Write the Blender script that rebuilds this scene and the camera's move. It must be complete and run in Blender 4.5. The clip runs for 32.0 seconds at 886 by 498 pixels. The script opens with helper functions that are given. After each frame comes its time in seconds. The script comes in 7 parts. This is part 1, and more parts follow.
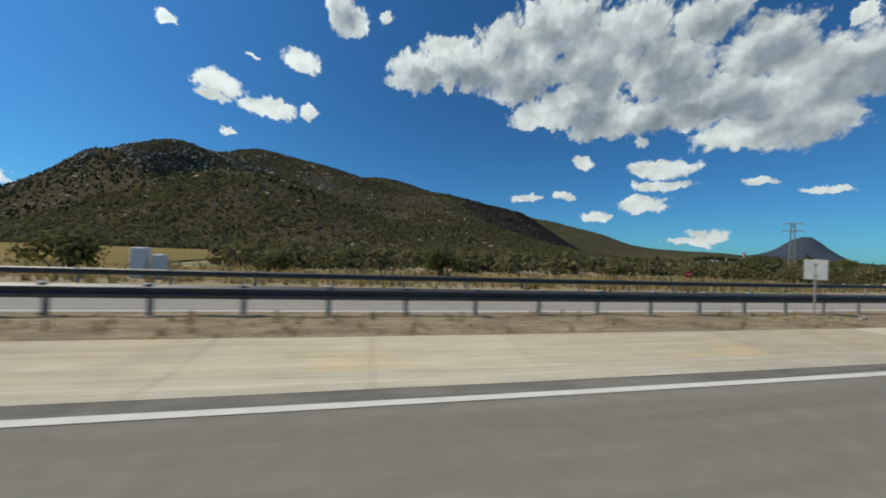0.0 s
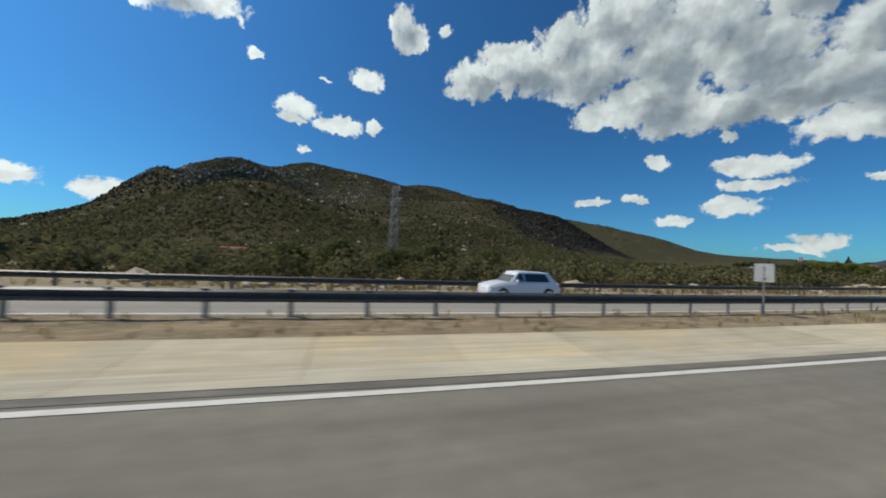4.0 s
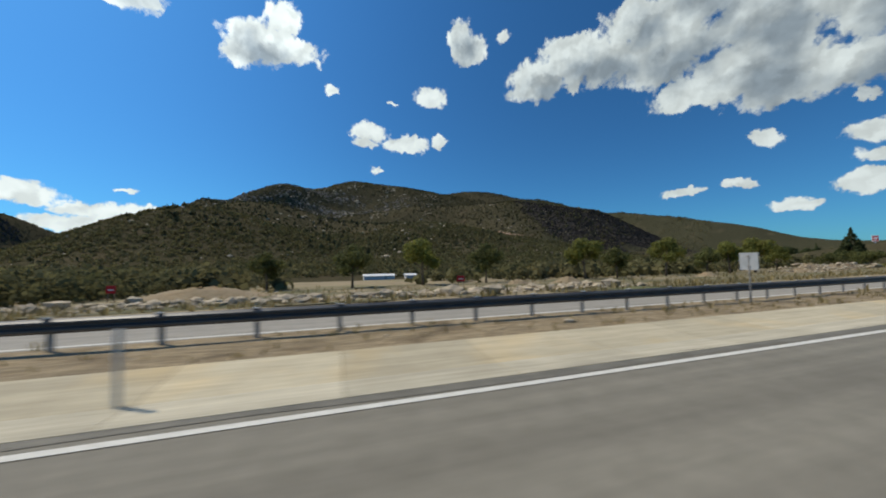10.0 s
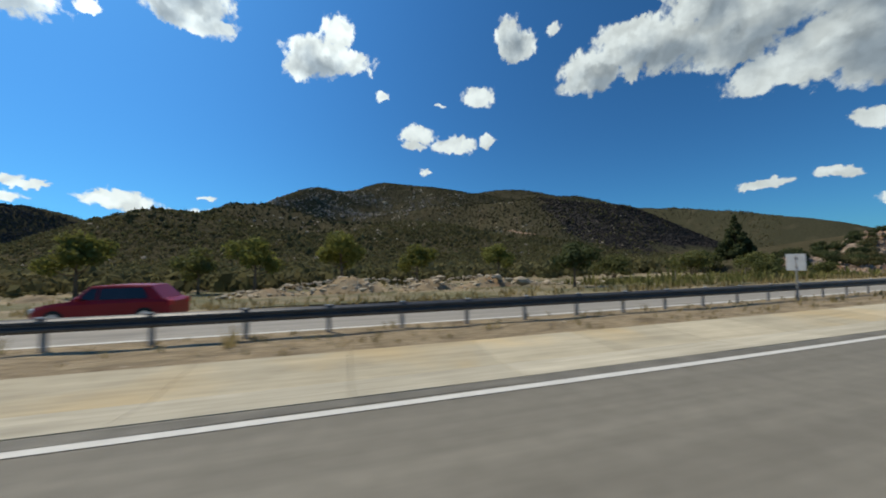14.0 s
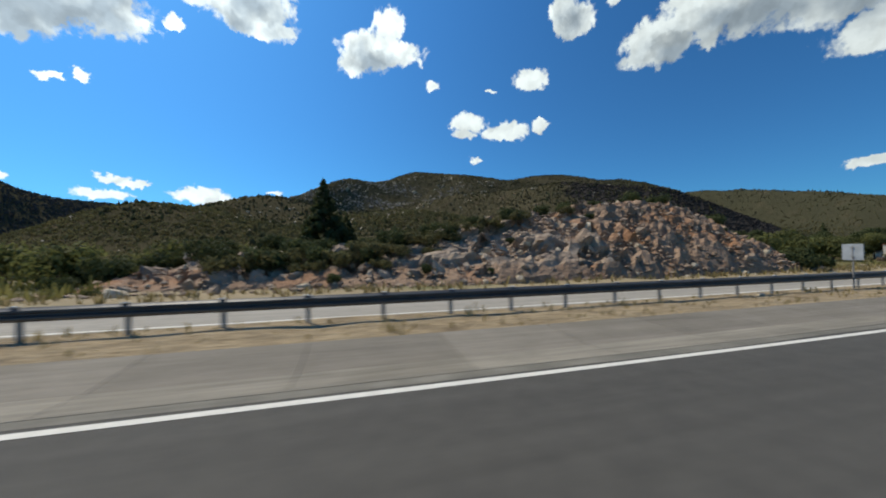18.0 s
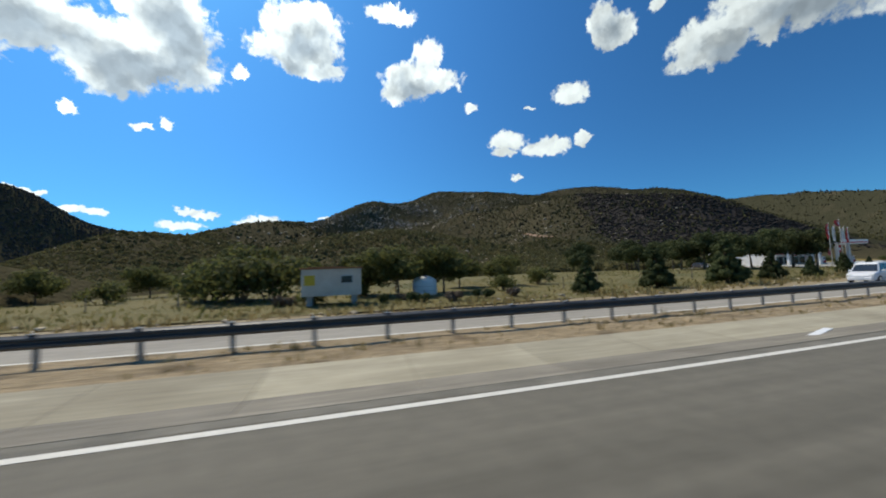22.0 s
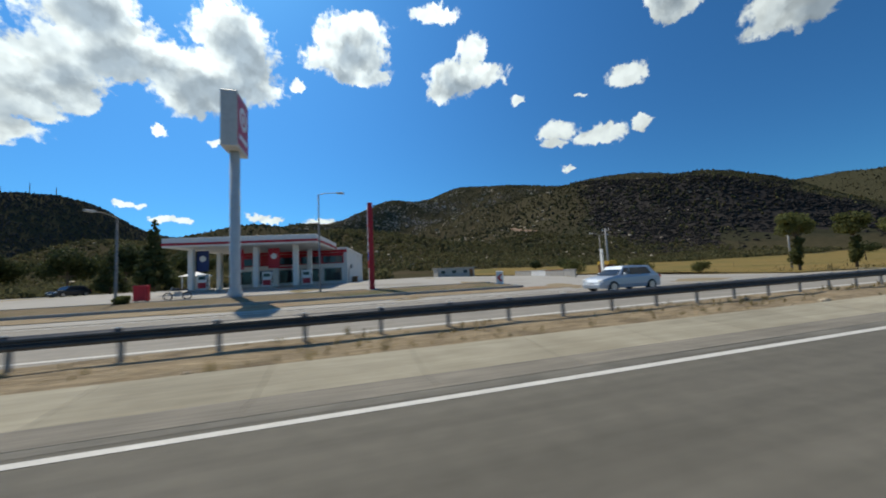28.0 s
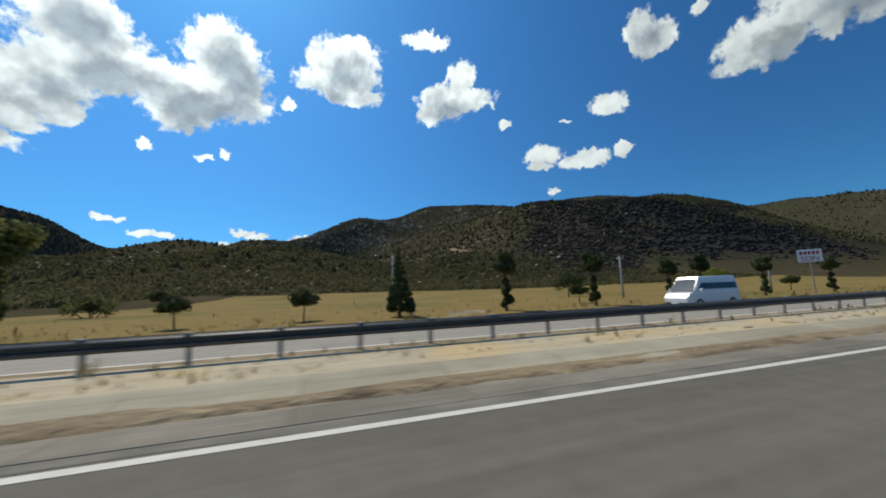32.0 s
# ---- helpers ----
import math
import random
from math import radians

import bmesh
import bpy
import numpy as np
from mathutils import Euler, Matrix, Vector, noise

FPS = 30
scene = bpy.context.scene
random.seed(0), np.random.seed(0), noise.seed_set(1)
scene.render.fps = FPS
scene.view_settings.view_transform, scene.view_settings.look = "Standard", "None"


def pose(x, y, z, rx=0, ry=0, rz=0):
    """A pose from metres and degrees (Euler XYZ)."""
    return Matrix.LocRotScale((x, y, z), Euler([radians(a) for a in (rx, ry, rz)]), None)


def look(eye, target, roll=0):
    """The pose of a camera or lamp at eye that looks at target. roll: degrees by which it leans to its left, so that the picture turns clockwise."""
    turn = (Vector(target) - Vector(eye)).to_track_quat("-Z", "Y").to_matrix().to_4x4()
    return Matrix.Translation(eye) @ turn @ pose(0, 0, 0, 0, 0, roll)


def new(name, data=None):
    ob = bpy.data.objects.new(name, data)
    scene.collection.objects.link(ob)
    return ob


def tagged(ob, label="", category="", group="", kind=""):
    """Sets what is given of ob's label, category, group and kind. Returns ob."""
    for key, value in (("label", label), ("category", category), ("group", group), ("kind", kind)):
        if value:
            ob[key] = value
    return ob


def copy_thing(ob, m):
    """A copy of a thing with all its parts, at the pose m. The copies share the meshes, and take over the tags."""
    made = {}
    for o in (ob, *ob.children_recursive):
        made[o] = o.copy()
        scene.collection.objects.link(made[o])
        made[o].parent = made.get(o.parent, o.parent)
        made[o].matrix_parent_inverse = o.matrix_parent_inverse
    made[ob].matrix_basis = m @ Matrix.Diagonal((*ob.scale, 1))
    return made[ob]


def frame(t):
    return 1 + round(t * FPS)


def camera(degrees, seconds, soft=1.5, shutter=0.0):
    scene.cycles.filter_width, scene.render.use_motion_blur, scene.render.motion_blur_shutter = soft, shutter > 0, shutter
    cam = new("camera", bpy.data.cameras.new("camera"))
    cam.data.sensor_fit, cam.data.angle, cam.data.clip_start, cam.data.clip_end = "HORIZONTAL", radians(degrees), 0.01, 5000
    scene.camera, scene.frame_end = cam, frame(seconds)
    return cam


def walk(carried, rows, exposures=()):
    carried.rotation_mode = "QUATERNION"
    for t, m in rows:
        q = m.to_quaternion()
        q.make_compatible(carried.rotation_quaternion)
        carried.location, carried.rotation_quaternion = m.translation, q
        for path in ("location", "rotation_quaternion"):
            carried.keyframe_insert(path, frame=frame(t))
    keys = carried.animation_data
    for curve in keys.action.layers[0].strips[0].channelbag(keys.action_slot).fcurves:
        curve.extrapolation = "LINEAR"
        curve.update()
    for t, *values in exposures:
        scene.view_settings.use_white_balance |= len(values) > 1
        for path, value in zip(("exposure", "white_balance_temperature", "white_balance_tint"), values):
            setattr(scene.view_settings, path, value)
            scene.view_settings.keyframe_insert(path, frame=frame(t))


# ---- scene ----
cam = camera(106.0, 32.0, soft=1.9, shutter=0.2)
ROWS = [
    (0.0, pose(0.00, 0.55, 1.80, 90.39, -2.31, -12.23)),
    (0.5, pose(11.43, 0.53, 1.80, 90.70, -1.81, -10.80)),
    (1.0, pose(22.89, 0.73, 1.80, 91.16, -1.45, -9.51)),
    (1.5, pose(34.38, 1.23, 1.80, 91.56, -1.21, -8.25)),
    (2.0, pose(45.89, 2.05, 1.80, 91.99, -2.19, -6.75)),
    (2.5, pose(57.41, 3.35, 1.80, 92.62, -1.92, -5.75)),
    (3.0, pose(68.92, 5.01, 1.80, 92.17, -1.82, -4.60)),
    (3.5, pose(80.42, 7.05, 1.80, 91.33, -2.26, -3.33)),
    (5.5, pose(126.00, 18.60, 1.80, 91.13, -1.77, 1.07)),
    (6.0, pose(137.22, 22.33, 1.80, 91.36, -1.64, 2.29)),
    (6.5, pose(148.35, 26.40, 1.80, 92.30, -1.15, 3.22)),
    (7.0, pose(159.39, 30.77, 1.80, 92.93, -0.90, 4.54)),
    (7.5, pose(170.33, 35.44, 1.80, 92.77, -1.18, 5.78)),
    (8.0, pose(181.16, 40.35, 1.80, 91.71, -0.79, 7.62)),
    (8.5, pose(191.91, 45.48, 1.80, 92.10, 0.50, 8.76)),
    (9.0, pose(202.57, 50.78, 1.80, 92.35, 0.29, 8.91)),
    (9.5, pose(213.15, 56.21, 1.80, 92.37, 0.70, 9.37)),
    (10.0, pose(223.67, 61.75, 1.80, 92.50, 0.96, 10.16)),
    (10.5, pose(234.13, 67.38, 1.80, 92.20, -0.65, 11.42)),
    (11.0, pose(244.51, 73.11, 1.80, 91.61, 0.06, 12.74)),
    (11.5, pose(254.82, 78.93, 1.80, 91.49, 0.74, 14.29)),
    (12.0, pose(265.04, 84.88, 1.80, 91.64, 0.84, 15.96)),
    (12.5, pose(275.15, 90.97, 1.80, 92.25, 0.56, 16.84)),
    (13.0, pose(285.14, 97.23, 1.80, 92.23, 0.11, 17.48)),
    (13.5, pose(294.99, 103.66, 1.80, 92.80, 0.90, 18.15)),
    (14.0, pose(304.69, 110.28, 1.80, 92.67, 0.84, 18.40)),
    (14.5, pose(314.23, 117.08, 1.80, 92.48, 0.70, 18.92)),
    (16.5, pose(350.81, 145.89, 1.80, 90.99, 0.53, 22.78)),
    (17.0, pose(359.57, 153.39, 1.80, 91.10, 1.10, 24.31)),
    (17.5, pose(368.19, 160.97, 1.80, 91.08, 1.41, 25.83)),
    (18.0, pose(376.70, 168.59, 1.80, 90.96, 0.74, 27.05)),
    (18.5, pose(385.06, 176.27, 1.80, 91.03, 1.37, 28.00)),
    (19.0, pose(393.28, 184.02, 1.80, 90.94, 1.43, 28.91)),
    (19.5, pose(401.37, 191.84, 1.80, 90.88, 1.13, 29.94)),
    (20.0, pose(409.30, 199.75, 1.80, 91.17, 1.12, 30.74)),
    (20.5, pose(417.10, 207.77, 1.80, 91.96, 1.70, 31.55)),
    (21.0, pose(424.74, 215.93, 1.80, 93.14, 2.09, 32.54)),
    (21.5, pose(432.23, 224.24, 1.80, 94.11, 2.36, 33.45)),
    (22.0, pose(439.50, 232.76, 1.80, 94.36, 1.95, 34.45)),
    (22.5, pose(446.62, 241.44, 1.80, 94.23, 2.41, 35.73)),
    (23.0, pose(453.57, 250.28, 1.80, 93.61, 2.67, 36.53)),
    (23.5, pose(460.35, 259.24, 1.80, 92.52, 2.30, 37.41)),
    (24.0, pose(466.97, 268.31, 1.80, 91.72, 2.21, 38.04)),
    (24.5, pose(473.43, 277.45, 1.80, 91.28, 2.12, 38.78)),
    (26.5, pose(497.69, 314.08, 1.80, 92.51, 2.09, 42.44)),
    (27.0, pose(503.37, 323.20, 1.80, 93.40, 2.43, 42.83)),
    (27.5, pose(508.95, 332.32, 1.80, 94.14, 2.43, 42.82)),
    (28.0, pose(514.46, 341.44, 1.80, 94.22, 2.77, 42.93)),
    (28.5, pose(519.95, 350.59, 1.80, 94.42, 3.19, 42.47)),
    (29.0, pose(525.45, 359.81, 1.80, 95.41, 3.29, 42.60)),
    (29.5, pose(531.02, 369.10, 1.80, 95.93, 3.95, 42.22)),
    (30.0, pose(536.69, 378.49, 1.80, 95.95, 2.18, 41.19)),
    (30.5, pose(542.46, 387.96, 1.80, 95.88, 1.74, 40.60)),
    (31.0, pose(548.35, 397.52, 1.80, 96.36, 2.84, 41.42)),
    (31.5, pose(554.34, 407.16, 1.80, 98.24, 3.16, 40.75)),
    (32.0, pose(560.41, 416.86, 1.80, 97.39, 2.13, 40.70)),
]
walk(cam, ROWS, tuple((t, e, 7400, 8) for t, e in ((0.0, -0.2), (6.0, -0.2), (13.0, -0.15), (17.0, -0.2), (18.0, 0.0), (19.5, 0.2), (21.0, 0.15), (22.0, 0.0), (24.0, -0.05), (28.0, -0.15), (32.0, -0.2))))

# ---------------------------------------------------------------- light
SUN_AZ, SUN_EL = 170.0, 53.0
world = bpy.data.worlds.new("sky")
scene.world = world
world.use_nodes = True
wt = world.node_tree
wt.nodes.clear()


def wn(kind, **kw):
    n = wt.nodes.new(kind)
    for k, v in kw.items():
        if k == "op":
            n.operation = v
    return n


def sky_world():
    L = wt.links.new
    out = wn("ShaderNodeOutputWorld")
    bg = wn("ShaderNodeBackground")
    bg.inputs["Strength"].default_value = 1.0
    L(bg.outputs[0], out.inputs[0])
    sky = wn("ShaderNodeTexSky")
    sky.sky_type = "NISHITA"
    sky.sun_disc = False
    sky.sun_elevation = radians(SUN_EL)
    sky.sun_rotation = radians(90 - SUN_AZ)
    sky.altitude = 900
    sky.air_density = 1.0
    sky.dust_density = 0.7
    sky.ozone_density = 2.2
    tc = wn("ShaderNodeTexCoord")
    # azimuth and elevation of the ray, in degrees
    sep = wn("ShaderNodeSeparateXYZ")
    L(tc.outputs["Generated"], sep.inputs[0])
    az = wn("ShaderNodeMath", op="ARCTAN2")
    neg = wn("ShaderNodeMath", op="MULTIPLY")
    neg.inputs[1].default_value = -1.0
    L(sep.outputs[0], neg.inputs[0])
    L(neg.outputs[0], az.inputs[0])
    L(sep.outputs[1], az.inputs[1])
    el = wn("ShaderNodeMath", op="ARCSINE")
    L(sep.outputs[2], el.inputs[0])
    comb = wn("ShaderNodeCombineXYZ")
    for i, s in enumerate((az, el)):
        d = wn("ShaderNodeMath", op="DEGREES")
        L(s.outputs[0], d.inputs[0])
        L(d.outputs[0], comb.inputs[i])
    # ragged edges: the field is bent by two sizes of noise
    bend = None
    for scale, amp, detail in ((0.22, 3.4, 4.0), (0.9, 1.25, 5.0)):
        nz = wn("ShaderNodeTexNoise")
        nz.inputs["Scale"].default_value = scale
        nz.inputs["Detail"].default_value = detail
        nz.inputs["Roughness"].default_value = 0.62
        L(comb.outputs[0], nz.inputs["Vector"])
        sub = wn("ShaderNodeVectorMath", op="SUBTRACT")
        sub.inputs[1].default_value = (0.5, 0.5, 0.5)
        L(nz.outputs["Color"], sub.inputs[0])
        mul = wn("ShaderNodeVectorMath", op="MULTIPLY")
        mul.inputs[1].default_value = (amp * 1.2, amp, 0)
        L(sub.outputs[0], mul.inputs[0])
        add = wn("ShaderNodeVectorMath", op="ADD")
        L(mul.outputs[0], add.inputs[0])
        L((bend or comb).outputs[0], add.inputs[1])
        bend = add
    state = {"d": None, "v": None}

    def join(key, d):
        if state[key] is None:
            state[key] = d
            return
        m = wn("ShaderNodeMath", op="SMOOTH_MIN")
        m.inputs[2].default_value = 0.25
        L(state[key], m.inputs[0])
        L(d, m.inputs[1])
        state[key] = m.outputs[0]

    def puff(a, e, w, h):
        s = wn("ShaderNodeVectorMath", op="MULTIPLY_ADD")
        s.inputs[1].default_value = (1 / w, 1 / h, 0)
        s.inputs[2].default_value = (-a / w, -e / h, 0)
        L(bend.outputs[0], s.inputs[0])
        d = wn("ShaderNodeVectorMath", op="LENGTH")
        L(s.outputs[0], d.inputs[0])
        join("d", d.outputs["Value"])
        if h > 2.2:
            # the same swelling as met a little nearer the sun: cloud that lies behind much cloud is grey
            s2 = wn("ShaderNodeVectorMath", op="MULTIPLY_ADD")
            s2.inputs[1].default_value = (1 / w, 1 / h, 0)
            s2.inputs[2].default_value = ((1.3 - a) / w, (1.5 - e) / h, 0)
            L(bend.outputs[0], s2.inputs[0])
            d2 = wn("ShaderNodeVectorMath", op="LENGTH")
            L(s2.outputs[0], d2.inputs[0])
            join("v", d2.outputs["Value"])

    puff(28.4, 27.0, 1.10, 0.89)
    puff(22.8, 21.4, 3.27, 1.54)
    puff(23.3, 19.8, 2.14, 0.85)
    puff(16.2, 19.8, 4.09, 1.63)
    puff(10.6, 20.4, 1.48, 0.92)
    puff(21.1, 15.6, 1.16, 0.59)
    puff(11.9, 27.0, 2.99, 1.71)
    puff(4.9, 32.9, 3.22, 2.18)
    puff(-1.1, 34.5, 1.29, 0.82)
    puff(19.0, 25.8, 1.06, 0.35)
    puff(-6.5, 26.7, 4.15, 1.68)
    puff(-12.3, 31.2, 4.67, 1.81)
    puff(-16.2, 28.6, 6.43, 2.97)
    puff(-21.6, 32.3, 5.46, 2.82)
    puff(-24.4, 27.8, 7.04, 4.41)
    puff(-29.7, 33.2, 7.72, 4.07)
    puff(-35.7, 27.7, 6.41, 4.24)
    puff(-34.0, 22.6, 7.21, 3.77)
    puff(-27.2, 21.8, 5.15, 2.05)
    puff(-39.9, 30.7, 6.96, 4.02)
    puff(-45.1, 25.8, 6.45, 4.10)
    puff(-49.8, 30.1, 4.94, 2.89)
    puff(-41.2, 20.1, 7.33, 2.53)
    puff(-35.7, 19.8, 3.98, 2.01)
    puff(-50.0, 20.9, 7.93, 3.45)
    puff(-55.7, 25.4, 4.62, 3.20)
    puff(-53.9, 16.2, 6.31, 2.07)
    puff(-59.9, 20.7, 5.85, 3.82)
    puff(-65.3, 21.2, 8.79, 3.72)
    puff(-58.4, 17.0, 5.61, 3.29)
    puff(-69.3, 18.4, 1.57, 2.6)
    puff(-68.9, 22.8, 3.82, 1.93)
    puff(-34.5, 14.8, 1.62, 1.13)
    puff(-44.9, 13.0, 5.04, 1.37)
    puff(-45.3, 10.6, 4.19, 0.92)
    puff(-42.8, 8.1, 3.33, 1.27)
    puff(-36.7, 6.2, 2.35, 0.83)
    puff(-25.6, 9.3, 2.59, 0.69)
    puff(-31.8, 9.5, 1.82, 0.68)
    puff(-55.1, 10.5, 1.88, 0.56)
    puff(-61.2, 8.4, 2.28, 0.53)
    puff(-50.6, 3.7, 2.93, 1.05)
    puff(-48.6, 2.5, 2.68, 0.61)
    puff(43.8, 6.2, 3.14, 1.36)
    puff(-63.7, 25.6, 1.00, 0.62)
    puff(-42.7, 16.9, 0.89, 0.61)
    puff(36.2, 31.2, 6.67, 2.07)
    puff(40.1, 31.2, 2.95, 1.27)
    puff(57.7, 7.0, 3.09, 1.12)
    puff(52.8, 6.9, 4.18, 1.57)
    puff(58.9, 5.4, 3.78, 1.11)
    puff(53.3, 9.7, 1.08, 0.39)
    puff(38.4, 31.5, 5.78, 2.43)
    puff(35.8, 35.0, 2.54, 1.06)
    puff(52.7, 31.9, 2.83, 0.74)
    puff(65.6, 29.0, 1.17, 0.79)
    puff(62.7, 8.3, 3.76, 1.38)
    puff(71.7, 9.9, 2.33, 0.50)
    puff(87.2, 26.6, 7.10, 1.66)
    puff(81.0, 25.2, 2.73, 2.46)
    puff(73.2, 28.4, 5.56, 3.24)
    puff(78.9, 28.5, 4.82, 2.46)
    puff(58.7, 32.9, 7.03, 2.36)
    puff(55.4, 31.4, 4.18, 1.50)
    puff(77.4, 19.6, 0.88, 0.51)
    puff(74.6, 20.5, 0.77, 0.65)
    puff(83.5, 20.2, 0.70, 0.62)
    puff(63.1, 8.6, 3.62, 0.77)
    puff(82.4, 9.1, 1.71, 0.57)
    puff(87.9, 28.4, 7.52, 3.67)
    puff(92.9, 24.4, 5.00, 3.73)
    puff(74.0, 32.1, 5.37, 4.50)
    puff(76.5, 27.5, 4.33, 2.65)
    puff(80.6, 26.7, 4.12, 3.22)
    puff(95.1, 22.9, 4.76, 3.00)
    puff(57.3, 35.1, 6.87, 3.76)
    puff(56.0, 37.6, 5.59, 2.02)
    puff(39.1, 31.1, 5.26, 2.56)
    puff(41.6, 29.6, 2.85, 1.99)
    puff(36.0, 34.7, 2.91, 2.02)
    puff(41.2, 39.2, 3.56, 0.82)
    puff(74.5, 20.5, 0.70, 0.71)
    puff(77.0, 19.6, 0.95, 0.42)
    puff(86.5, 10.7, 1.81, 0.39)
    puff(81.4, 9.1, 1.56, 0.56)
    puff(72.7, 8.0, 3.16, 0.76)
    puff(64.0, 8.8, 1.95, 0.65)
    puff(69.9, 9.4, 1.81, 0.47)
    puff(98.4, 21.1, 5.28, 3.67)
    puff(76.0, 33.5, 4.87, 3.95)
    puff(74.0, 29.0, 4.85, 3.49)
    puff(90.9, 32.3, 5.67, 3.05)
    puff(79.8, 25.2, 4.45, 2.50)
    puff(43.0, 39.6, 3.99, 0.96)
    puff(6.2, 34.7, 2.33, 2.61)
    puff(-6.3, 28.0, 5.15, 2.73)
    puff(-11.9, 29.5, 5.67, 2.94)
    puff(-12.1, 27.5, 1.99, 2.2)
    puff(104.1, 27.5, 7.23, 3.67)
    puff(95.5, 19.9, 3.9, 1.9)
    puff(97.5, 17.2, 4.2, 1.6)
    puff(91.5, 21.5, 2.2, 1.5)

    # heaped heads: cells of three sizes swell the outline
    vor = wn("ShaderNodeTexVoronoi")
    vor.voronoi_dimensions, vor.feature, vor.normalize = "2D", "SMOOTH_F1", True
    vor.inputs["Scale"].default_value = 0.5
    vor.inputs["Detail"].default_value = 1.6
    vor.inputs["Roughness"].default_value = 0.55
    vor.inputs["Smoothness"].default_value = 0.35
    L(bend.outputs[0], vor.inputs["Vector"])
    fine = wn("ShaderNodeTexNoise")
    fine.inputs["Scale"].default_value = 1.1
    fine.inputs["Detail"].default_value = 7.0
    fine.inputs["Roughness"].default_value = 0.62
    L(comb.outputs[0], fine.inputs["Vector"])
    frayed = wn("ShaderNodeMath", op="MULTIPLY_ADD")
    frayed.inputs[1].default_value = 0.55
    L(fine.outputs["Fac"], frayed.inputs[0])
    L(state["d"], frayed.inputs[2])
    grow = wn("ShaderNodeMath", op="MULTIPLY_ADD")
    grow.inputs[1].default_value = 0.85
    L(vor.outputs["Distance"], grow.inputs[0])
    L(frayed.outputs[0], grow.inputs[2])
    mask = wn("ShaderNodeMapRange")
    mask.interpolation_type = "SMOOTHSTEP"
    for i, v in ((1, 1.60), (2, 1.28), (3, 0.0), (4, 1.0)):
        mask.inputs[i].default_value = v
    L(grow.outputs[0], mask.inputs[0])
    # thick hearts and flat bases are grey, edges are lit through
    soft = wn("ShaderNodeTexNoise")
    soft.inputs["Scale"].default_value = 0.21
    soft.inputs["Detail"].default_value = 3.0
    L(comb.outputs[0], soft.inputs["Vector"])
    csum = wn("ShaderNodeMath", op="MULTIPLY_ADD")
    csum.inputs[1].default_value = 2.0
    L(soft.outputs["Fac"], csum.inputs[0])
    L(state["v"], csum.inputs[2])
    core = wn("ShaderNodeMapRange")
    core.interpolation_type = "SMOOTHSTEP"
    for i, v in ((1, 2.25), (2, 1.05), (3, 0.0), (4, 1.0)):
        core.inputs[i].default_value = v
    L(csum.outputs[0], core.inputs[0])
    # billows: the light comes from above, so each swelling is bright on top and grey below
    emb = []
    for k, dv in enumerate(((0, 0, 0), (0.25, 0.75, 0))):
        sh = wn("ShaderNodeVectorMath", op="ADD")
        sh.inputs[1].default_value = dv
        L(bend.outputs[0], sh.inputs[0])
        bn = wn("ShaderNodeTexNoise")
        bn.inputs["Scale"].default_value = 0.3
        bn.inputs["Detail"].default_value = 1.6
        bn.inputs["Roughness"].default_value = 0.55
        L(sh.outputs[0], bn.inputs["Vector"])
        emb.append(bn)
    df = wn("ShaderNodeMath", op="SUBTRACT")
    L(emb[0].outputs["Fac"], df.inputs[0])
    L(emb[1].outputs["Fac"], df.inputs[1])
    gain = wn("ShaderNodeMath", op="MULTIPLY_ADD")
    gain.inputs[1].default_value = 1.2
    gain.inputs[2].default_value = 1.0
    L(df.outputs[0], gain.inputs[0])
    lim = wn("ShaderNodeClamp")
    lim.inputs[1].default_value, lim.inputs[2].default_value = 0.84, 1.10
    L(gain.outputs[0], lim.inputs[0])
    tone0 = wn("ShaderNodeMix")
    tone0.data_type = "RGBA"
    tone0.inputs[6].default_value = (0.83, 0.98, 1.1, 1)
    tone0.inputs[7].default_value = (0.31, 0.41, 0.53, 1)
    L(core.outputs[0], tone0.inputs[0])
    # creases between the heads are duller than their crowns
    crease = wn("ShaderNodeMapRange")
    for i, v in ((1, 0.10), (2, 0.70), (3, 1.05), (4, 0.88)):
        crease.inputs[i].default_value = v
    L(vor.outputs["Distance"], crease.inputs[0])
    both = wn("ShaderNodeMath", op="MULTIPLY")
    L(crease.outputs[0], both.inputs[0])
    L(lim.outputs[0], both.inputs[1])
    tone = wn("ShaderNodeMix")
    tone.data_type, tone.blend_type = "RGBA", "MULTIPLY"
    tone.inputs[0].default_value = 1.0
    L(tone0.outputs[2], tone.inputs[6])
    L(both.outputs[0], tone.inputs[7])
    # air and cloud near the sun are brighter
    sd = wn("ShaderNodeVectorMath", op="DOT_PRODUCT")
    ce = math.cos(radians(SUN_EL))
    sd.inputs[1].default_value = (ce * math.cos(radians(SUN_AZ)), ce * math.sin(radians(SUN_AZ)), math.sin(radians(SUN_EL)))
    L(tc.outputs["Generated"], sd.inputs[0])
    pos0 = wn("ShaderNodeMath", op="MAXIMUM")
    pos0.inputs[1].default_value = 0.0
    L(sd.outputs["Value"], pos0.inputs[0])
    glare = wn("ShaderNodeMath", op="POWER")
    glare.inputs[1].default_value = 3.0
    L(pos0.outputs[0], glare.inputs[0])

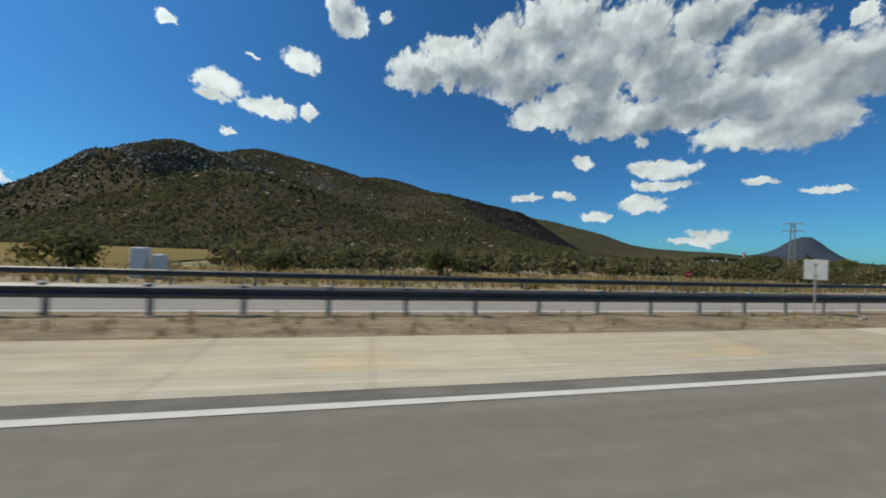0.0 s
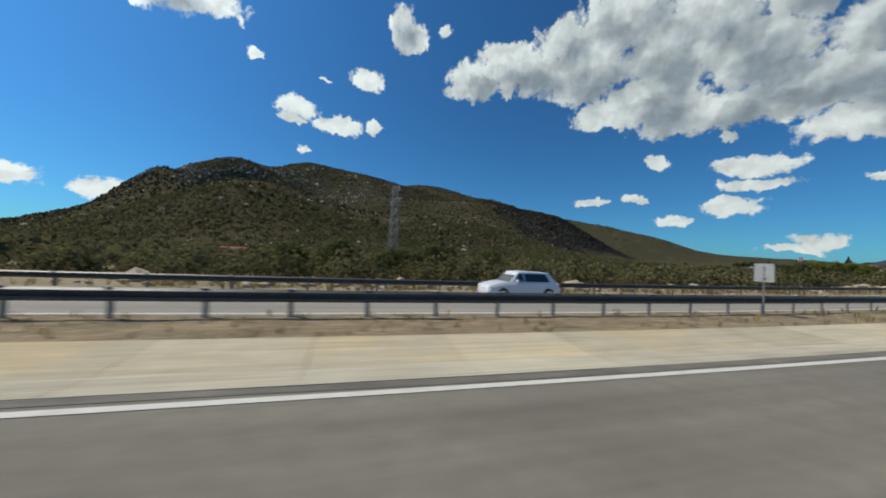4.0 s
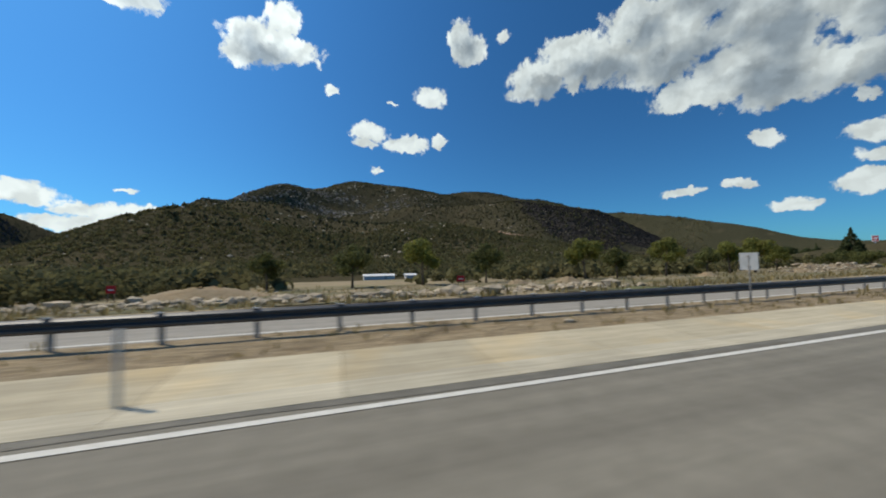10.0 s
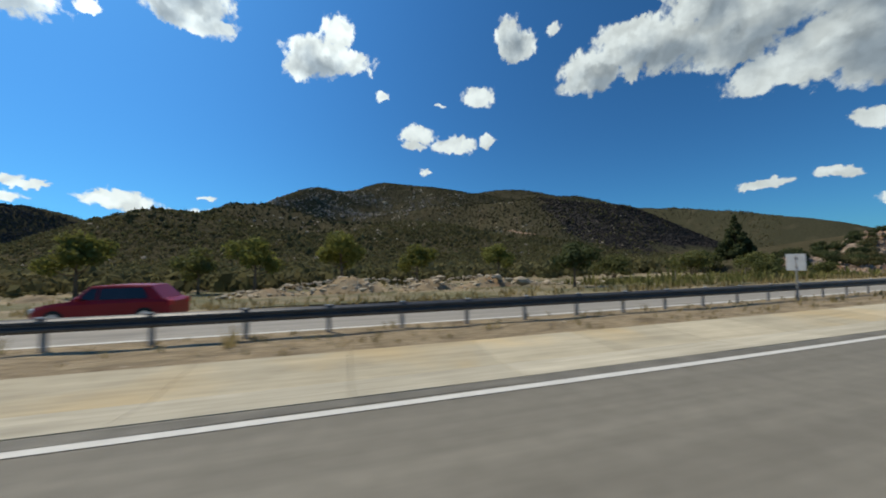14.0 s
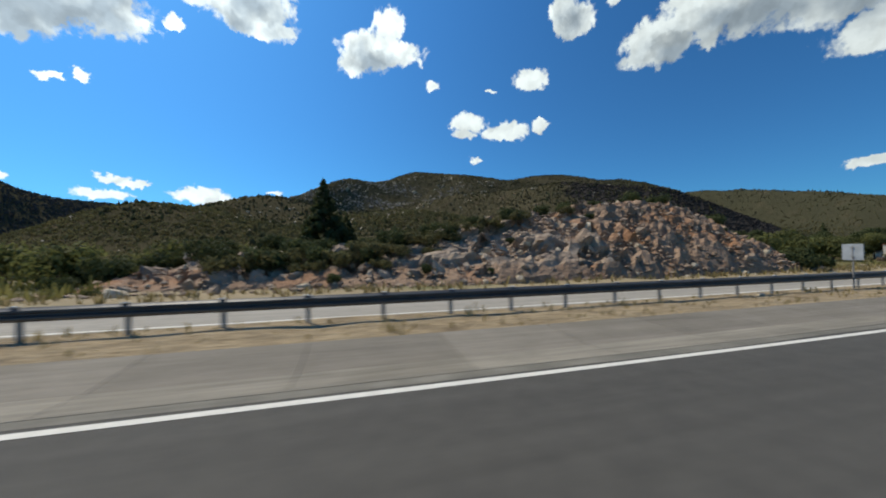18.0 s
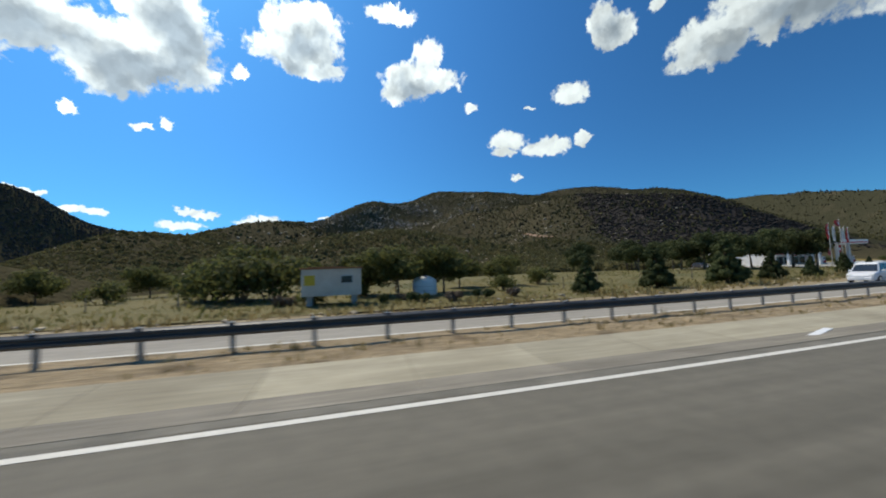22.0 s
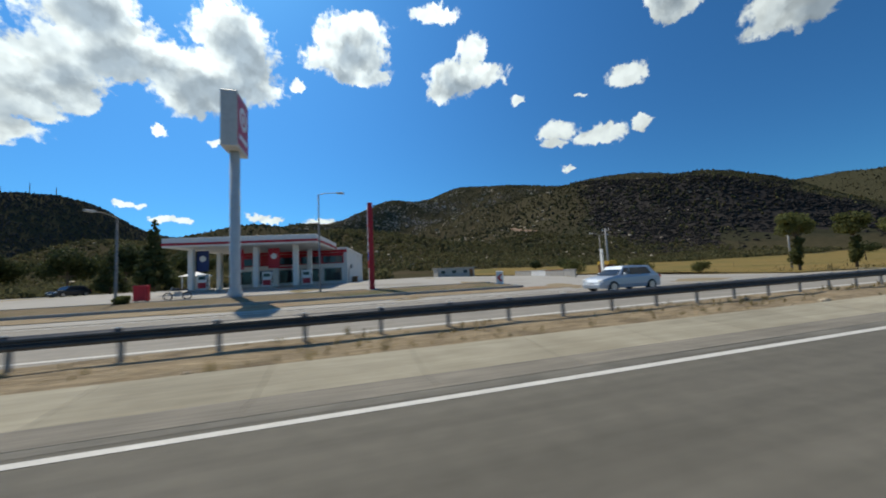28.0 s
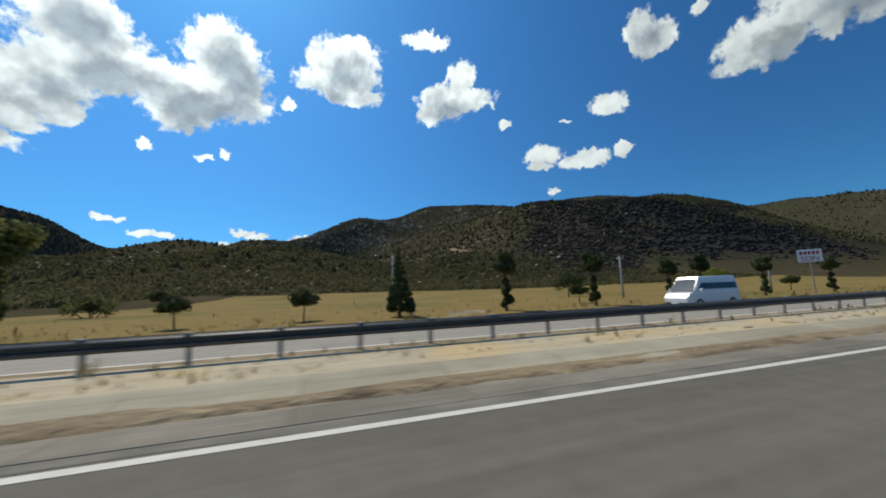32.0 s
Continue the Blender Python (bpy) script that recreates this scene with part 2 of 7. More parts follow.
    def lit(socket, low, gain_):
        k = wn("ShaderNodeMath", op="MULTIPLY_ADD")
        k.inputs[1].default_value, k.inputs[2].default_value = gain_, low
        L(glare.outputs[0], k.inputs[0])
        m = wn("ShaderNodeMix")
        m.data_type, m.blend_type = "RGBA", "MULTIPLY"
        m.inputs[0].default_value = 1.0
        L(socket, m.inputs[6])
        L(k.outputs[0], m.inputs[7])
        return m.outputs[2]

    sk = wn("ShaderNodeMix")
    sk.data_type, sk.blend_type = "RGBA", "MULTIPLY"
    sk.inputs[0].default_value = 1.0
    sk.inputs[7].default_value = (0.0200, 0.0665, 0.1085, 1)
    L(sky.outputs[0], sk.inputs[6])
    mix = wn("ShaderNodeMix")
    mix.data_type = "RGBA"
    L(mask.outputs[0], mix.inputs[0])
    L(lit(sk.outputs[2], 1.06, 0.86), mix.inputs[6])
    L(lit(tone.outputs[2], 0.80, 0.75), mix.inputs[7])
    L(mix.outputs[2], bg.inputs[0])


sky_world()
sun = bpy.data.lights.new("sun", "SUN")
sun.energy = 4.0
sun.angle = radians(0.55)
sun.color = (1.0, 0.955, 0.88)
sun_ob = new("sun", sun)
_a, _e = radians(SUN_AZ), radians(SUN_EL)
sun_ob.matrix_world = look((0, 0, 900), (-math.cos(_a) * math.cos(_e), -math.sin(_a) * math.cos(_e), 900 - math.sin(_e)))


# ---------------------------------------------------------------- materials
def material(name, c1, c2, scale=1.0, rough=0.9, bump=0.0, bscale=8.0, metal=0.0, c3=None, s3=0.15, m3=0.5, rnd=0.0, spec=0.3, stretch=(1, 1, 1), island=0.0, thr=0.5, glow=0.0, track=None, amount=0.16):
    m = bpy.data.materials.new(name)
    m.use_nodes = True
    t = m.node_tree
    t.nodes.clear()
    L = t.links.new
    out = t.nodes.new("ShaderNodeOutputMaterial")
    b = t.nodes.new("ShaderNodeBsdfPrincipled")
    L(b.outputs[0], out.inputs[0])
    b.inputs["Roughness"].default_value = rough
    b.inputs["Metallic"].default_value = metal
    b.inputs["Specular IOR Level"].default_value = spec
    geo = t.nodes.new("ShaderNodeNewGeometry")
    mp = t.nodes.new("ShaderNodeMapping")
    mp.inputs["Scale"].default_value = stretch
    L(geo.outputs["Position"], mp.inputs[0])
    n1 = t.nodes.new("ShaderNodeTexNoise")
    n1.inputs["Scale"].default_value = scale
    n1.inputs["Detail"].default_value = 7
    n1.inputs["Roughness"].default_value = 0.65
    L(mp.outputs[0], n1.inputs["Vector"])
    r1 = t.nodes.new("ShaderNodeMapRange")
    r1.inputs[1].default_value, r1.inputs[2].default_value = thr - 0.18, thr + 0.18
    L(n1.outputs["Fac"], r1.inputs[0])
    mx = t.nodes.new("ShaderNodeMix")
    mx.data_type = "RGBA"
    mx.inputs[6].default_value = (*c1, 1)
    mx.inputs[7].default_value = (*c2, 1)
    L(r1.outputs[0], mx.inputs[0])
    col = mx.outputs[2]
    if c3:
        n3 = t.nodes.new("ShaderNodeTexNoise")
        n3.inputs["Scale"].default_value = s3
        n3.inputs["Detail"].default_value = 5
        L(mp.outputs[0], n3.inputs["Vector"])
        r3 = t.nodes.new("ShaderNodeMapRange")
        r3.inputs[1].default_value, r3.inputs[2].default_value = 1 - m3, 1 - m3 + 0.16
        L(n3.outputs["Fac"], r3.inputs[0])
        m2 = t.nodes.new("ShaderNodeMix")
        m2.data_type = "RGBA"
        m2.inputs[7].default_value = (*c3, 1)
        L(r3.outputs[0], m2.inputs[0])
        L(col, m2.inputs[6])
        col = m2.outputs[2]
    if track:
        # streaks that run along the road
        at = t.nodes.new("ShaderNodeAttribute")
        at.attribute_name = "track"
        for k, (tx, ty) in enumerate((track, (track[0] * 4, track[1] * 3))):
            tm = t.nodes.new("ShaderNodeMapping")
            tm.inputs["Scale"].default_value = (tx, ty, 1)
            L(at.outputs["Vector"], tm.inputs[0])
            tn = t.nodes.new("ShaderNodeTexNoise")
            tn.inputs["Scale"].default_value = 1.0
            tn.inputs["Detail"].default_value = 4
            L(tm.outputs[0], tn.inputs["Vector"])
            tr0 = t.nodes.new("ShaderNodeMapRange")
            tr0.inputs[1].default_value, tr0.inputs[2].default_value = 0.3, 0.7
            tr0.inputs[3].default_value, tr0.inputs[4].default_value = 1 - amount, 1 + amount
            L(tn.outputs["Fac"], tr0.inputs[0])
            th = t.nodes.new("ShaderNodeHueSaturation")
            L(tr0.outputs[0], th.inputs["Value"])
            L(col, th.inputs["Color"])
            col = th.outputs[0]
    if rnd or island:
        if island:
            src, amount = geo.outputs["Random Per Island"], island
        else:
            oi = t.nodes.new("ShaderNodeObjectInfo")
            src, amount = oi.outputs["Random"], rnd
        rr = t.nodes.new("ShaderNodeMapRange")
        rr.inputs[3].default_value, rr.inputs[4].default_value = 1 - amount, 1 + amount
        L(src, rr.inputs[0])
        hs = t.nodes.new("ShaderNodeHueSaturation")
        L(rr.outputs[0], hs.inputs["Value"])
        L(col, hs.inputs["Color"])
        col = hs.outputs[0]
    L(col, b.inputs["Base Color"])
    if glow:
        tr = t.nodes.new("ShaderNodeBsdfTranslucent")
        ms = t.nodes.new("ShaderNodeMixShader")
        ms.inputs[0].default_value = glow
        L(col, tr.inputs["Color"])
        L(b.outputs[0], ms.inputs[1])
        L(tr.outputs[0], ms.inputs[2])
        L(ms.outputs[0], out.inputs[0])
    if bump:
        n2 = t.nodes.new("ShaderNodeTexNoise")
        n2.inputs["Scale"].default_value = bscale
        n2.inputs["Detail"].default_value = 6
        L(mp.outputs[0], n2.inputs["Vector"])
        bp = t.nodes.new("ShaderNodeBump")
        bp.inputs["Strength"].default_value = bump
        bp.inputs["Distance"].default_value = 1.0 / bscale
        L(n2.outputs["Fac"], bp.inputs["Height"])
        L(bp.outputs[0], b.inputs["Normal"])
    return m


MAT = {}


def mat(key, *a, **k):
    MAT[key] = material(key, *a, **k)


mat("asphalt", (0.175, 0.160, 0.125), (0.215, 0.196, 0.155), 3.0, 0.86, 0.3, 60, c3=(0.145, 0.132, 0.105), s3=0.10, m3=0.42, spec=0.25, track=(0.03, 1.1), amount=0.11)
# asphalt darkened in its base colour for cloud shade over one stretch
mat("asphalt_dim", (0.062, 0.059, 0.052), (0.079, 0.075, 0.065), 3.0, 0.86, 0.3, 60, c3=(0.070, 0.066, 0.057), s3=0.1, m3=0.42, spec=0.25, track=(0.03, 1.1), amount=0.09)
mat("asphalt_mid", (0.118, 0.109, 0.086), (0.145, 0.133, 0.105), 3.0, 0.86, 0.3, 60, c3=(0.108, 0.099, 0.078), s3=0.1, m3=0.42, spec=0.25, track=(0.03, 1.1), amount=0.11)
mat("asphalt_old", (0.25, 0.23, 0.192), (0.30, 0.276, 0.232), 2.0, 0.88, 0.3, 50, c3=(0.21, 0.193, 0.162), s3=0.2, m3=0.4, track=(0.03, 1.1), amount=0.1)
mat("seam", (0.125, 0.117, 0.095), (0.20, 0.185, 0.15), 1.2, 0.9, 0.4, 30, track=(0.2, 3.0), amount=0.1)
mat("line_paint", (0.66, 0.64, 0.57), (0.54, 0.52, 0.46), 5.0, 0.75, 0.2, 40, c3=(0.42, 0.4, 0.36), s3=1.4, m3=0.32)
mat("concrete", (0.51, 0.445, 0.31), (0.43, 0.37, 0.255), 1.3, 0.92, 0.25, 12, c3=(0.56, 0.43, 0.24), s3=0.3, m3=0.5, rnd=0.13, track=(0.16, 2.6), amount=0.10)
mat("concrete_mid", (0.39, 0.35, 0.255), (0.33, 0.295, 0.21), 1.3, 0.92, 0.25, 12, c3=(0.29, 0.255, 0.18), s3=0.3, m3=0.48, rnd=0.12, track=(0.16, 2.6), amount=0.10)
# greyer concrete, darkened further for the cloud shade on that stretch
mat("concrete_grey", (0.205, 0.182, 0.147), (0.168, 0.150, 0.119), 1.3, 0.92, 0.25, 12, c3=(0.165, 0.145, 0.112), s3=0.35, m3=0.47, rnd=0.12, track=(0.16, 2.6), amount=0.10)
mat("gutter_low", (0.50, 0.45, 0.335), (0.42, 0.375, 0.275), 1.0, 0.92, 0.25, 12, c3=(0.33, 0.295, 0.22), s3=0.3, m3=0.42, rnd=0.1, track=(0.14, 3.0), amount=0.12)
mat("gutter_grey", (0.24, 0.216, 0.172), (0.185, 0.167, 0.132), 1.0, 0.92, 0.25, 12, c3=(0.165, 0.148, 0.115), s3=0.35, m3=0.47, rnd=0.1, track=(0.14, 3.0), amount=0.14)
mat("kerb", (0.42, 0.40, 0.36), (0.33, 0.31, 0.28), 1.5, 0.92, 0.3, 12)
mat("dry_earth", (0.225, 0.168, 0.098), (0.325, 0.255, 0.158), 1.6, 0.97, 0.9, 7, c3=(0.14, 0.102, 0.06), s3=0.8, m3=0.46, track=(0.5, 2.5), amount=0.22)
mat("verge", (0.24, 0.19, 0.11), (0.32, 0.255, 0.155), 0.35, 0.97, 0.6, 5, c3=(0.13, 0.135, 0.055), s3=0.07, m3=0.46)
mat("island_soil", (0.15, 0.115, 0.062), (0.215, 0.16, 0.092), 0.8, 0.97, 0.7, 5, c3=(0.095, 0.095, 0.038), s3=0.25, m3=0.50)
mat("terrain", (0.054, 0.050, 0.029), (0.086, 0.073, 0.044), 0.22, 0.97, 0.8, 0.9, c3=(0.105, 0.082, 0.052), s3=0.03, m3=0.42, spec=0.0)
mat("wooded_slope", (0.044, 0.045, 0.027), (0.066, 0.062, 0.038), 0.2, 0.97, 0.8, 0.9, c3=(0.082, 0.072, 0.045), s3=0.02, m3=0.44, spec=0.0)
mat("galvanised", (0.105, 0.107, 0.11), (0.075, 0.077, 0.08), 2.5, 0.5, 0.05, 8, metal=0.45)
mat("galv_post", (0.31, 0.295, 0.275), (0.24, 0.228, 0.21), 4, 0.6, 0.05, 8, metal=0.15)
mat("white_paint", (0.80, 0.79, 0.76), (0.70, 0.69, 0.66), 1.5, 0.55)
mat("white_metal", (0.62, 0.62, 0.60), (0.52, 0.52, 0.50), 2.0, 0.5)
mat("red_paint", (0.52, 0.018, 0.03), (0.42, 0.015, 0.025), 1.5, 0.45, spec=0.4)
mat("sign_grey", (0.48, 0.49, 0.48), (0.38, 0.39, 0.385), 3, 0.5, metal=0.3)
mat("cabin_paint", (0.60, 0.55, 0.47), (0.49, 0.43, 0.35), 1.1, 0.7, 0.1, 8, c3=(0.33, 0.24, 0.16), s3=0.7, m3=0.42)
mat("bark", (0.13, 0.09, 0.06), (0.20, 0.15, 0.10), 6, 0.95, 0.6, 14)
mat("leaf", (0.098, 0.112, 0.036), (0.158, 0.158, 0.056), 0.6, 0.8, rnd=0.15, spec=0.2, glow=0.5)
mat("leaf_light", (0.19, 0.225, 0.045), (0.27, 0.275, 0.07), 0.7, 0.8, rnd=0.15, spec=0.2, glow=0.55)
mat("leaf_olive", (0.155, 0.172, 0.042), (0.24, 0.232, 0.062), 0.7, 0.8, rnd=0.15, spec=0.2, glow=0.5)
mat("leaf_dark", (0.048, 0.064, 0.025), (0.086, 0.098, 0.036), 0.7, 0.85, rnd=0.2, spec=0.2, glow=0.35)
mat("scrub", (0.104, 0.104, 0.044), (0.168, 0.148, 0.074), 0.05, 0.9, island=0.35, spec=0.03, glow=0.4)
# near-black tone holds the cloud shadow painted onto the ridge
mat("pine_shaded", (0.046, 0.040, 0.036), (0.060, 0.052, 0.045), 0.04, 0.95, island=0.10, spec=0.0)
# dark grey that carries both cloud shade and haze for the left hill
mat("hazed_wood", (0.050, 0.051, 0.053), (0.068, 0.067, 0.066), 0.004, 0.98, 0.3, 0.05, spec=0.0)
# blue-grey of distance haze, painted into the peak's base colour
mat("hazed_peak", (0.040, 0.052, 0.070), (0.054, 0.066, 0.086), 0.01, 0.98, 0.3, 0.05, spec=0.0)
mat("pine_far", (0.074, 0.072, 0.043), (0.110, 0.099, 0.062), 0.04, 0.9, island=0.28, spec=0.02, glow=0.35)
mat("rock", (0.405, 0.312, 0.228), (0.235, 0.163, 0.112), 0.8, 0.9, 1.0, 2.6, c3=(0.275, 0.18, 0.12), s3=0.16, m3=0.42, island=0.22)
mat("rock_slab", (0.40, 0.315, 0.235), (0.24, 0.178, 0.13), 0.9, 0.9, 1.0, 2.2, c3=(0.25, 0.165, 0.115), s3=0.3, m3=0.45, rnd=0.25)
mat("rubble_brown", (0.35, 0.255, 0.18), (0.225, 0.155, 0.107), 0.9, 0.95, 0.8, 4.0, c3=(0.38, 0.315, 0.24), s3=0.5, m3=0.42, island=0.3)
mat("rock_grey", (0.52, 0.43, 0.31), (0.39, 0.315, 0.215), 0.5, 0.9, 0.6, 2.0, island=0.2)
mat("dry_grass", (0.36, 0.28, 0.13), (0.24, 0.19, 0.085), 0.5, 0.9, island=0.25, spec=0.1, glow=0.35)
mat("green_grass", (0.15, 0.155, 0.046), (0.235, 0.205, 0.075), 0.25, 0.9, island=0.25, spec=0.1, glow=0.35)
mat("bank_earth", (0.24, 0.155, 0.10), (0.33, 0.225, 0.15), 0.7, 0.95, 0.9, 3.0, c3=(0.32, 0.16, 0.08), s3=0.13, m3=0.5)
mat("field", (0.255, 0.182, 0.066), (0.205, 0.150, 0.056), 0.4, 0.97, 0.6, 3.0, c3=(0.155, 0.135, 0.048), s3=0.045, m3=0.52, spec=0.05)
mat("grass_green", (0.112, 0.102, 0.034), (0.172, 0.138, 0.054), 0.3, 0.97, 0.6, 3.0, c3=(0.082, 0.084, 0.029), s3=0.07, m3=0.48)


# ---------------------------------------------------------------- mesh helpers
def mesh_from(verts, faces, smooth=False, name="mesh"):
    me = bpy.data.meshes.new(name)
    me.from_pydata([tuple(map(float, v)) for v in verts], [], [tuple(f) for f in faces])
    me.update()
    if smooth:
        me.polygons.foreach_set("use_smooth", [True] * len(me.polygons))
    return me


class Shape:
    """Collects solids into one mesh."""

    def __init__(self):
        self.v, self.f = [], []

    def add(self, verts, faces, m=None):
        n = len(self.v)
        self.v += [tuple(m @ Vector(p)) if m is not None else tuple(p) for p in verts]
        self.f += [tuple(i + n for i in f) for f in faces]
        return self

    def box(self, x, y, z, sx, sy, sz, rz=0.0, m=None, c=0.0):
        """A box with its centre at x, y and its bottom at z; c cuts its upright and top edges."""
        hx, hy = sx / 2, sy / 2
        if c:
            ring = [(-hx + c, -hy), (hx - c, -hy), (hx, -hy + c), (hx, hy - c), (hx - c, hy), (-hx + c, hy), (-hx, hy - c), (-hx, -hy + c)]
            vs = [(a, b, 0) for a, b in ring] + [(a, b, sz - c) for a, b in ring] + [(a * (1 - c / hx), b * (1 - c / hy), sz) for a, b in ring]
            fs = [tuple(range(7, -1, -1)), tuple(range(16, 24))]
            fs += [(k * 8 + i, k * 8 + (i + 1) % 8, k * 8 + 8 + (i + 1) % 8, k * 8 + 8 + i) for k in (0, 1) for i in range(8)]
        else:
            vs = [(a, b, h) for h in (0, sz) for a, b in ((-hx, -hy), (hx, -hy), (hx, hy), (-hx, hy))]
            fs = [(3, 2, 1, 0), (4, 5, 6, 7), (0, 1, 5, 4), (1, 2, 6, 5), (2, 3, 7, 6), (3, 0, 4, 7)]
        t = Matrix.Translation((x, y, z)) @ Matrix.Rotation(rz, 4, "Z")
        return self.add(vs, fs, (m @ t) if m is not None else t)

    def tube(self, pts, radii, n=8, cap=True):
        pts = [Vector(p) for p in pts]
        vs, fs = [], []
        for k, p in enumerate(pts):
            d = (pts[min(k + 1, len(pts) - 1)] - pts[max(k - 1, 0)]).normalized()
            a = d.cross(Vector((0.3, 0.95, 0.1))).normalized()
            if abs(d.z) > 0.95:
                a = d.cross(Vector((0, 1, 0))).normalized()
            b = d.cross(a)
            r = radii[k] if isinstance(radii, (list, tuple)) else radii
            vs += [tuple(p + (a * math.cos(q) + b * math.sin(q)) * r) for q in (2 * math.pi * i / n for i in range(n))]
        for k in range(len(pts) - 1):
            fs += [(k * n + i, k * n + (i + 1) % n, k * n + n + (i + 1) % n, k * n + n + i) for i in range(n)]
        if cap:
            fs += [tuple(range(n - 1, -1, -1)), tuple((len(pts) - 1) * n + i for i in range(n))]
        return self.add(vs, fs)

    def prism(self, outline, y0, y1, m=None):
        """An outline in x, z pushed from y0 to y1."""
        n = len(outline)
        vs = [(x, y0, z) for x, z in outline] + [(x, y1, z) for x, z in outline]
        fs = [tuple(range(n)), tuple(range(2 * n - 1, n - 1, -1))] + [((i + 1) % n, i, n + i, n + (i + 1) % n) for i in range(n)]
        return self.add(vs, fs, m)

    def mesh(self, smooth=False, name="mesh"):
        return mesh_from(self.v, self.f, smooth, name)


def part(name, shape, material_key, parent, label="", smooth=False, at=None):
    me = shape if isinstance(shape, bpy.types.Mesh) else shape.mesh(smooth, name)
    if not me.materials:
        me.materials.append(MAT[material_key])
    ob = new(name, me)
    ob.parent = parent
    if at is not None:
        ob.matrix_local = at
    return tagged(ob, label) if label else ob


def thing(name, label, category, m=None, group="", kind=""):
    ob = new(name)
    if m is not None:
        ob.matrix_world = m
    return tagged(ob, label, category, group, kind)


# ---------------------------------------------------------------- the road's line
HEADS = [-0.00, 12.58, 25.01, 30.61, 39.28, 45.56, 54.19, 59.00, 57.93]
SPEEDS = [22.86, 23.47, 23.81, 23.63, 23.22, 22.38, 22.43, 21.31, 22.94]


def glide(k, t):
    k = np.asarray(k, float)
    u = np.clip(np.asarray(t) / 4.0, 0, len(k) - 1 - 1e-9)
    i = np.floor(u).astype(int)
    f = u - i
    p0, p1, p2, p3 = (k[np.clip(i + j, 0, len(k) - 1)] for j in (-1, 0, 1, 2))
    return 0.5 * (2 * p1 + (p2 - p0) * f + (2 * p0 - 5 * p1 + 4 * p2 - p3) * f * f + (3 * p1 - p0 - 3 * p2 + p3) * f ** 3)


_t = np.arange(0, 32.01, 0.05)
_h = np.radians(glide(HEADS, _t))
_v = glide(SPEEDS, _t)
_h = np.concatenate([_h[0] - np.radians(np.linspace(16, 0.02, 400)), _h, np.full(790, _h[-1])])
_v = np.concatenate([np.full(400, 22.8), _v, np.full(790, 22.8)])
_dx, _dy = _v * np.cos(_h), _v * np.sin(_h)
PX = np.concatenate([[0], np.cumsum((_dx[1:] + _dx[:-1]) / 2 * 0.05)])
PY = np.concatenate([[0], np.cumsum((_dy[1:] + _dy[:-1]) / 2 * 0.05)])
PX -= PX[400]
PY -= PY[400]
PS = np.concatenate([[0], np.cumsum(np.hypot(np.diff(PX), np.diff(PY)))])
PS -= PS[400]


def bed(s, d):
    """Height of the ground at s metres along the road and d metres to its left, near the road."""
    s, d = np.asarray(s, float), np.asarray(d, float)
    tilt = np.interp(s, [600, 680], [0.0, 0.03])
    z20 = np.interp(s, [0, 540, 620, 660, 720], [-0.45, -0.40, 0.35, 0.35, 0.05])
    z45 = np.interp(s, [100, 330, 400, 520, 590, 660, 700], [-1.3, -1.4, -0.6, 0.0, 1.1, 1.2, -0.2])
    z28 = np.interp(s, [560, 590, 660, 690], [0, 0.62, 0.6, 0])
    shelf = np.interp(s, [560, 590, 670, 700], [0, 1, 1, 0])
    near = tilt * d
    ten = tilt * 10
    a = ten + (z20 - ten) * np.clip((d - 10) / 10, 0, 1)
    b = z20 + (z45 - z20) * np.clip((d - 20) / 25, 0, 1)
    b = b + shelf * ((z20 + (z28 - z20) * np.clip((d - 20) / 8, 0, 1) + (z45 - z28) * np.clip((d - 28) / 17, 0, 1)) - b)
    return np.where(d < 10, np.where(d < -8, -0.1 * np.clip(-8 - d, 0, 12), near), np.where(d < 20, a, b))


def road(s, d, up=0.0, z=None):
    """World place of a point s along, d to the left and up above the ground."""
    x, y, h = np.interp(s, PS, PX), np.interp(s, PS, PY), np.interp(s, PS, _h)
    zz = float(bed(s, d)) if z is None else z
    return Vector((float(x - d * math.sin(h)), float(y + d * math.cos(h)), zz + up))


def road_turn(s):
    return float(np.interp(s, PS, _h))


def place(s, d, turn=0.0, up=0.0):
    """A pose on the ground whose x runs along the road; turn in degrees."""
    return Matrix.Translation(road(s, d, up)) @ Matrix.Rotation(road_turn(s) + radians(turn), 4, "Z")


def mark_track(me, sd):
    """Stores how far along and across the road each corner lies, for streaks."""
    at = me.attributes.new("track", "FLOAT_VECTOR", "POINT")
    at.data.foreach_set("vector", np.asarray(sd, np.float32).ravel())


